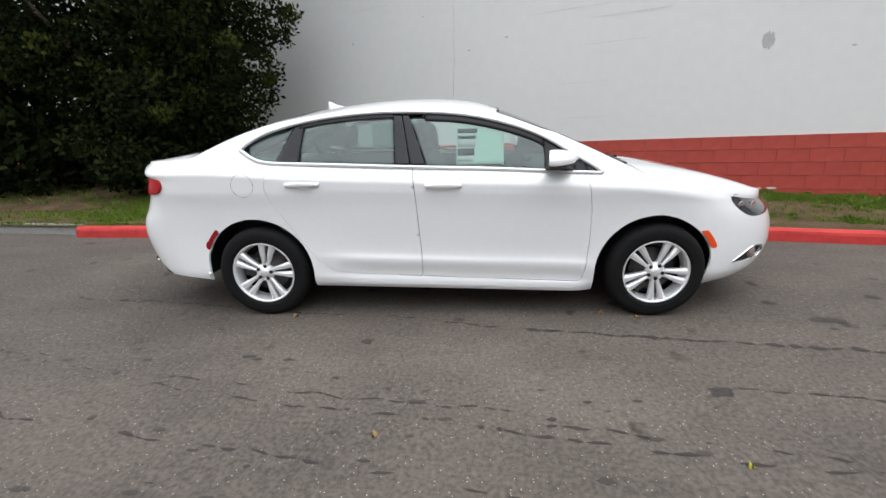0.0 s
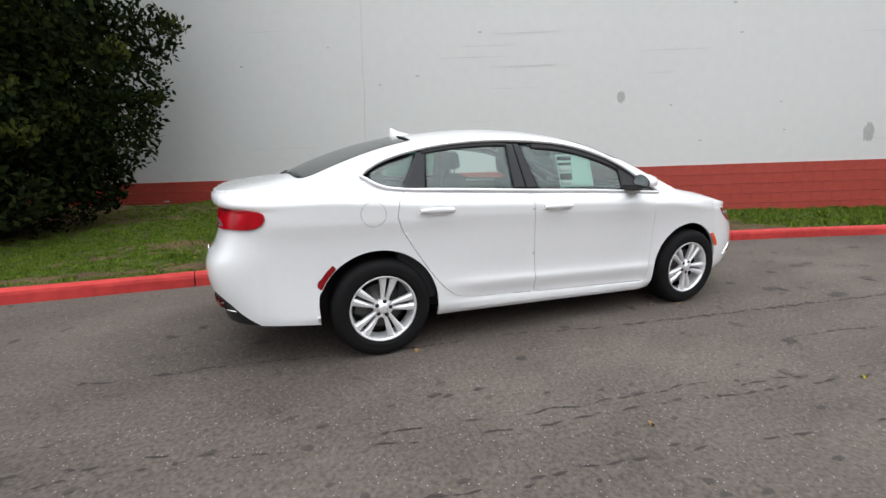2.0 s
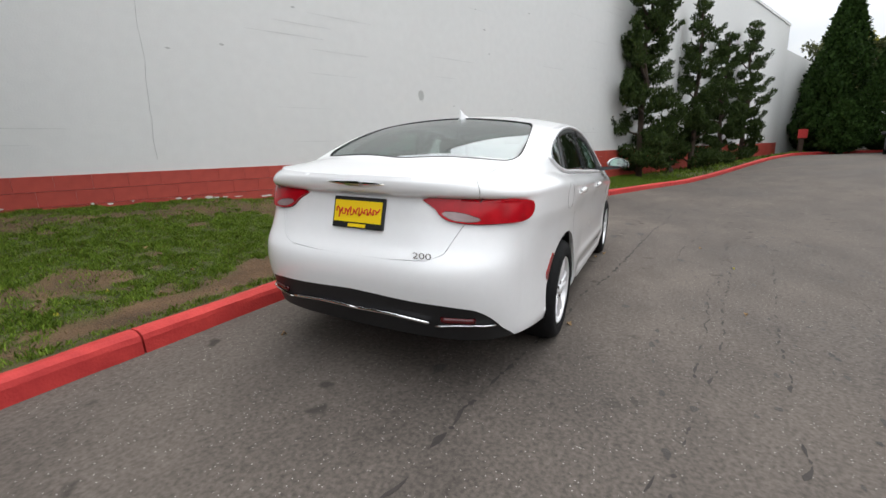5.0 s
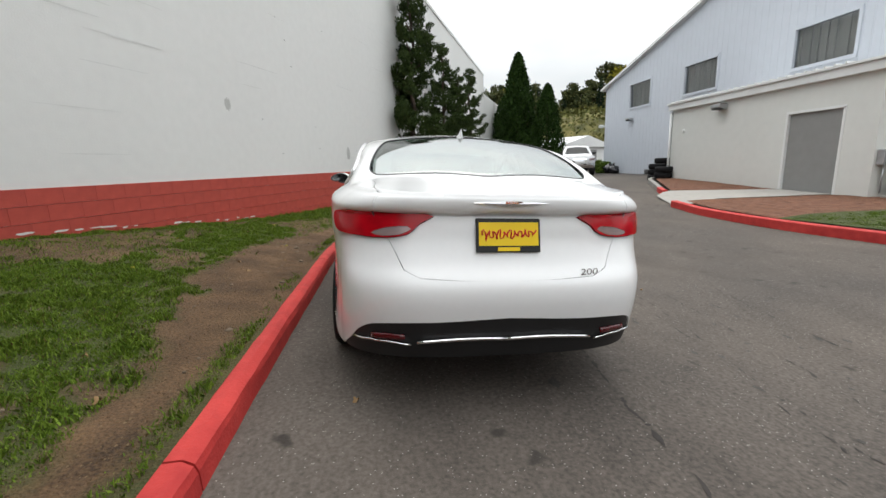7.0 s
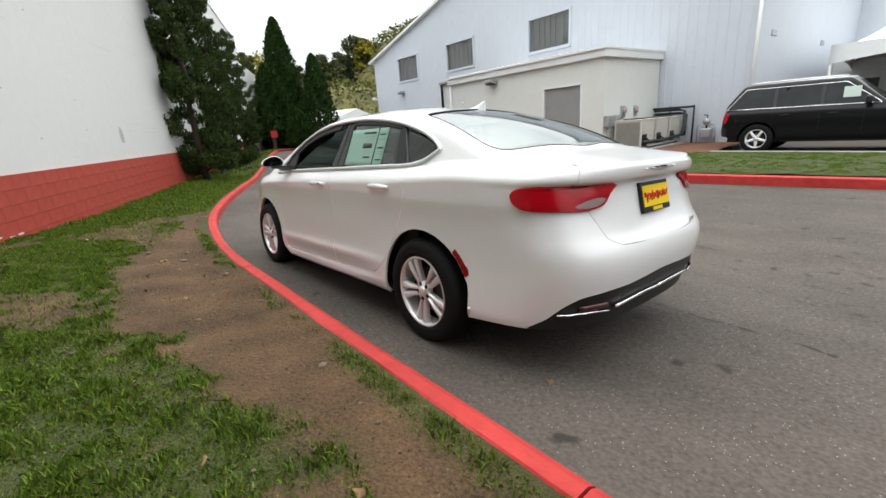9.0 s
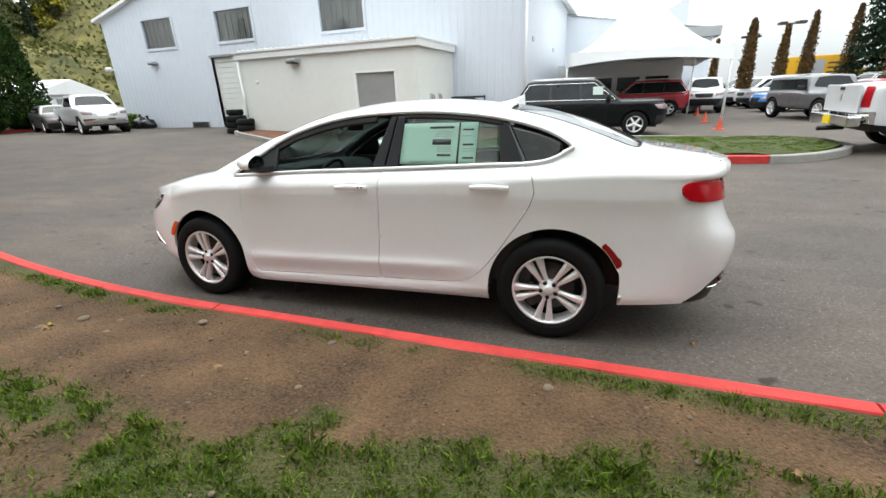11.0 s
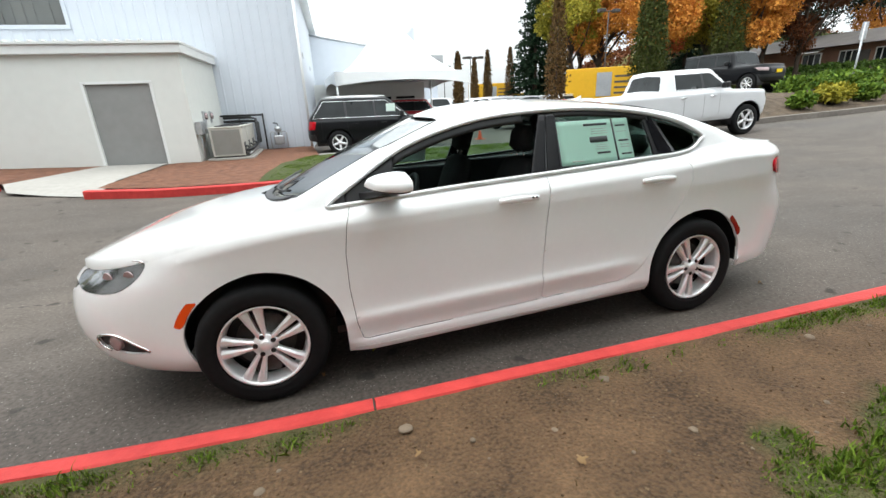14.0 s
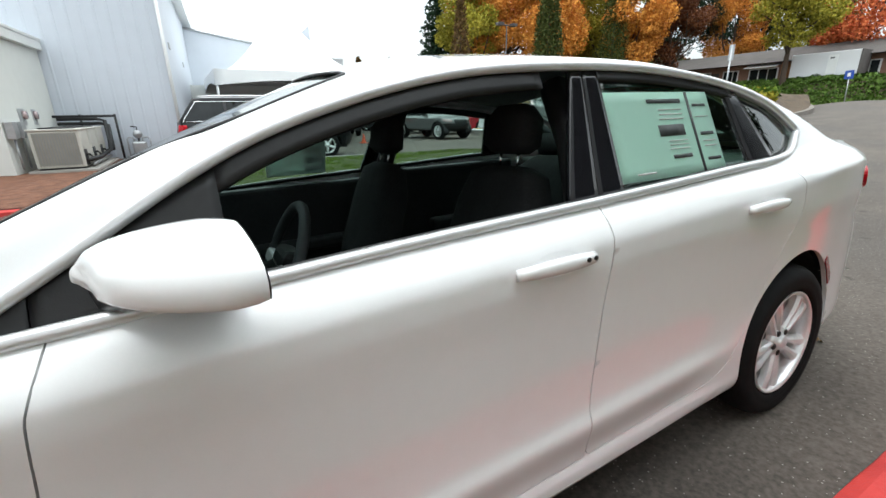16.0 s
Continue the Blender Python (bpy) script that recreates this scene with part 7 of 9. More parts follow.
part("rail", tube("rail", [(2.6, -13.98, 1.4), (4.0, -13.98, 1.4)], 0.035, "black", 8), pr)


gm = tagged(empty("gas_meter", pose(2.2, -13.95, 0.22)), "grey gas meter with bent pipes at the wall foot", "meter")
part("case", box("meter_case", -0.20, 0.16, -0.12, 0.12, 0.12, 0.46, "galvanised", 0.05), gm)
part("regulator", lathe("regulator", [(0, -0.05), (0.10, -0.05), (0.12, 0.0), (0.10, 0.05), (0, 0.05)], "galvanised", 20), gm, at=pose(-0.02, 0.02, 0.66))
for x0 in (-0.30, 0.26):
    part("pipe", tube("pipe", [(x0, 0.0, -0.1), (x0, 0.0, 0.52), (x0 * 0.8, 0.0, 0.58), (x0 * 0.4, 0.0, 0.56), (x0 * 0.35, 0.0, 0.44)], 0.022, "galvanised", 8), gm)
part("valve", tube("valve", [(-0.02, 0.0, 0.46), (-0.02, 0.0, 0.60)], 0.03, "black", 8), gm)
part("pipe", tube("pipe", [(-0.02, 0.02, 0.70), (-0.02, -0.05, 0.86), (0.12, -0.10, 0.88)], 0.02, "black", 8), gm)


# stacked tyres by the roller door
def loose_tyre(m, small=1.0):
    t = tagged(part("tyre", lathe("tyre", [(0.20, -0.10), (0.25, -0.115), (0.30, -0.11), (0.335, -0.07), (0.335, 0.07), (0.30, 0.11), (0.25, 0.115), (0.20, 0.10)], "tyre", 26, "z"), at=m @ Matrix.Diagonal((small, small, 1, 1))), "worn black tyre stacked by the roller door", "tyre", group="stacked tyres")
    return t


rt = random.Random(3)
for x, y, n in ((12.2, -11.75, 3), (12.55, -11.2, 3), (11.75, -10.95, 2), (12.95, -11.75, 4)):
    for k in range(n):
        loose_tyre(pose(x + rt.uniform(-0.03, 0.03), y + rt.uniform(-0.03, 0.03), float(ground_z(x, y)) + 0.115 + 0.232 * k + (0.13 if x < 12.1 else 0.0), 0, 0, rt.uniform(0, 90)))
for k in range(8):
    loose_tyre(pose(12.55 - 0.035 * k, -12.25, float(ground_z(12.9, -12.5)) + 0.115 + 0.232 * k), 0.82)


# white high-peak tent
def tent(m):
    t = tagged(empty("tent", m), "white high-peaked canopy tent with a scalloped edge", "tent")
    h, pk, s = 2.85, 5.9, 3.1
    vs, fs = [], []
    n, r = 48, 12
    for i in range(r + 1):
        k = i / r
        for j in range(n):
            a = 2 * math.pi * j / n
            c, s_ = math.cos(a), math.sin(a)
            q = s / max(abs(c), abs(s_))
            rad = q * (1 - k)
            z = h + (pk - h) * (k ** 1.75) + 0.05 * math.cos(4 * a) * (1 - k)
            vs.append((rad * c, rad * s_, z))
    for i in range(r):
        for j in range(n):
            a, b = i * n + j, i * n + (j + 1) % n
            fs.append((a, b, b + n, a + n))
    part("canopy", mesh_of("canopy", vs, fs, "tent", True), t)
    vv, ff = [], []
    for j in range(n * 2):
        a = 2 * math.pi * j / (n * 2)
        c, s_ = math.cos(a), math.sin(a)
        q = s / max(abs(c), abs(s_))
        u = abs(c * q) if abs(s_) > abs(c) else abs(s_ * q)
        drop = 0.30 + 0.22 * (u / s) ** 2
        vv += [(q * c, q * s_, h + 0.05), (q * c * 1.002, q * s_ * 1.002, h - drop)]
    for j in range(n * 2):
        a, b = 2 * j, 2 * ((j + 1) % (n * 2))
        ff.append((a, a + 1, b + 1, b))
    part("valance", mesh_of("valance", vv, ff, "tent", True), t)
    for sx in (-1, 1):
        for sy in (-1, 1):
            part("pole", tube("pole", [(sx * (s - 0.05), sy * (s - 0.05), 0), (sx * (s - 0.05), sy * (s - 0.05), h)], 0.045, "trim_white", 8), t)
    part("mast", tube("mast", [(0, 0, pk - 0.9), (0, 0, pk + 0.12)], 0.04, "trim_white", 8), t)
    return t


tent(pose(-3.2, -20.1, float(ground_z(-3.2, -20)), 0, 0, 2))


# orange cones
def cone(x, y):
    t = tagged(empty("traffic_cone", pose(x, y, float(ground_z(x, y)))), "orange traffic cone standing on the asphalt", "cone", group="traffic cones")
    part("base", box("base", -0.17, 0.17, -0.17, 0.17, 0, 0.03, "orange", 0.01), t)
    part("body", lathe("body", [(0.11, 0.03), (0.022, 0.39), (0.018, 0.41), (0, 0.41)], "orange", 20, "z"), t)


cone(-5.55, -13.8)
cone(-5.8, -17.3)
cone(-6.35, -21.8)


# lamp standards of the lot
def lamp_standard(x, y, h):
    z = float(ground_z(x, y))
    t = tagged(empty("lamp_standard", pose(x, y, z)), "tall dark lot lamp with twin box heads", "street lamp", group="lot lamps")
    part("pole", tube("pole", [(0, 0, 0), (0, 0, h)], [0.07, 0.045], "pole_paint", 10), t)
    part("base", lathe("base", [(0.25, 0), (0.25, 0.6), (0, 0.6)], "concrete", 16, "z"), t)
    part("arm", tube("arm", [(-0.55, 0, h - 0.05), (0.55, 0, h - 0.05)], 0.04, "pole_paint", 8), t)
    for sx in (-1, 1):
        part("head", box("head", sx * 0.62 - 0.26, sx * 0.62 + 0.26, -0.22, 0.22, h - 0.12, h + 0.10, "pole_paint", 0.03), t)


lamp_standard(-17.0, -45.8, 6.2)
lamp_standard(-21.2, -27.4, 7.5)
lamp_standard(-15.5, -40.5, 5.7)
lamp_standard(-16.6, -54.8, 6.0)


# yellow hire lorries and sheds far off
def yellow_van(x, y, yaw, l, h, z=None):
    t = tagged(empty("box_lorry", pose(x, y, float(ground_z(x, y)) if z is None else z, 0, 0, yaw)), "yellow box lorry parked at the back of the lot", "lorry", group="yellow lorries")
    part("box_body", box("box_body", -l / 2, l / 2, -1.2, 1.2, 1.0, h, "yellow", 0.05), t)
    part("cab", box("cab", l / 2 + 0.1, l / 2 + 1.9, -1.1, 1.1, 0.5, 2.3, "yellow", 0.15), t)
    part("windscreen", box("lorry_glass", l / 2 + 1.2, l / 2 + 1.93, -0.95, 0.95, 1.45, 2.1, "vehicle_glass", 0.05), t)
    for k in range(6):
        part("panel_rib", box("panel_rib", -l / 2 + 0.3 + k * (l - 0.6) / 5, -l / 2 + 0.36 + k * (l - 0.6) / 5, -1.22, 1.22, 1.05, h - 0.05, "yellow"), t)
    for sy in (-1, 1):
        part("marking", box("marking", -l * 0.05, l * 0.16, min(sy * 1.222, sy * 1.232), max(sy * 1.222, sy * 1.232), h * 0.42, h * 0.90, "galvanised", 0.002), t, "pale blue-grey emblem")
        for q in range(4):
            part("lettering_bar", box("lettering_bar", l * 0.2, l * (0.44 - 0.03 * (q % 2)), min(sy * 1.222, sy * 1.230), max(sy * 1.222, sy * 1.230), h * (0.46 + 0.11 * q), h * (0.50 + 0.11 * q), "roof_dark"), t)
    for xx in (-l / 2 + 0.9, l / 2 + 0.9):
        for sy in (-1, 1):
            part("wheel", lathe("lorry_wheel", [(0, -0.12), (0.25, -0.12), (0.45, -0.12), (0.48, -0.08), (0.48, 0.08), (0.45, 0.12), (0.25, 0.12), (0, 0.12)], "tyre", 22), t, at=pose(xx, sy * 1.0, 0.48))


yellow_van(-21.6, -28.3, 142, 5.2, 3.6)
yellow_van(-20.4, -48.0, 150, 5.2, 3.5)

# fallen leaves and stones on the verge and asphalt
rs = random.Random(21)


def stone(x, y, r, sq=0.6):
    bm = bmesh.new()
    bmesh.ops.create_icosphere(bm, subdivisions=2, radius=r)
    o = rs.uniform(0, 50)
    for v in bm.verts:
        v.co *= 1 + 0.35 * noise.noise(v.co / r * 0.9 + Vector((o, 0, 0)))
        v.co.z *= sq
    me = bm_mesh("stone", bm, "stone", True)
    z = float(verge_z(x, y))
    return tagged(part("stone", me, at=pose(x, y, z + r * 0.2, 0, 0, rs.uniform(0, 180))), "small weathered stone lying on bare soil", "stone", group="stones on the verge")


for x, y, r in ((-0.207, 1.52, 0.035), (-1.45, 1.60, 0.035), (0.78, 1.52, 0.04), (1.35, 1.66, 0.03), (1.62, 1.72, 0.05), (1.25, 1.82, 0.04), (1.50, 1.95, 0.035), (1.75, 1.90, 0.045), (2.3, 1.95, 0.04), (0.2, 1.75, 0.02), (-0.3, 1.95, 0.025), (2.05, 1.62, 0.03)):
    stone(x, y, r * 0.72, 0.5)
for k in range(46):
    x, y = rs.uniform(-2.5, 3.6), rs.uniform(1.55, 2.7)
    stone(x, y, rs.uniform(0.005, 0.013))


def fallen_leaf(x, y, s, verge=True):
    z = float(verge_z(x, y)) + 0.02 if verge else float(ground_z(x, y)) + 0.012
    n = 20
    vs = [(0, 0, 0.006)]
    for k in range(n):
        a = 2 * math.pi * k / n
        r = s * (0.62 + 0.30 * math.cos(a) + 0.20 * math.cos(5 * a)) * rs.uniform(0.85, 1.15)
        vs.append((r * math.cos(a), r * math.sin(a), 0.012 * math.sin(a * 2 + x)))
    fs = [(0, 1 + k, 1 + (k + 1) % n) for k in range(n)]
    me = mesh_of("fallen_leaf", vs, fs, "leaf_yellow" if rs.random() < 0.25 else "leaf_brown", True)
    tagged(part("fallen_leaf", me, at=pose(x, y, z, rs.uniform(-12, 12), rs.uniform(-12, 12), rs.uniform(0, 360))), "dry yellow-brown fallen leaf on the ground", "leaf", group="fallen leaves")


fallen_leaf(1.98, 1.10, 0.055, False)
fallen_leaf(0.2, 1.95, 0.032)
for k in range(26):
    fallen_leaf(rs.uniform(-4, 5), rs.uniform(1.6, 3.4), rs.uniform(0.015, 0.034))
for k in range(10):
    fallen_leaf(rs.uniform(-3, 3), rs.uniform(-2.5, 1.1), rs.uniform(0.015, 0.03), False)


# ---- worn seams and pot marks in the asphalt ----
MAT["tar"] = material("dark_crack_filling", (0.030, 0.025, 0.022), rough=0.8, noise_scale=25, vary=0.3)
MAT["damp"] = material("dark_worn_patch", (0.036, 0.031, 0.027), rough=0.7, noise_scale=35, vary=0.35, bump=0.6, bump_scale=150, fine=0.006)


def seam(x0, y0, x1, y1, seed, wide=0.018, density=0.6):
    """A broken crack: short ragged flakes along a wandering line, in one mesh."""
    r = random.Random(seed)
    length = math.hypot(x1 - x0, y1 - y0)
    tx, ty = (x1 - x0) / length, (y1 - y0) / length
    vs, fs = [], []
    d = 0.0
    while d < length:
        l = r.uniform(0.02, 0.15)
        if r.random() < density:
            n = max(3, int(l / 0.03))
            base = len(vs)
            for i in range(n + 1):
                t = i / n
                dd = d + l * t
                off = 0.10 * noise.noise((dd * 0.7, seed * 3.1, 0)) + 0.03 * noise.noise((dd * 6, seed, 4))
                w = wide * (0.25 + abs(noise.noise((dd * 9, seed, 9)))) * math.sin(math.pi * min(1, max(0, t))) ** 0.5 + 0.0015
                cx, cy = x0 + tx * dd - ty * off, y0 + ty * dd + tx * off
                for sg in (-1, 1):
                    x, y = cx - ty * w * sg * r.uniform(0.6, 1.3), cy + tx * w * sg * r.uniform(0.6, 1.3)
                    vs.append((x, y, float(ground_z(x, y)) + 0.0022))
            for i in range(n):
                a = base + 2 * i
                fs.append((a, a + 2, a + 3, a + 1))
        d += l * r.uniform(0.9, 1.5)
    me = mesh_of("asphalt_crack", vs, fs, "tar")
    for p in me.polygons:
        if p.normal.z < 0:
            p.flip()
    tagged(part("asphalt_crack", me), "broken dark crack running along the asphalt lane", "crack", group="asphalt cracks", kind="stuff")


def pot_mark(x, y, r, seed, st=1.6):
    q = random.Random(seed)
    n = 18
    vs = [(x, y, float(ground_z(x, y)) + 0.002)]
    for k in range(n):
        a = 2 * math.pi * k / n
        rr = r * (0.55 + 0.7 * abs(noise.noise((math.cos(a) * 1.4 + seed, math.sin(a) * 1.4, seed * 0.7))) + 0.15 * q.random())
        px_, py_ = x + st * rr * math.cos(a), y + rr * math.sin(a)
        vs.append((px_, py_, float(ground_z(px_, py_)) + 0.002))
    me = mesh_of("worn_patch", vs, [(0, 1 + k, 1 + (k + 1) % n) for k in range(n)], "damp")
    tagged(part("worn_patch", me), "dark worn patch in the asphalt", "patch", group="worn patches")


for k, (xa, ya, xb, yb, wd, dn) in enumerate(((-3.2, -0.60, -0.2, -0.94, 0.022, 0.75), (-0.2, -0.95, 5.4, -1.80, 0.036, 0.85), (-1.6, -1.70, 0.3, -1.95, 0.013, 0.8), (-3.0, -1.52, 3.6, -2.55, 0.016, 0.5), (-3.4, -1.85, 2.8, -2.80, 0.018, 0.5),
                                            (0.3, -2.02, 4.6, -2.62, 0.016, 0.55), (-4.2, -2.30, 2.0, -3.25, 0.016, 0.4), (1.4, -1.75, 7.5, -2.9, 0.018, 0.45), (-5.2, -1.0, -2.6, -1.45, 0.016, 0.5), (3.4, -0.30, 4.4, -0.75, 0.030, 0.6))):
    seam(xa, ya, xb, yb, k + 1, wd, dn)
pot_mark(1.37, -1.77, 0.050, 1)
pot_mark(-0.56, -1.28, 0.038, 2, 1.2)
pot_mark(3.7, -0.50, 0.07, 5, 1.8)
pot_mark(3.95, -0.48, 0.05, 6, 2.2)
pot_mark(-2.15, -0.38, 0.05, 7, 1.5)
pot_mark(2.9, -1.30, 0.07, 3, 2.2)
pot_mark(2.5, -0.95, 0.06, 4, 2.4)
rk = random.Random(77)
for k in range(190):
    x = rk.uniform(-5.0, 4.5)
    pot_mark(x, rk.choice((-1.55, -1.8, -2.0, -2.2, -2.45, -2.7, -2.95)) - 0.16 * x - 0.2 + rk.uniform(-0.09, 0.09), rk.uniform(0.007, 0.024), 200 + k, rk.uniform(1.2, 3.0))
for k in range(14):
    pot_mark(rk.uniform(2.6, 7), rk.uniform(-3.5, 0.2), rk.uniform(0.03, 0.07), 80 + k, rk.uniform(1.4, 2.8))


# ---- other vehicles of the lot ----
def make_vehicle(name, label, m, paint, rear, front, width, roof, belt, hood, nose, cowl, header, glass_top, glass_foot, axles, radius,
                 side_slope=2.6, sill=0.30, boot=None, bed=None, win_rear=None, trim="black", lamps=True, spokes="five", group="", tail_z=None, rails=False, chrome=False, category="car", win_low=0.05, win_top=0.17):
    t = tagged(empty(name, m), label, category, group=group)
    W = width / 2
    boot_z = belt if boot is None else boot
    edge = curve((rear, boot_z - 0.02), (glass_foot, boot_z if bed is None else belt), (cowl - 0.9, belt), (cowl, hood - 0.05), (front - 0.35, nose + 0.05), (front, nose))
    wide = curve((rear, W * 0.97), (0, W), (front - 0.6, W * 0.98), (front, W * 0.95))
    low = curve((sill - 0.02, 0.07), (sill + 0.08, 0.02), (0.6, 0.015), (0.85, 0.0), (2.0, 0.0))
    tuck = curve((rear, 0.05), (0, 0.06), (cowl, 0.05), (front, 0.03))
    rr_ = curve((sill, rear + 0.05), (sill + 0.25, rear), (belt - 0.25, rear + 0.01), (belt, rear + 0.06), (roof, rear + 0.2))
    ff_ = curve((sill, front - 0.08), (sill + 0.2, front), (nose - 0.12, front - 0.02), (nose + 0.02, front - 0.12), (roof, front - 0.2))

    def top(x, y):
        x, y = np.asarray(x, float), np.abs(np.asarray(y, float))
        e = edge(x)
        yo = wide(x) - tuck(x)
        r = np.clip(y / yo, 0, 1)
        crown = np.where(x > 0, 0.06, 0.03)
        body = e + crown * (1 - r ** 3.0)
        if bed is not None:
            inb = step(rear + 0.04, rear + 0.10, x) * step(bed - 0.02, bed - 0.10, x) * step(yo - 0.05, yo - 0.11, y)
            body = e + 0.005 - inb * 0.45
        side = e + (yo - y) * side_slope
        rf = roof - 0.07 * y * y - 0.018 * (x - (header + glass_top) / 2) ** 2
        k = (roof - 0.03 - hood) / (header - cowl)
        screen = hood + k * (x - cowl) - 0.08 * y * y
        foot = belt if bed is not None else boot_z
        kb = (roof - 0.04 - foot) / (glass_top - glass_foot)
        back = foot + kb * (x - glass_foot) - 0.06 * y * y
        g = smin(smin(rf, side, 0.07), smin(screen, back, 0.05), 0.05)
        return smax(body, g, 0.012)
    S = Shell(rr_, ff_, rear + 0.45, front - 0.75, curve((0, 3.6), (3, 3.6)), curve((0, 2.9), (3, 2.9)), wide, low, edge, tuck, curve((rear, sill + 0.12), (rear + 0.6, sill + 0.04), (0, sill), (front - 0.6, sill), (front, sill + 0.02)), top, du=0.055, rows=20, tops=22, ends=20)
    for ax in axles:
        S.cut("arch", arch(ax, radius * (1.16 if bed is None else 1.24), radius), "flank")
    wr = glass_foot + 0.10 if win_rear is None else win_rear
    zt = roof - win_top
    fx = lambda z: cowl + (z - hood) / ((roof - 0.03 - hood) / (header - cowl))
    bx_ = lambda z: glass_foot + (z - (belt if bed is not None else boot_z)) / ((roof - 0.04 - (belt if bed is not None else boot_z)) / (glass_top - glass_foot))
    zl = belt + win_low
    dlo = [(fx(zl) - 0.16, zl), (fx(zt) - 0.22, zt), (max(bx_(zt) + 0.14, wr), zt + 0.005), (max(bx_(zl) + 0.12, wr), zl + 0.01)]
    S.cut("window", dlo, "window")
    mid = (dlo[0][0] + dlo[3][0]) / 2 + 0.06
    cuts_ = [mid] if bed is not None or dlo[0][0] - dlo[3][0] < 2.4 else [mid + 0.42, mid - 0.52]
    for c in cuts_:
        S.cut("pillar", [(c - 0.045, zl - 0.01), (c + 0.045, zl - 0.01), (c + 0.02, zt + 0.02), (c - 0.07, zt + 0.02)], "window")
    yw = W - 0.16
    S.cut("windscreen", [(fx(hood + 0.06), -0.1), (fx(hood + 0.06) - 0.05, yw - 0.05), (fx(roof - 0.10), yw - 0.24), (fx(roof - 0.08), -0.1)], "top")
    zb = belt if bed is not None else boot_z
    S.cut("rear_screen", [(bx_(zb + 0.08), -0.1), (bx_(zb + 0.08), yw - 0.10), (bx_(roof - 0.14), yw - 0.22), (bx_(roof - 0.12), -0.1)], "top")
    tz = tail_z or (belt - 0.32, belt - 0.03)
    if lamps:
        S.cut("tail_lamp", [(rear - 0.12, tz[0]), (rear - 0.12, tz[1]), (rear + 0.28, tz[1] - 0.02), (rear + 0.22, tz[0] + 0.03)] if bed is None else [(rear - 0.05, tz[0]), (rear - 0.05, tz[1]), (rear + 0.13, tz[1]), (rear + 0.13, tz[0])], "flank")
        S.cut("head_lamp", [(front - 0.42, nose - 0.04), (front + 0.10, nose - 0.06), (front + 0.12, nose - 0.20), (front - 0.30, nose - 0.18)], "flank")
        ue = float(S.u[-1])
        S.cut("grille", [(ue + 1, nose - 0.07), (ue - 0.42, nose - 0.07), (ue - 0.38, nose - 0.27), (ue + 1, nose - 0.30)], "flank")
        S.cut("bumper", [(ue + 1, sill + 0.30), (ue - 1.0, sill + 0.28), (ue - 1.0, sill - 0.2), (ue + 1, sill - 0.2)], "flank", ("arch",))
        u0_ = float(S.u[0])
        S.cut("rear_bumper", [(u0_ - 1, sill + 0.34), (u0_ + 1.0, sill + 0.32), (u0_ + 1.0, sill - 0.2), (u0_ - 1, sill - 0.2)], "flank", ("arch",))
    have = set(S.owner)
    part("body_shell", S.mesh("body", paint, "both", 0, 0.03), t)
    for who, mat, both in (("window", "vehicle_glass", 0), ("pillar", "gloss_black", 0), ("windscreen", "vehicle_glass", 1), ("rear_screen", "vehicle_glass", 1), ("tail_lamp", "red_lens", 0), ("head_lamp", "clear_lens", 0), ("grille", "black" if not chrome else "chrome", 1), ("bumper", "chrome" if chrome else trim, 1), ("rear_bumper", "chrome" if chrome else trim, 1)):
        if who in have:
            for sd in (("both",) if both else ("left", "right")):
                part(who, S.mesh(who, mat, sd, 0.003, 0.02), t)
    for ax in axles:
        for sd in (1, -1):
            road_wheel(t, ax, sd * (W - 0.02), radius, sd, radius, 0.25, radius * 0.64, spokes, "alloy", 0.4 * ax)
            aa = np.linspace(-0.2, math.pi + 0.2, 18)
            vs = [(ax + radius * 1.17 * math.cos(a), sd * y, radius + radius * 1.17 * math.sin(a)) for a in aa for y in (W - 0.03, W - 0.38)]
            fs = [(2 * i, 2 * i + 1, 2 * i + 3, 2 * i + 2) for i in range(17)] + [tuple(2 * i + 1 for i in range(18))]
            part("arch_liner", mesh_of("arch_liner", vs, fs, "black"), t)
    part("underbody", box("underbody", rear + 0.25, front - 0.3, -W * 0.8, W * 0.8, sill - 0.06, sill + 0.12, "black"), t)
    for sd in (1, -1):
        mz = belt + 0.10
        bm = bmesh.new()
        y0, y1 = W - 0.04, W + 0.17
        box_bm(bm, fx(mz) - 0.34, fx(mz) - 0.22, min(sd * y0, sd * y1), max(sd * y0, sd * y1), mz - 0.07, mz + 0.09, 0.03)
        part("door_mirror", bm_mesh("door_mirror", bm, trim if trim != "black" else "black"), t)
        for c in cuts_[:1] + [cuts_[0] - 0.95 if len(cuts_) == 1 else cuts_[1]]:
            x = c + 0.16
            pts = [(x + 0.09 * k, sd * (float(S.flank(x, belt - 0.16)) + (0.03 if k in (0, 1) else 0.03)), belt - 0.15) for k in (0, 1, 2)]
            part("door_handle", tube("door_handle", pts, 0.016, "chrome" if chrome else paint, 6), t)
        for c in cuts_ + [fx(zl) - 0.42, dlo[3][0] + 0.25]:
            pts = [S.on_flank(c, z) for z in np.linspace(sill + 0.12, belt - 0.02, 10)]
            part("door_seam", tube("door_seam", [(p.x, sd * (p.y - 0.0015), p.z) for p in pts], 0.004, "black", 4), t)
        if rails:
            pts = [(x, sd * (W - 0.30), float(top(np.array([x]), np.array([W - 0.30]))[0]) + 0.05) for x in np.linspace(glass_top + 0.15, header - 0.1, 10)]
            part("roof_rail", tube("roof_rail", pts, 0.018, "alloy", 6), t)
        ring = []
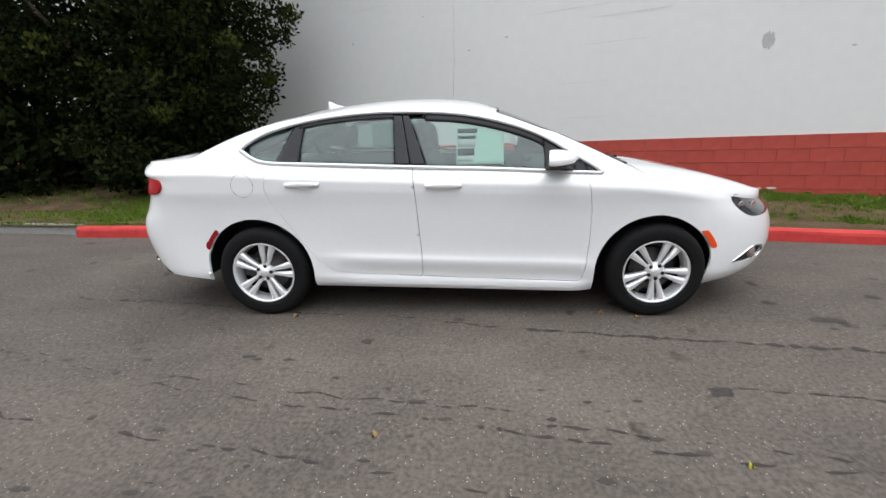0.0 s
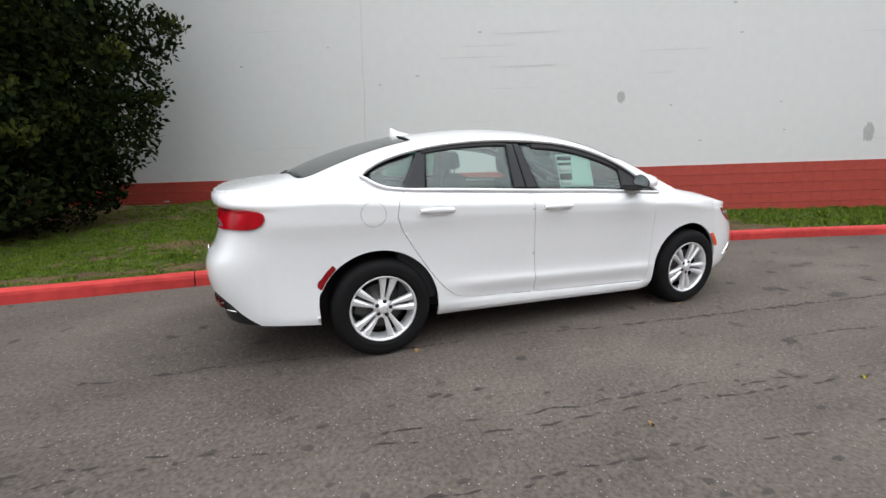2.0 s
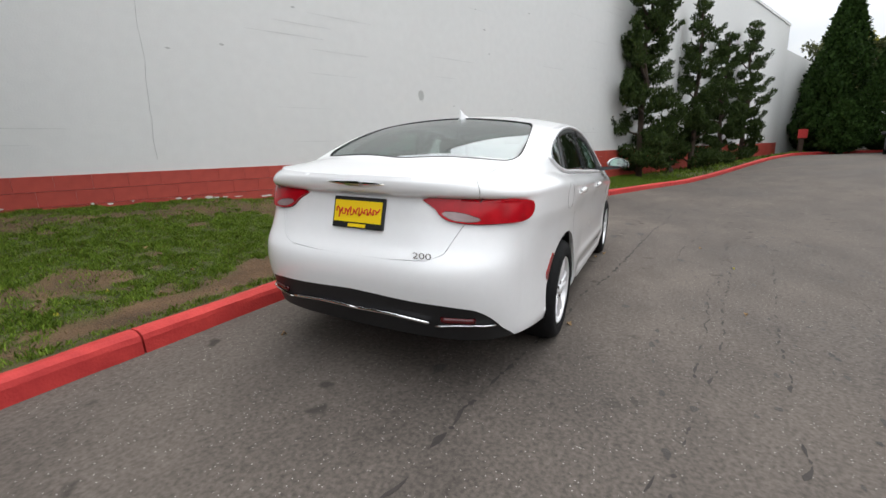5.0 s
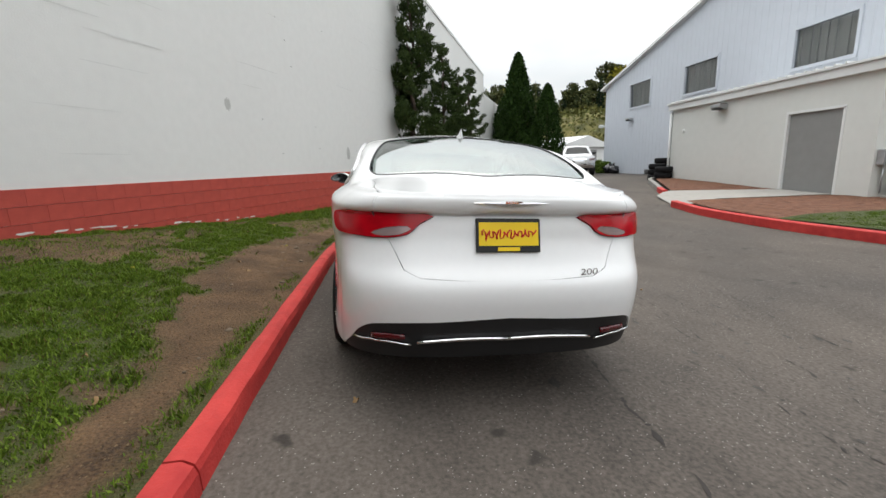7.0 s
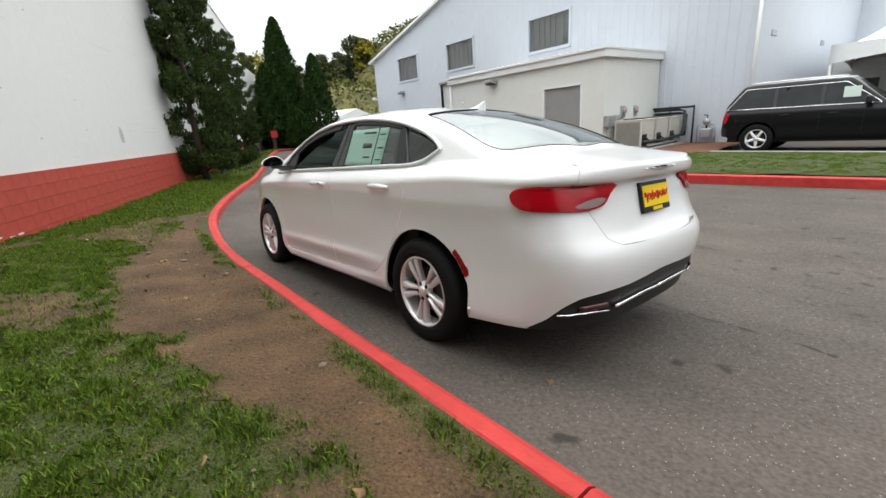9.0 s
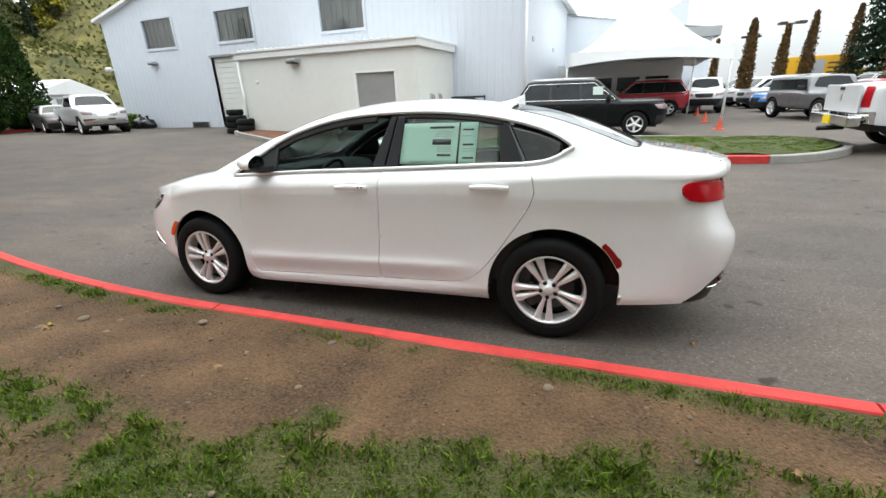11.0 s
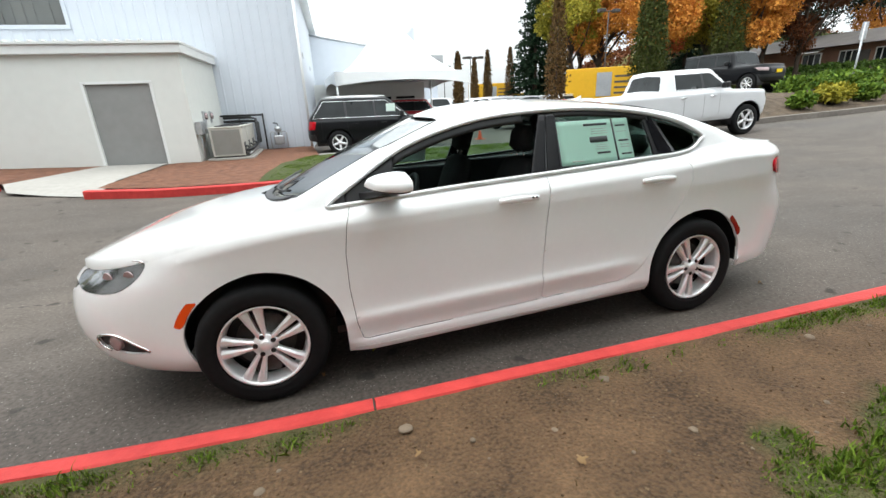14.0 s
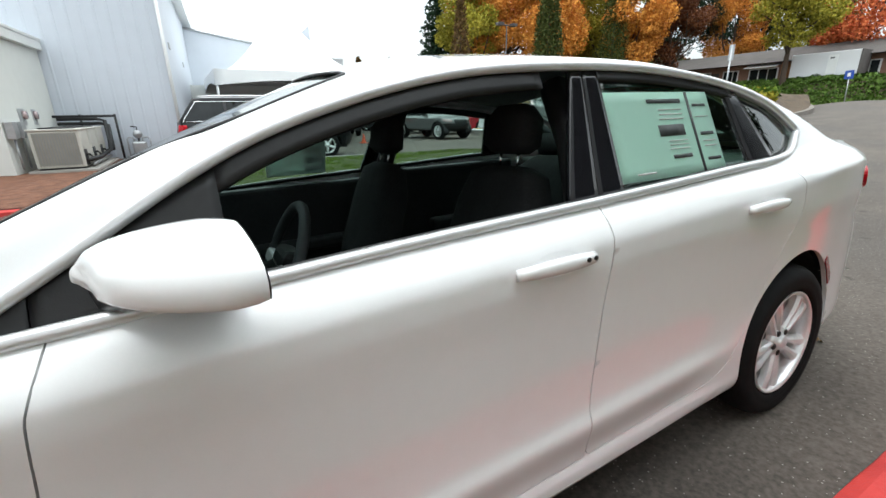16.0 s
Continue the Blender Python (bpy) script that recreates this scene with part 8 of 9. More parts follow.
        for (ax_, az_), (bx2, bz2) in zip(dlo, dlo[1:] + dlo[:1]):
            for k in range(8):
                p = S.on_window(ax_ + (bx2 - ax_) * k / 8, az_ + (bz2 - az_) * k / 8)
                ring.append((p.x, sd * (p.y + 0.002), p.z))
        part("window_surround", tube("window_surround", ring, 0.010, "chrome" if (chrome or rails) else "black", 6, True), t)
    return t, S


def stand(x, y, yaw, climb=0.0, z=None):
    return pose(x, y, float(ground_z(x, y)) if z is None else z, 0, -climb, yaw)


suv_args = dict(rear=-2.42, front=2.40, width=1.94, roof=1.77, belt=1.10, hood=1.11, nose=1.00, cowl=1.02, header=0.26, glass_top=-1.92, glass_foot=-2.36, axles=(-1.457, 1.457), radius=0.375, side_slope=3.0, sill=0.34, rails=True, win_low=0.03, win_top=0.135)
blk, _ = make_vehicle("suv", "black sport utility vehicle with bright window line, parked by the tent", stand(-1.28, -12.60, 180), "black_vehicle", **suv_args)
part("window_notice", box("window_notice", 0.15, 0.45, -0.875, -0.87, 1.28, 1.52, "paper_white"), blk)
make_vehicle("suv", "red sport utility vehicle parked behind the black one", stand(-3.5, -22.3, 2), "red_vehicle", **suv_args)

# near white crew-cab pickup
pk_args = dict(rear=-3.03, front=2.78, width=1.98, roof=1.93, belt=1.32, hood=1.34, nose=1.16, cowl=1.24, header=0.62, glass_top=-0.86, glass_foot=-1.02, axles=(-1.785, 1.785), radius=0.425, side_slope=3.0, sill=0.50, bed=-1.08, chrome=True, win_rear=-0.62, tail_z=(0.90, 1.28), category="pickup", win_low=0.05, win_top=0.15)
pk, PS = make_vehicle("pickup_truck", "white crew-cab pickup truck with chrome bumpers on the rising road", stand(-9.40, -7.92, 176.5, 2.3, 0.235), "white_vehicle", **pk_args)
part("tailgate", box("tailgate", -3.045, -3.02, -0.80, 0.80, 0.80, 1.32, "white_vehicle", 0.01), pk)
part("tailgate_latch", box("tailgate_latch", -3.058, -3.04, -0.10, 0.10, 1.22, 1.28, "black", 0.008), pk)
part("step_bumper", box("step_bumper", -3.22, -3.0, -0.96, 0.96, 0.56, 0.76, "chrome", 0.03), pk)
part("rear_plate", box("rear_plate", -3.235, -3.215, -0.16, 0.16, 0.58, 0.74, "plate_yellow"), pk)
part("tow_hitch", tube("tow_hitch", [(-2.9, 0, 0.48), (-3.35, 0, 0.48)], 0.05, "black", 8), pk)
part("dealer_badge", box("dealer_badge", -3.052, -3.044, -0.04, 0.04, 1.02, 1.14, "galvanised"), pk)
make_vehicle("pickup_truck", "white pickup truck facing the yard beside the workshop", stand(23.2, -12.6, 160, 0, 0.25), "white_vehicle", **pk_args)


def boxy(name, label, x, y, yaw, paint, z=None, k=1.0):
    return make_vehicle(name, label, stand(x, y, yaw, 0, z), paint, rear=-2.15, front=2.1, width=1.86, roof=1.83 * k, belt=1.18 * k, hood=1.17 * k, nose=1.08 * k, cowl=0.72, header=0.50, glass_top=-2.02, glass_foot=-2.12, axles=(-1.45, 1.42), radius=0.40, side_slope=5.0, sill=0.46, spokes="seven", win_low=0.04)[0]


jb = boxy("off_roader", "black boxy off-road vehicle on the raised planting bank", -18.3, -13.8, 94, "black_vehicle", 1.42)
part("front_plate", box("front_plate", 2.12, 2.14, -0.16, 0.16, 0.80, 0.94, "plate_yellow"), jb)
part("spare_wheel", lathe("spare_wheel", [(0, -0.1), (0.22, -0.11), (0.38, -0.1), (0.40, 0), (0.38, 0.1), (0, 0.1)], "tyre", 24), jb, at=pose(-2.28, 0, 1.0, 0, 0, 90))
boxy("off_roader", "white and black boxy off-road vehicle facing the yard", -7.2, -25.4, 80, "white_vehicle")
boxy("off_roader", "grey compact off-road vehicle parked in the lot", -9.9, -18.4, 102, "grey_vehicle", None, 0.92)
car_args = dict(rear=-2.35, front=2.40, width=1.86, roof=1.45, belt=0.98, hood=0.98, nose=0.80, cowl=1.05, header=0.30, glass_top=-1.05, glass_foot=-1.80, axles=(-1.38, 1.38), radius=0.335, side_slope=2.0, sill=0.24, boot=1.06)
for x, y, yaw, paint, kind in ((-11.6, -24.4, 12, "blue_vehicle", "car"), (-12.0, -28.4, 10, "silver_vehicle", "suv"), (-11.8, -31.6, 10, "white_vehicle", "suv"), (-12.2, -35.6, 10, "white_vehicle", "suv"), (-12.8, -39.6, 10, "grey_vehicle", "car"), (-13.4, -43.6, 10, "white_vehicle", "suv"), (-13.0, -21.6, 12, "red_vehicle", "car"), (-16.5, -24.0, 12, "silver_vehicle", "car"), (-18.0, -29.0, 12, "silver_vehicle", "suv"), (-18.5, -34.0, 12, "grey_vehicle", "suv"), (-14.2, -48.5, 10, "silver_vehicle", "car")):
    lb = {"blue_vehicle": "bright blue", "silver_vehicle": "silver", "white_vehicle": "white", "grey_vehicle": "dark grey", "red_vehicle": "red"}[paint]
    make_vehicle("parked_car" if kind == "car" else "parked_suv", f"{lb} {'saloon' if kind == 'car' else 'sport utility vehicle'} in the row of the sales lot", stand(x, y, yaw), paint, group="parked lot vehicles", **(car_args if kind == "car" else suv_args))
for x, y, yaw, paint in ((-31.5, -17.0, 75, "white_vehicle"), (27.5, -13.5, 160, "grey_vehicle")):
    make_vehicle("parked_car", f"{'white' if paint[0] == 'w' else 'pale'} saloon parked far along the road", stand(x, y, yaw), paint, group="parked lot vehicles", **car_args)


# ---- trees and shrubs ----
def leaves(name, pts, size, mat, rng, stretch=2.0, droop=0.0, jitter=0.35, up=None):
    """Many small leaf blades round the points, in one mesh: each blade a bent diamond."""
    n = len(pts)
    d = rng.normal(size=(n, 3))
    if up is not None:
        d = d * (1 - jitter) * 0.6 + up
    d[:, 2] -= droop
    d /= np.linalg.norm(d, axis=1, keepdims=True) + 1e-9
    w = rng.normal(size=(n, 3))
    w -= d * np.sum(w * d, 1, keepdims=True)
    w /= np.linalg.norm(w, axis=1, keepdims=True) + 1e-9
    s = (size * rng.uniform(0.6, 1.4, n))[:, None]
    a = pts
    b = pts + d * s * stretch * 0.5 + w * s * 0.5
    c = pts + d * s * stretch
    e = pts + d * s * stretch * 0.5 - w * s * 0.5
    vs = np.stack([a, b, c, e], 1).reshape(-1, 3)
    fs = np.arange(4 * n).reshape(n, 4)
    me = bpy.data.meshes.new(name)
    me.vertices.add(4 * n)
    me.vertices.foreach_set("co", vs.ravel())
    me.loops.add(4 * n)
    me.loops.foreach_set("vertex_index", fs.ravel())
    me.polygons.add(n)
    me.polygons.foreach_set("loop_start", np.arange(0, 4 * n, 4))
    me.polygons.foreach_set("loop_total", np.full(n, 4))
    me.materials.append(MAT[mat])
    me.update()
    me.validate()
    return me


def in_blobs(rng, blobs, n, shell=0.5):
    """Points in a set of ellipsoids (centre, radii), gathered towards their skins, with noise-eaten gaps."""
    vol = np.array([b[1][0] * b[1][1] * b[1][2] for b in blobs]) ** 0.8
    pick = rng.choice(len(blobs), n, p=vol / vol.sum())
    v = rng.normal(size=(n, 3))
    v /= np.linalg.norm(v, axis=1, keepdims=True)
    r = (shell + (1 - shell) * rng.uniform(0, 1, n) ** 0.6)[:, None]
    c = np.array([b[0] for b in blobs])[pick]
    q = np.array([b[1] for b in blobs])[pick]
    return c + v * r * q


def branch_tree(t, rng, base, top, r0, limbs, mat="trunk"):
    """A bent tapered trunk and limbs, each a part."""
    base, top = np.array(base, float), np.array(top, float)
    pts = [base + (top - base) * k / 9 + np.array([0.06, 0.06, 0]) * rng.normal(size=3) * (k > 0) for k in range(10)]
    part("trunk", tube("trunk", pts, [r0 * (1 - 0.08 * k) for k in range(10)], mat, 10), t)
    for a, b in limbs:
        a, b = np.array(a, float), np.array(b, float)
        mid = (a + b) / 2 + rng.normal(size=3) * 0.08 * np.linalg.norm(b - a)
        part("limb", tube("limb", [a, mid, b], [r0 * 0.42, r0 * 0.28, r0 * 0.10], mat, 7), t)


# the big dark evergreen at the end of the wall
rng = np.random.default_rng(5)
big = tagged(empty("evergreen_tree"), "large dark evergreen tree overhanging the verge before the wall", "tree")
bx0, by0 = -5.52, 4.30
bz0 = float(verge_z(bx0, by0))
blobs = []
for k in range(78):
    a = rng.uniform(0, 2 * math.pi)
    zz = bz0 + 0.45 + 7.0 * rng.uniform(0, 1)
    rr0 = 1.75 * (0.72 + 0.35 * math.sin(min(1, (zz - bz0) / 7) * 2.6)) * rng.uniform(0.6, 1.08)
    blobs.append(((bx0 + rr0 * math.cos(a), by0 + rr0 * math.sin(a) * 0.85, zz), (0.62 * rng.uniform(0.7, 1.3), 0.62 * rng.uniform(0.7, 1.3), 0.46 * rng.uniform(0.7, 1.3))))
blobs += [((bx0, by0, bz0 + z), (1.5, 1.3, 0.9)) for z in (0.8, 1.6, 2.5, 3.4, 4.4, 5.6)]
branch_tree(big, rng, (bx0, by0, bz0 - 0.1), (bx0 + 0.2, by0, bz0 + 6), 0.20, [((bx0, by0, bz0 + 1.2), b[0]) for b in blobs[:14]])
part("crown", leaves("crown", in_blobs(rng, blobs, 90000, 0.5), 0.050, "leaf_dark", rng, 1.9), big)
# paler olive sprigs near the clump skins, more of them upward
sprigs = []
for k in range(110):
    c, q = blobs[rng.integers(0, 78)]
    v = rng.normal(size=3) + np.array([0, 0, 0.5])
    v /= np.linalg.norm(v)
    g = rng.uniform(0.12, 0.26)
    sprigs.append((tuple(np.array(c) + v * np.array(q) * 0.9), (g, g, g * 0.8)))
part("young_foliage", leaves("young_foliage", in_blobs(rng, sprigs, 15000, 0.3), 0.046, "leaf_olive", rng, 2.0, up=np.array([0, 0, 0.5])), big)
big2 = tagged(empty("evergreen_tree"), "dark evergreen tree standing behind the first one", "tree")
blobs = []
for k in range(34):
    a = rng.uniform(0, 2 * math.pi)
    zz = 1.4 + 7 * rng.uniform(0, 1)
    rr0 = 2.3 * rng.uniform(0.5, 1.0)
    blobs.append(((-10.2 + rr0 * math.cos(a), 5.2 + rr0 * math.sin(a), zz), (0.9 * rng.uniform(0.7, 1.3), 0.9, 0.7 * rng.uniform(0.7, 1.3))))
blobs += [((-10.2, 5.2, z), (2.0, 1.8, 1.1)) for z in (1.6, 3.2, 4.8, 6.6)]
branch_tree(big2, rng, (-10.2, 5.2, 0.6), (-10.1, 5.2, 7.5), 0.22, [((-10.2, 5.2, 2.0), b[0]) for b in blobs[:10]])
blobs += [((-10.2 + 2.2 * math.cos(q), 5.2 + 1.9 * math.sin(q), 1.2), (1.1, 1.1, 0.9)) for q in np.linspace(0, 5.6, 9)]
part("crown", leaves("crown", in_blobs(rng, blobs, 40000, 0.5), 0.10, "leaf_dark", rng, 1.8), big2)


# twisted junipers against the wall
def juniper(x, y, h, seed, count):
    rng = np.random.default_rng(seed)
    t = tagged(empty("juniper_tree"), "pruned dark green juniper with upswept tufted branches by the wall", "tree", group="junipers along the wall")
    z0 = float(verge_z(x, y))
    blobs, limbs = [], []
    for k in range(58):
        f = k / 57
        zz = z0 + 0.30 + (h - 0.4) * f
        rad = (0.85 * (1 - f) ** 0.55 + 0.14) * rng.uniform(0.45, 1.0) * h / 6.2
        a = rng.uniform(0, 2 * math.pi)
        c = (x + rad * math.cos(a), y + rad * math.sin(a) * 0.8, zz)
        s = rng.uniform(0.17, 0.34) * (1.15 - 0.5 * f) * h / 6.2
        blobs.append((c, (s * 1.25, s * 1.25, s * 0.75)))
        if rad > 0.32 * h / 6.2 and f > 0.15 and rng.uniform() < 0.75:
            for q in range(1, 4):
                blobs.append(((c[0] + 0.17 * q * math.cos(a), c[1] + 0.14 * q * math.sin(a), c[2] + 0.14 * q), (s * 0.6, s * 0.6, s * 0.5)))
        if k % 3 == 0:
            limbs.append(((x, y, max(z0 + 0.2, zz - 0.4)), c))
    branch_tree(t, rng, (x, y, z0 - 0.1), (x + 0.15, y, z0 + h * 0.93), 0.12, limbs)
    part("crown", leaves("crown", in_blobs(rng, blobs, count, 0.35), 0.042, "leaf_juniper", rng, 2.4, up=np.array([0, 0, 0.7])), t)


juniper(13.1, -0.95, 7.8, 31, 46000)
juniper(17.6, -2.85, 6.8, 32, 28000)
juniper(21.0, -4.25, 6.0, 33, 26000)
juniper(24.5, -5.7, 7.0, 34, 26000)
juniper(15.3, -1.9, 2.2, 35, 9000)


# tall clipped cones by the road's end
def column_tree(name, x, y, h, r, seed, count, mat, label, group, leaf=0.09, power=0.8, z0=None, flat_base=0.15, ragged=0.05):
    rng = np.random.default_rng(seed)
    t = tagged(empty(name), label, "tree", group=group)
    z = float(ground_z(x, y)) if z0 is None else z0
    f = rng.uniform(0, 1, count) ** 1.25
    a = rng.uniform(0, 2 * math.pi, count)
    lump = 1 + 0.16 * np.sin(a * 5 + f * 17) + 0.10 * np.sin(a * 11 - f * 41 + 1.0) + rng.normal(0, ragged, count)
    prof = np.minimum(1, f / flat_base) ** 0.5 * (1 - f) ** power
    rad = r * prof * lump * np.where(rng.uniform(size=count) < 0.75, 1, rng.uniform(0.3, 1, count)) + 0.03
    pts = np.stack([x + rad * np.cos(a), y + rad * np.sin(a), z + 0.1 + h * f], 1)
    part("trunk", tube("trunk", [(x, y, z - 0.1), (x, y, z + h * 0.85)], [r * 0.10 + 0.03, 0.03], "trunk", 8), t)
    part("crown", leaves("crown", pts, leaf, mat, rng, 2.0, up=np.array([0, 0, 0.5])), t)
    return t


LBL = "tall dense clipped evergreen cone beside the road"
column_tree("cone_conifer", 33.2, -11.9, 9.9, 1.95, 41, 34000, "leaf_cypress", LBL, "clipped cones", 0.10, 0.66)
column_tree("cone_conifer", 31.0, -13.7, 7.0, 1.5, 42, 16000, "leaf_cypress", LBL, "clipped cones", 0.09, 0.62)
column_tree("cone_conifer", 36.8, -12.0, 7.0, 1.9, 43, 12000, "leaf_cypress", LBL, "clipped cones", 0.15, 0.6)
column_tree("cone_conifer", 30.0, -11.4, 2.8, 1.0, 44, 8000, "leaf_cypress", LBL, "clipped cones", 0.10, 0.5)

# slender columns and firs of the lot
for k, (x, y, h, r, mat) in enumerate(((-10.5, -31, 5.0, 0.42, "leaf_column"), (-14.5, -38, 5.2, 0.40, "leaf_column"), (-17.5, -42, 6.4, 0.50, "leaf_column"), (-15.0, -24.0, 8.2, 0.74, "leaf_column"), (-20.0, -21.4, 9.6, 1.10, "leaf_upright"), (-32.5, -27.0, 12.5, 1.35, "leaf_upright"), (-13.0, -52, 5.6, 0.38, "leaf_column"), (-21.5, -45, 7.0, 0.6, "leaf_column"))):
    column_tree("columnar_tree", x, y, h, r, 60 + k, 5200 if k not in (4, 5) else 15000, mat, "slender upright tree with thin autumn foliage in the lot", "lot column trees", 0.085, 0.62, None, 0.38, 0.20)


def fir(x, y, h, r, seed, count, z0=None):
    rng = np.random.default_rng(seed)
    t = tagged(empty("fir_tree"), "tall dark fir with drooping tiers behind the lot", "tree", group="firs behind the lot")
    z = float(ground_z(x, y)) if z0 is None else z0
    pts = []
    tiers = 26
    for k in range(tiers):
        f = k / tiers
        m = int(count * (1 - f) ** 1.1 / 12)
        nb = 9
        for b in range(nb):
            a = rng.uniform(0, 2 * math.pi)
            s = rng.uniform(0.15, 1, m // nb + 1)
            rad = r * (1 - f) * s * rng.uniform(0.75, 1.15)
            aa = a + rng.normal(0, 0.13, len(s)) / (0.4 + s)
            pts.append(np.stack([x + rad * np.cos(aa), y + rad * np.sin(aa), z + 0.6 + h * f - 0.22 * rad + rng.normal(0, 0.08, len(s))], 1))
    pts = np.concatenate(pts)
    part("trunk", tube("trunk", [(x, y, z - 0.1), (x, y, z + h)], [0.28, 0.04], "trunk", 8), t)
    part("crown", leaves("crown", pts, 0.17, "leaf_fir", rng, 2.0, 0.3), t)


fir(-22.0, -40.0, 15.5, 3.3, 71, 12000)
fir(-25.5, -42.0, 12.5, 2.8, 72, 9000)
fir(-45.0, -44.0, 17.0, 3.8, 73, 9000, 1.5)


def round_tree(x, y, h, r, seed, count, mat, label, group, leaf=0.16, z0=None, name="broadleaf_tree", trunk_h=0.28):
    rng = np.random.default_rng(seed)
    t = tagged(empty(name), label, "tree", group=group)
    z = float(ground_z(x, y)) if z0 is None else z0
    blobs, limbs = [], []
    for k in range(26):
        v = rng.normal(size=3)
        v /= np.linalg.norm(v)
        q = rng.uniform(0.45, 0.95)
        c = (x + r * v[0] * q, y + r * v[1] * q, z + h * (trunk_h + (1 - trunk_h) / 2) + v[2] * q * h * (1 - trunk_h) / 2)
        s = r * rng.uniform(0.22, 0.42)
        blobs.append((c, (s, s, s * 0.8)))
        if k % 2 == 0:
            limbs.append(((x, y, z + h * trunk_h * rng.uniform(0.8, 1.4)), c))
    branch_tree(t, rng, (x, y, z - 0.1), (x, y, z + h * 0.7), 0.05 * r + 0.08, limbs)
    part("crown", leaves("crown", in_blobs(rng, blobs, count, 0.4), leaf, mat, rng, 1.5), t)


OR = "broad tree in orange autumn leaf behind the lot"
for k, (x, y, h, r, mat) in enumerate(((-27.5, -37.0, 13.5, 4.2, "leaf_autumn"), (-33.5, -36.0, 15.5, 4.6, "leaf_scarlet"), (-38.0, -32.0, 14.5, 4.2, "leaf_yellow"), (-30.0, -44.0, 16.0, 4.5, "leaf_scarlet"), (-44.0, -33.0, 16.0, 4.4, "leaf_redtree"), (-45.5, -30.5, 13.0, 3.6, "leaf_redtree"), (-56.0, -38.0, 17.0, 5.0, "leaf_fir"), (-40.0, -42.0, 17.0, 5.0, "leaf_autumn"), (-66.0, -26.0, 17.0, 5.0, "leaf_yellow"), (-70.0, -36.0, 18.0, 5.5, "leaf_fir"), (-24.0, -36.5, 13.0, 3.6, "leaf_yellow"), (-29.0, -31.5, 12.5, 3.8, "leaf_autumn"), (-35.0, -27.5, 13.0, 3.6, "leaf_autumn"), (-62.0, -33.0, 14.5, 4.2, "leaf_autumn"), (-41.0, -37.0, 13.5, 4.0, "leaf_yellow"))):
    round_tree(x, y, h, r, 80 + k, 21000, mat, {"leaf_autumn": OR, "leaf_scarlet": "broad tree in scarlet autumn leaf behind the lot", "leaf_yellow": "broad tree in yellow-green autumn leaf behind the lot"}.get(mat, "broad tree with dense dark autumn crown behind the lot"), "autumn trees", 0.14, 1.2)
round_tree(-48.0, -20.2, 9.4, 4.0, 95, 12000, "leaf_yellow", "young tree with yellow-green autumn leaves before the low house", "roadside trees", 0.16, 2.6, trunk_h=0.40)
round_tree(-57.5, -19.0, 13.5, 4.4, 96, 12000, "leaf_scarlet", "tree in red autumn leaf behind the low house", "roadside trees", 0.18, 2.4)
fir(-62.0, -13.5, 15.0, 4.2, 97, 9000, 2.0)
fir(-66.0, -31.5, 15.5, 4.0, 98, 9000, 2.0)


# planting bank beneath the off-roader, with shrubs
bank_line = spline([(-12.6, -8.3), (-14.2, -8.0), (-16.5, -7.4), (-19.5, -7.1), (-23.0, -7.6), (-27.0, -9.5), (-29.5, -11.5)], 6)
bank = tagged(empty("planter_wall"), "low grey retaining kerb round the planted bank", "kerb", kind="structure")
for k in range(0, len(bank_line) - 6, 6):
    vs, fs = [], []
    for x, y in bank_line[k:k + 7]:
        z = float(ground_z(x, y))
        vs += [(x, y, z - 0.2), (x, y, z + 0.17), (x - 0.02, y - 0.2, z + 0.17), (x - 0.02, y - 0.2, z - 0.2)]
    for i in range(6):
        a = 4 * i
        for j in range(3):
            fs.append((a + j, a + 4 + j, a + 5 + j, a + 1 + j))
    fs += [(3, 2, 1, 0), (24, 25, 26, 27)]
    part("kerb_stone", mesh_of("kerb_stone", vs, fs, "kerb_worn"), bank)
strip_bed("ground_bank", [(x - 0.1, y - 0.15) for x, y in bank_line] + [(-30, -17), (-22, -17.5), (-12.2, -14.5), (-11.6, -10.5)], lambda x, y: float(ground_z(x, y)) + 0.12 + 0.72 * float(step(-8.0, -10.2, y)) * float(step(-30, -26, x)), "mulch", "planted bank of bark and low shrubs", "planting bank")
part("retaining_wall", box("retaining_wall", -13.3, -11.4, -14.6, -9.2, -0.1, 1.0, "block_wall", 0.02), bank, "grey block retaining wall")
rsx = np.random.default_rng(9)
for k, (x, y, r) in enumerate(((-17.2, -8.6, 0.55), (-18.6, -8.4, 0.45), (-19.6, -9.4, 0.8), (-21.0, -8.8, 0.5), (-22.5, -9.5, 0.6), (-20.6, -10.8, 0.9), (-24.5, -10.5, 0.6), (-18.0, -10.4, 0.8), (-15.6, -8.5, 0.35), (-26.5, -11.8, 0.7))):
    z = float(ground_z(x, y)) + 0.4 + 0.3 * float(step(-8.0, -10.2, y))
    t = tagged(empty("shrub"), "low rounded garden shrub on the planted bank", "shrub", group="bank shrubs")
    part("stem", tube("stem", [(x, y, z - 0.5), (x, y, z + r * 0.4)], 0.04, "trunk", 6), t)
    bl = [((x + r * 0.5 * math.cos(q), y + r * 0.5 * math.sin(q), z + r * 0.35 + 0.15 * r * math.sin(3 * q)), (r * 0.6, r * 0.6, r * 0.5)) for q in np.linspace(0, 5.5, 6)]
    part("foliage", leaves("foliage", in_blobs(rsx, bl, 1600, 0.4), 0.08, "leaf_shrub" if k % 3 else "leaf_yellow", rsx, 2.0), t)
sp = tagged(empty("sign_post", pose(-19.6, -9.6, 0.8)), "thin grey sign post on the planted bank", "sign post")
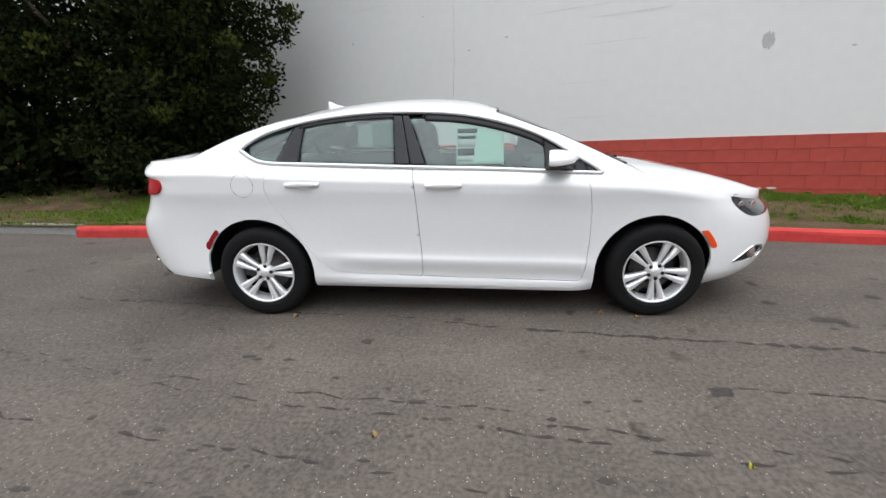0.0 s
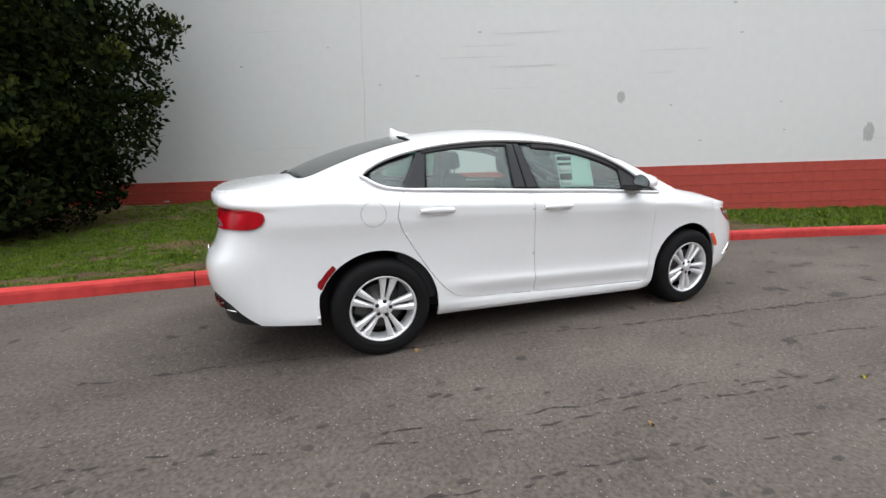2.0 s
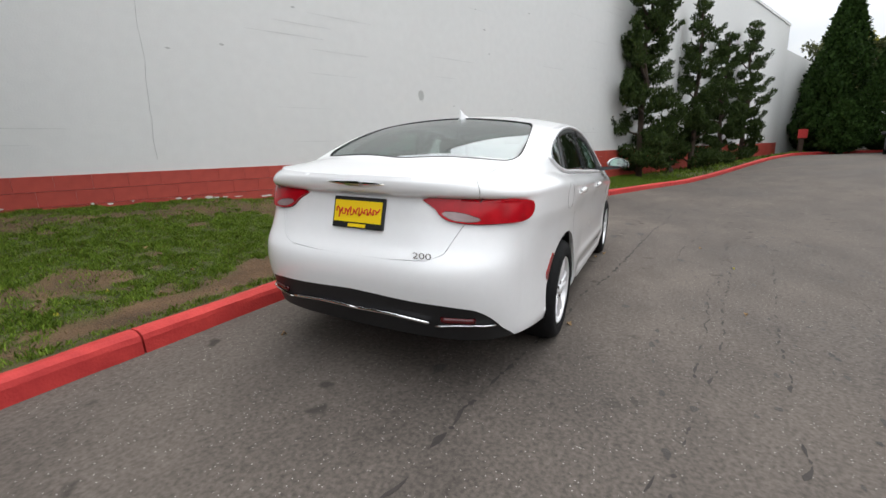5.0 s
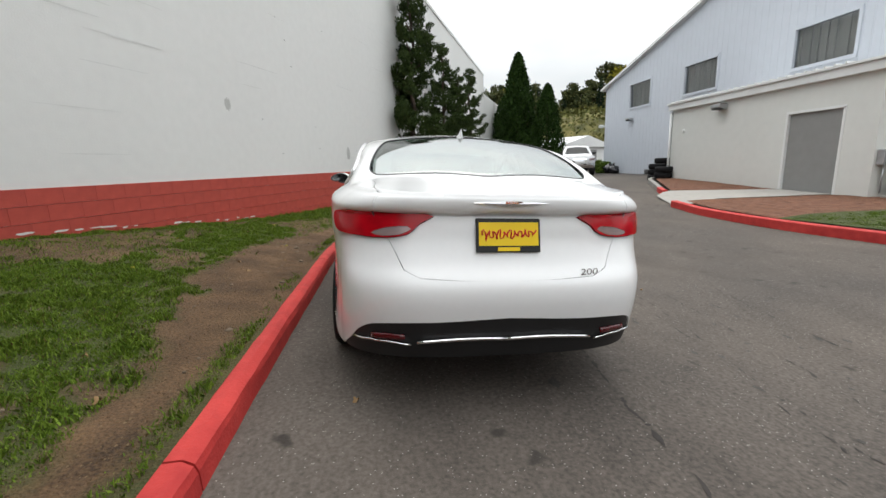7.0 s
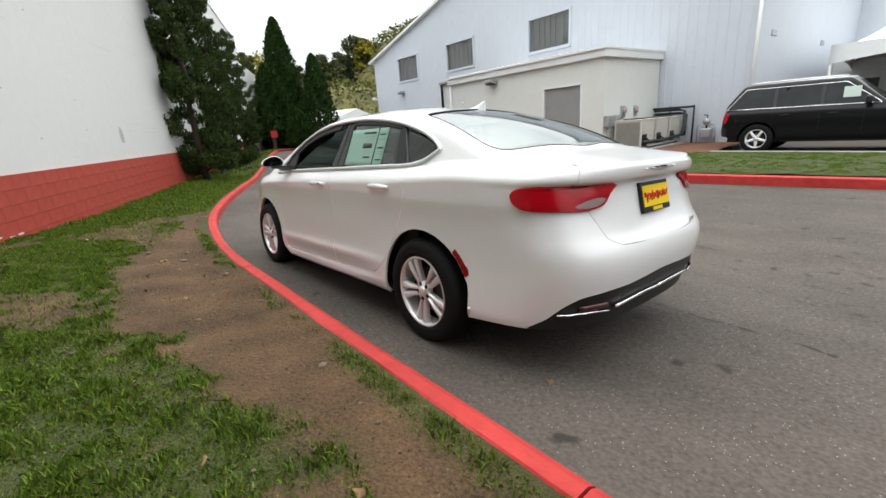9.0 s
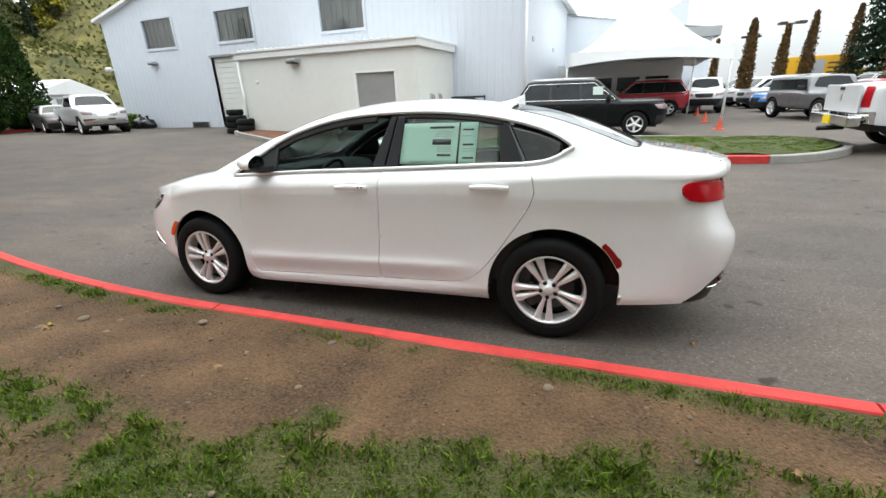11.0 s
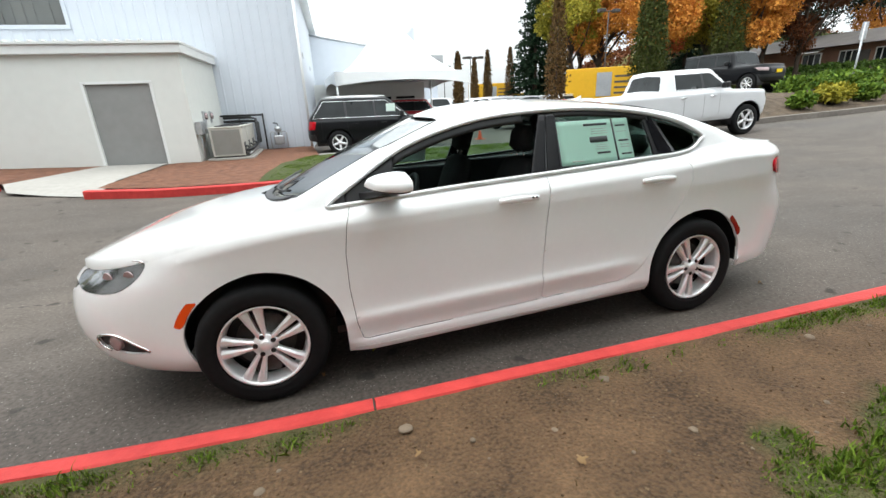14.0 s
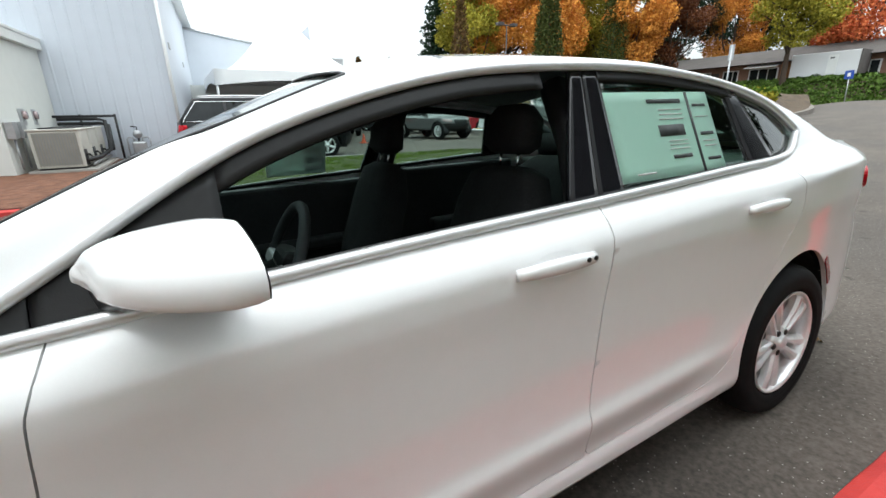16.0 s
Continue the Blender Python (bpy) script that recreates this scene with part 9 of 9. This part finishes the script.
part("post", tube("post", [(0, 0, 0), (0, 0, 3.0)], 0.035, "galvanised", 8), sp)
part("plate", box("plate", -0.02, 0.02, -0.10, 0.10, 2.4, 3.0, "galvanised"), sp)

# low house on an ivy bank across the road, with a box trailer before it
hs = tagged(empty("low_house", pose(-56.0, -24.0, 3.0)), "low brown house with a dark shingle roof across the road", "house")
part("wall", box("house_wall", -4, 4, -18, 18, -2.5, 2.62, "brick_far"), hs)
rv = [(-5, -19, 2.5), (5.0, -19, 2.5), (5.0, 19, 2.5), (-5, 19, 2.5), (0, -18.6, 4.15), (0, 18.6, 4.15)]
part("roof", mesh_of("house_roof", rv, [(1, 2, 5, 4), (3, 0, 4, 5), (0, 1, 4), (2, 3, 5), (3, 2, 1, 0)], "roof_dark"), hs)
for y, w, white in ((-10.6, 1.8, True), (-7.0, 1.6, False), (-3.9, 1.5, False), (-1.2, 2.6, True), (7.2, 2.0, False), (11.5, 2.4, True)):
    f = part("window_frame", box("house_frame", 3.98, 4.06, y - 0.08, y + w + 0.08, 0.3, 2.05, "trim_white", 0.01), hs)
    for q in range(3):
        part("pane", box("house_pane", 4.05, 4.075, y + q * w / 3 + 0.05, y + (q + 1) * w / 3 - 0.05, 0.4, 1.95, "vehicle_glass"), f)
    if white:
        vs = [(4.06, y - 0.25, 2.45), (4.06, y + w + 0.25, 2.45), (4.95, y + w + 0.25, 2.12), (4.95, y - 0.25, 2.12)]
        part("awning", mesh_of("awning", vs + [(x, yy, z - 0.06) for x, yy, z in vs], [(0, 1, 2, 3), (7, 6, 5, 4), (3, 2, 6, 7), (0, 3, 7, 4), (2, 1, 5, 6)], "trim_white"), hs, "white sloping awning")
part("timber_panel", box("timber_panel", 4.0, 4.10, 1.7, 4.4, -0.2, 2.45, "cedar", 0.01), hs, "orange cedar boarding")
part("door", box("house_door", 4.0, 4.08, -5.3, -4.4, -0.2, 1.9, "roof_dark", 0.01), hs)

tr = tagged(empty("box_trailer", pose(-50.4, -17.9, 3.35, 0, 0, 91)), "white enclosed box trailer parked behind the ivy bank", "trailer")
part("body", box("trailer_body", -2.5, 2.5, -1.05, 1.05, 0.45, 2.42, "white_vehicle", 0.06), tr)
part("side_door", box("trailer_door", 0.3, 1.0, -1.068, -1.045, 0.6, 2.15, "trim_white", 0.008), tr)
part("notice", box("trailer_notice", 0.45, 0.75, -1.076, -1.066, 1.85, 1.97, "ink_dark"), tr)
part("end_frame", box("trailer_end", 2.49, 2.56, -1.06, 1.06, 0.42, 2.44, "roof_dark", 0.01), tr)
for sy in (-1, 1):
    part("wheel", lathe("trailer_wheel", [(0, -0.1), (0.2, -0.1), (0.34, -0.1), (0.36, -0.06), (0.36, 0.06), (0.34, 0.1), (0, 0.1)], "tyre", 20), tr, at=pose(-0.3, sy * 0.95, 0.36))
part("drawbar", tube("drawbar", [(-2.5, 0, 0.5), (-3.4, 0, 0.45)], 0.05, "black", 8), tr)
part("jockey_stand", tube("jockey_stand", [(-3.3, 0, 0.5), (-3.3, 0, -0.2)], 0.04, "black", 8), tr)


def ivy_top(x):
    """Height of the bank between the road and the house."""
    return 1.2 + 2.15 * float(step(-44.5, -49.0, x)) - 0.3 * float(step(-52.0, -58.0, x))


bxs, bys = np.linspace(-44.0, -75.0, 24), np.linspace(-46.0, 4.0, 18)
bv = [(x, y, ivy_top(x)) for y in bys for x in bxs]
bf = [(j * 24 + i, (j + 1) * 24 + i, (j + 1) * 24 + i + 1, j * 24 + i + 1) for j in range(17) for i in range(23)]
tagged(part("ground_bank", mesh_of("ground_bank", bv, bf, "mulch", True)), "earth bank rising from the road to the low house", "bank", kind="structure")
n = 26000
hx, hy = -44.3 - 5.6 * rsx.uniform(0, 1, n), rsx.uniform(-38.0, 2.0, n)
hz = np.array([ivy_top(x) for x in hx]) + 0.12 + 0.45 * np.abs(np.array([noise.noise((a * 0.45, b * 0.45, 5)) + 0.5 * noise.noise((a * 1.3, b * 1.3, 9)) for a, b in zip(hx, hy)])) + rsx.uniform(-0.12, 0.12, n)
tagged(part("hedge", leaves("hedge", np.stack([hx, hy, hz], 1), 0.17, "leaf_ivy", rsx, 1.4)), "long bank of low green ivy along the road", "hedge", kind="stuff")
bs = tagged(empty("sign_post", pose(-44.2, -13.9, 1.2, 3, 0, 0)), "thin grey post with a small blue sign by the ivy bank", "sign post")
part("post", tube("post", [(0, 0, -0.2), (0, 0, 2.6)], 0.04, "galvanised", 8), bs)
part("plate", box("plate", 0.04, 0.07, -0.28, 0.28, 2.0, 2.62, "blue_sign", 0.01), bs)
part("emblem", box("emblem", 0.069, 0.078, -0.10, 0.10, 2.18, 2.45, "trim_white"), bs)

# wooded hillside at the far end
def hillside(name, cx, cy, rx, ry, h, n, mat, size, seed, label):
    rng = np.random.default_rng(seed)
    x = rng.uniform(-1, 1, n)
    y = rng.uniform(-1, 1, n)
    r2 = x * x + y * y
    keep = r2 < 1
    x, y = x[keep], y[keep]
    z = h * (1 - (x * x + y * y)) ** 0.7
    k = np.array([noise.noise((a * 6, b * 6, seed)) for a, b in zip(x, y)])
    z = z + np.abs(k) * h * 0.05 + rng.uniform(-0.04, 0.03, len(x)) * h
    pts = np.stack([cx + rx * x, cy + ry * y, z], 1)
    rings, spokes_ = 14, 40
    hv = [(cx, cy, h * 0.97)] + [(cx + rx * r / rings * math.cos(a), cy + ry * r / rings * math.sin(a), h * 0.97 * max(0, 1 - (r / rings) ** 2) ** 0.7 - 0.5) for r in range(1, rings + 1) for a in np.linspace(0, 2 * math.pi, spokes_, endpoint=False)]
    hf = [(0, 1 + j, 1 + (j + 1) % spokes_) for j in range(spokes_)] + [(1 + r * spokes_ + j, 1 + (r + 1) * spokes_ + j, 1 + (r + 1) * spokes_ + (j + 1) % spokes_, 1 + r * spokes_ + (j + 1) % spokes_) for r in range(rings - 1) for j in range(spokes_)]
    tagged(part("ground_slope", mesh_of("ground_slope", hv, hf, "hill_grass", True)), "far grassy slope under the woods", "slope", kind="structure")
    return tagged(part(name, leaves(name, pts, size, mat, rng, 1.3)), label, "woods", kind="stuff")


hillside("wooded_hill", 105, -55, 42, 44, 15, 24000, "leaf_hill", 0.4, 3, "far hillside woods in green and autumn yellow")
hillside("wooded_hill", 120, -30, 40, 40, 12, 9000, "leaf_fir", 1.2, 4, "far dark woods along the hill crest")
hillside("wooded_hill", 80, -42, 20, 24, 11, 6000, "leaf_hill", 0.5, 5, "far scrub slope in yellow autumn leaf")
for k in range(16):
    rr_ = random.Random(k)
    fir(100 + rr_.uniform(-14, 22), -62 + rr_.uniform(-34, 20), rr_.uniform(6, 10), 2.2, 200 + k, 1600, 10 + rr_.uniform(-3, 2))
crest = curve((-66, 17.5), (-60, 18.5), (-54, 22.0), (-48, 20.0), (-44, 18.0), (-36, 17.0), (-30, 18.5), (-24, 18.0))
for k in range(26):
    rr_ = random.Random(300 + k)
    y = -24.5 - 1.6 * k + rr_.uniform(-1.0, 1.0)
    tp = float(crest(y)) + rr_.uniform(-2.2, 0.8)
    if k % 4 == 2:
        fir(88 + rr_.uniform(-3, 6), y, rr_.uniform(9, 11.5), 2.0, 330 + k, 2400, tp - 10.5)
    else:
        hh = rr_.uniform(8.5, 12)
        round_tree(90 + rr_.uniform(-6, 6), y, hh, rr_.uniform(2.0, 3.2), 360 + k, 2600, "leaf_yellow" if k % 7 == 3 else "leaf_wood", "far broadleaf tree on the hill crest in dull autumn green", "hill crest trees", 0.34, tp - hh, trunk_h=0.18)
hillside("wooded_hill", 88, -76, 40, 34, 27, 22000, "leaf_hill", 0.4, 6, "high far hillside of grass and scrub")
hillside("wooded_bank", -70, -56, 40, 13, 11, 30000, "leaf_redtree", 0.32, 7, "bank of brown autumn woods behind the lot")
hillside("wooded_bank", -72, -50, 36, 14, 9, 30000, "leaf_wood", 0.32, 8, "bank of green and yellow woods behind the lot")
shed2 = tagged(empty("far_shed", pose(40.0, -17.4, 0.2, 0, 0, 25)), "white low shed with a roller door at the yard's end", "building")
part("wall", box("far_shed_wall", -5, 5, -4, 4, -0.5, 2.35, "trim_white"), shed2)
part("roof", mesh_of("far_shed_roof", [(-5.3, -4.3, 2.28), (5.3, -4.3, 2.28), (5.3, 4.3, 2.28), (-5.3, 4.3, 2.28), (-5.3, 0, 3.35), (5.3, 0, 3.35)], [(0, 1, 5, 4), (2, 3, 4, 5), (0, 4, 3), (1, 2, 5), (3, 2, 1, 0)], "trim_white"), shed2)
part("roller_door", box("far_shed_door", -5.06, -4.98, -1.6, 1.6, -0.4, 2.0, "grey_door"), shed2)
red_post = tagged(empty("sign_post", pose(31.6, -9.9, 0.15)), "brown post with a small red sign by the kerb", "sign post")
part("post", box("post", -0.12, 0.12, -0.12, 0.12, 0, 1.5, "trunk", 0.02), red_post)
part("plate", box("plate", -0.22, -0.16, -0.25, 0.25, 1.2, 1.75, "kerb_red", 0.01), red_post)


# ---- turf ----
turf_from = curve((-6, 0.25), (-4, 0.28), (-2.6, 0.38), (-1.6, 0.60), (-0.8, 0.80), (0.2, 0.98), (1.0, 0.98), (2.4, 0.75), (4, 0.45), (6, 0.15))


def turf_amount(x, y):
    """Share of living turf: bare soil along the kerb, ragged patches beyond it."""
    x, y = np.asarray(x, float), np.asarray(y, float)
    d = y - kerb_back(x)
    n = np.array([noise.noise((a * 0.62, b * 0.9, 11)) + 0.55 * noise.noise((a * 1.9, b * 2.4, 17)) + 0.35 * noise.noise((a * 6.0, b * 7.0, 23)) for a, b in zip(np.ravel(x), np.ravel(y))]).reshape(np.shape(x))
    near = np.minimum(turf_from(x) + 0.34 * n, 1.2)
    band = step(-0.05, 0.08, d - near)
    worn = step(0.04, 0.20, -n - 0.05 - 0.16 * step(-0.8, -1.8, x)) * 0.9
    dead = step(1.7, 1.1, wall_y(x) - y) * step(0.15, 0.5, wall_y(x) - y) * step(4.0, 2.0, x) * step(-0.30, 0.10, n)
    patch_ = band * (1 - worn) * (1 - 0.9 * dead)
    edge = 0.8 * step(0.20, 0.05, d) * step(-0.45, 0.10, n)
    stray = 0.8 * step(0.36, 0.46, n) * step(0.2, 0.4, d)
    shade = 1 - 0.92 * np.exp(-(((x + 5.6) / 2.0) ** 2 + ((y - 5.0) / 1.6) ** 2) ** 2)
    shade = shade * (1 - 0.75 * step(-4.4, -6.2, x) * step(0.15, 0.5, d))
    narrow = step(5.0, 7.0, x) * step(0.10, 0.4, d)
    return np.clip(np.maximum(np.maximum(patch_, narrow), np.maximum(edge, stray)), 0, 1) * shade


tv = np.empty(len(verge.data.vertices) * 3)
verge.data.vertices.foreach_get("co", tv)
tv = tv.reshape(-1, 3)
verge.data.attributes.new("turf", "FLOAT", "POINT").data.foreach_set("value", (0.85 * turf_amount(tv[:, 0], tv[:, 1])).astype(np.float32))


def turf(name, n, box_, seed, zf, amount, blade, mat, label):
    rng = np.random.default_rng(seed)
    x = rng.uniform(box_[0], box_[1], n)
    y = rng.uniform(box_[2], box_[3], n)
    a = amount(x, y)
    k = rng.uniform(0, 1, n) < a
    x, y = x[k], y[k]
    z = zf(x, y)
    n = len(x)
    tuft = np.array([noise.noise((p * 5.5, q * 5.5, 31)) + 0.6 * noise.noise((p * 14, q * 14, 37)) for p, q in zip(x, y)])
    h = blade * rng.uniform(0.45, 1.25, n) * np.clip(0.85 + 1.2 * tuft, 0.4, 1.7)
    th = rng.uniform(0, 2 * math.pi, n)
    lean = rng.normal(0, 0.45, (n, 2)) * h[:, None]
    w = 0.0050 * rng.uniform(0.7, 1.6, n) * (blade / 0.05)
    dx, dy = np.cos(th) * w, np.sin(th) * w
    base = np.stack([x, y, z - 0.004], 1)
    off = np.stack([dx, dy, np.zeros(n)], 1)
    mid = base + np.stack([lean[:, 0] * 0.35, lean[:, 1] * 0.35, h * 0.6], 1)
    tip = base + np.stack([lean[:, 0], lean[:, 1], h * 0.95], 1)
    vs = np.stack([base - off, base + off, mid + off * 0.7, tip, mid - off * 0.7], 1).reshape(-1, 3)
    me = bpy.data.meshes.new(name)
    me.vertices.add(5 * n)
    me.vertices.foreach_set("co", vs.ravel())
    me.loops.add(5 * n)
    me.loops.foreach_set("vertex_index", np.arange(5 * n))
    me.polygons.add(n)
    me.polygons.foreach_set("loop_start", np.arange(0, 5 * n, 5))
    me.polygons.foreach_set("loop_total", np.full(n, 5))
    me.materials.append(MAT[mat])
    me.update()
    me.validate()
    return tagged(part(name, me), label, "grass", kind="stuff")


def lumpy(x, y):
    a = kerb_back(x)
    t = np.clip((y - a) / np.maximum(wall_y(x) - a, 0.1), 0, 1)
    l = np.array([0.035 * noise.noise((p * 1.1, q * 1.1, 0)) + 0.016 * noise.noise((p * 4.5, q * 4.5, 3)) for p, q in zip(x, y)])
    return verge_z(x, y) + l * np.minimum(1, t * 9)


def on_verge(f):
    return lambda x, y: f(x, y) * ((y > kerb_back(x) + 0.03) & (y < wall_y(x) - 0.03))


turf("grass", 720000, (-6.5, 5.5, 1.2, 6.6), 1, lumpy, on_verge(lambda x, y: 0.95 * turf_amount(x, y) ** 1.1), 0.033, "grass", "patchy short green grass on the verge")
turf("dry_grass", 90000, (-6.5, 5.5, 1.2, 6.6), 2, lumpy, on_verge(lambda x, y: 0.012 + 0.55 * turf_amount(x, y)), 0.028, "dry_grass", "dry brown grass among the turf")
turf("grass", 90000, (5.5, 14, -3.0, 3.0), 3, lumpy, on_verge(lambda x, y: 0.85 * np.ones_like(x)), 0.06, "grass", "green grass strip along the wall foot")
turf("grass", 30000, (14, 34, -11.0, 0.0), 4, lumpy, on_verge(lambda x, y: 0.8 * np.ones_like(x)), 0.12, "grass", "green grass strip along the wall foot")
turf("grass", 40000, (-14, -6.5, 1.6, 8.0), 5, lumpy, on_verge(lambda x, y: 0.9 * turf_amount(x, y)), 0.06, "grass", "green grass strip along the wall foot")
turf("grass", 170000, (-6.5, 2.8, -10.4, -6.25), 6, lambda x, y: ground_z(x, y) + 0.12 + 0.06 * np.maximum(0, 1 - ((y + 8.4) / 2.2) ** 2), lambda x, y: 1.0 * ((y < -6.36 + 0.075 * x - 0.15) & (y > -10.1 - 0.04 * (x + 3)) & ((((x + 4.6) / 1.82) ** 2 + ((y + 8.3) / 1.72) ** 2 < 1.0) | ((x > -4.6) & (x < 2.05 + 0.21 * (y + 6.4))))), 0.028, "grass", "mown green grass on the yard island")

# crumbs of earth and gravel on the bare soil
MAT["clod"] = leaf_material("earth_crumbs", (0.055, 0.032, 0.016), (0.20, 0.145, 0.090), 0.95)
rng = np.random.default_rng(77)
cx = rng.uniform(-6.0, 5.0, 22000)
cy = kerb_back(cx) + 0.06 + 3.2 * rng.uniform(0, 1, len(cx)) ** 1.4
keep = (rng.uniform(0, 1, len(cx)) > turf_amount(cx, cy) * 1.6) & (cy < wall_y(cx) - 0.05)
cx, cy = cx[keep][:9000], cy[keep][:9000]
cr = 0.0022 + 0.0065 * rng.uniform(0, 1, len(cx)) ** 3.0
unit = np.array([(1, 0, 0), (0, 1, 0), (-1, 0, 0), (0, -1, 0), (0, 0, 0.8)])
cv = unit[None] * (cr[:, None, None] * rng.uniform(0.6, 1.5, (len(cx), 5, 1))) + np.stack([cx, cy, lumpy(cx, cy)], 1)[:, None, :]
cf = [tuple(5 * k + i for i in f) for k in range(len(cx)) for f in ((0, 1, 4), (1, 2, 4), (2, 3, 4), (3, 0, 4))]
tagged(part("soil_crumbs", mesh_of("soil_crumbs", cv.reshape(-1, 3).tolist(), cf, "clod")), "small crumbs of earth and gravel on bare soil", "soil", kind="stuff")

t = tagged(empty("shrub"), "low green shrub at the workshop corner", "shrub")
part("stem", tube("stem", [(23.5, -14.8, 0.2), (23.5, -14.8, 0.7)], 0.04, "trunk", 6), t)
part("foliage", leaves("foliage", in_blobs(rsx, [((23.3, -14.8, 0.65), (0.6, 0.5, 0.45)), ((23.9, -14.7, 0.75), (0.5, 0.5, 0.5))], 2200, 0.4), 0.07, "leaf_shrub", rsx, 2.0), t)
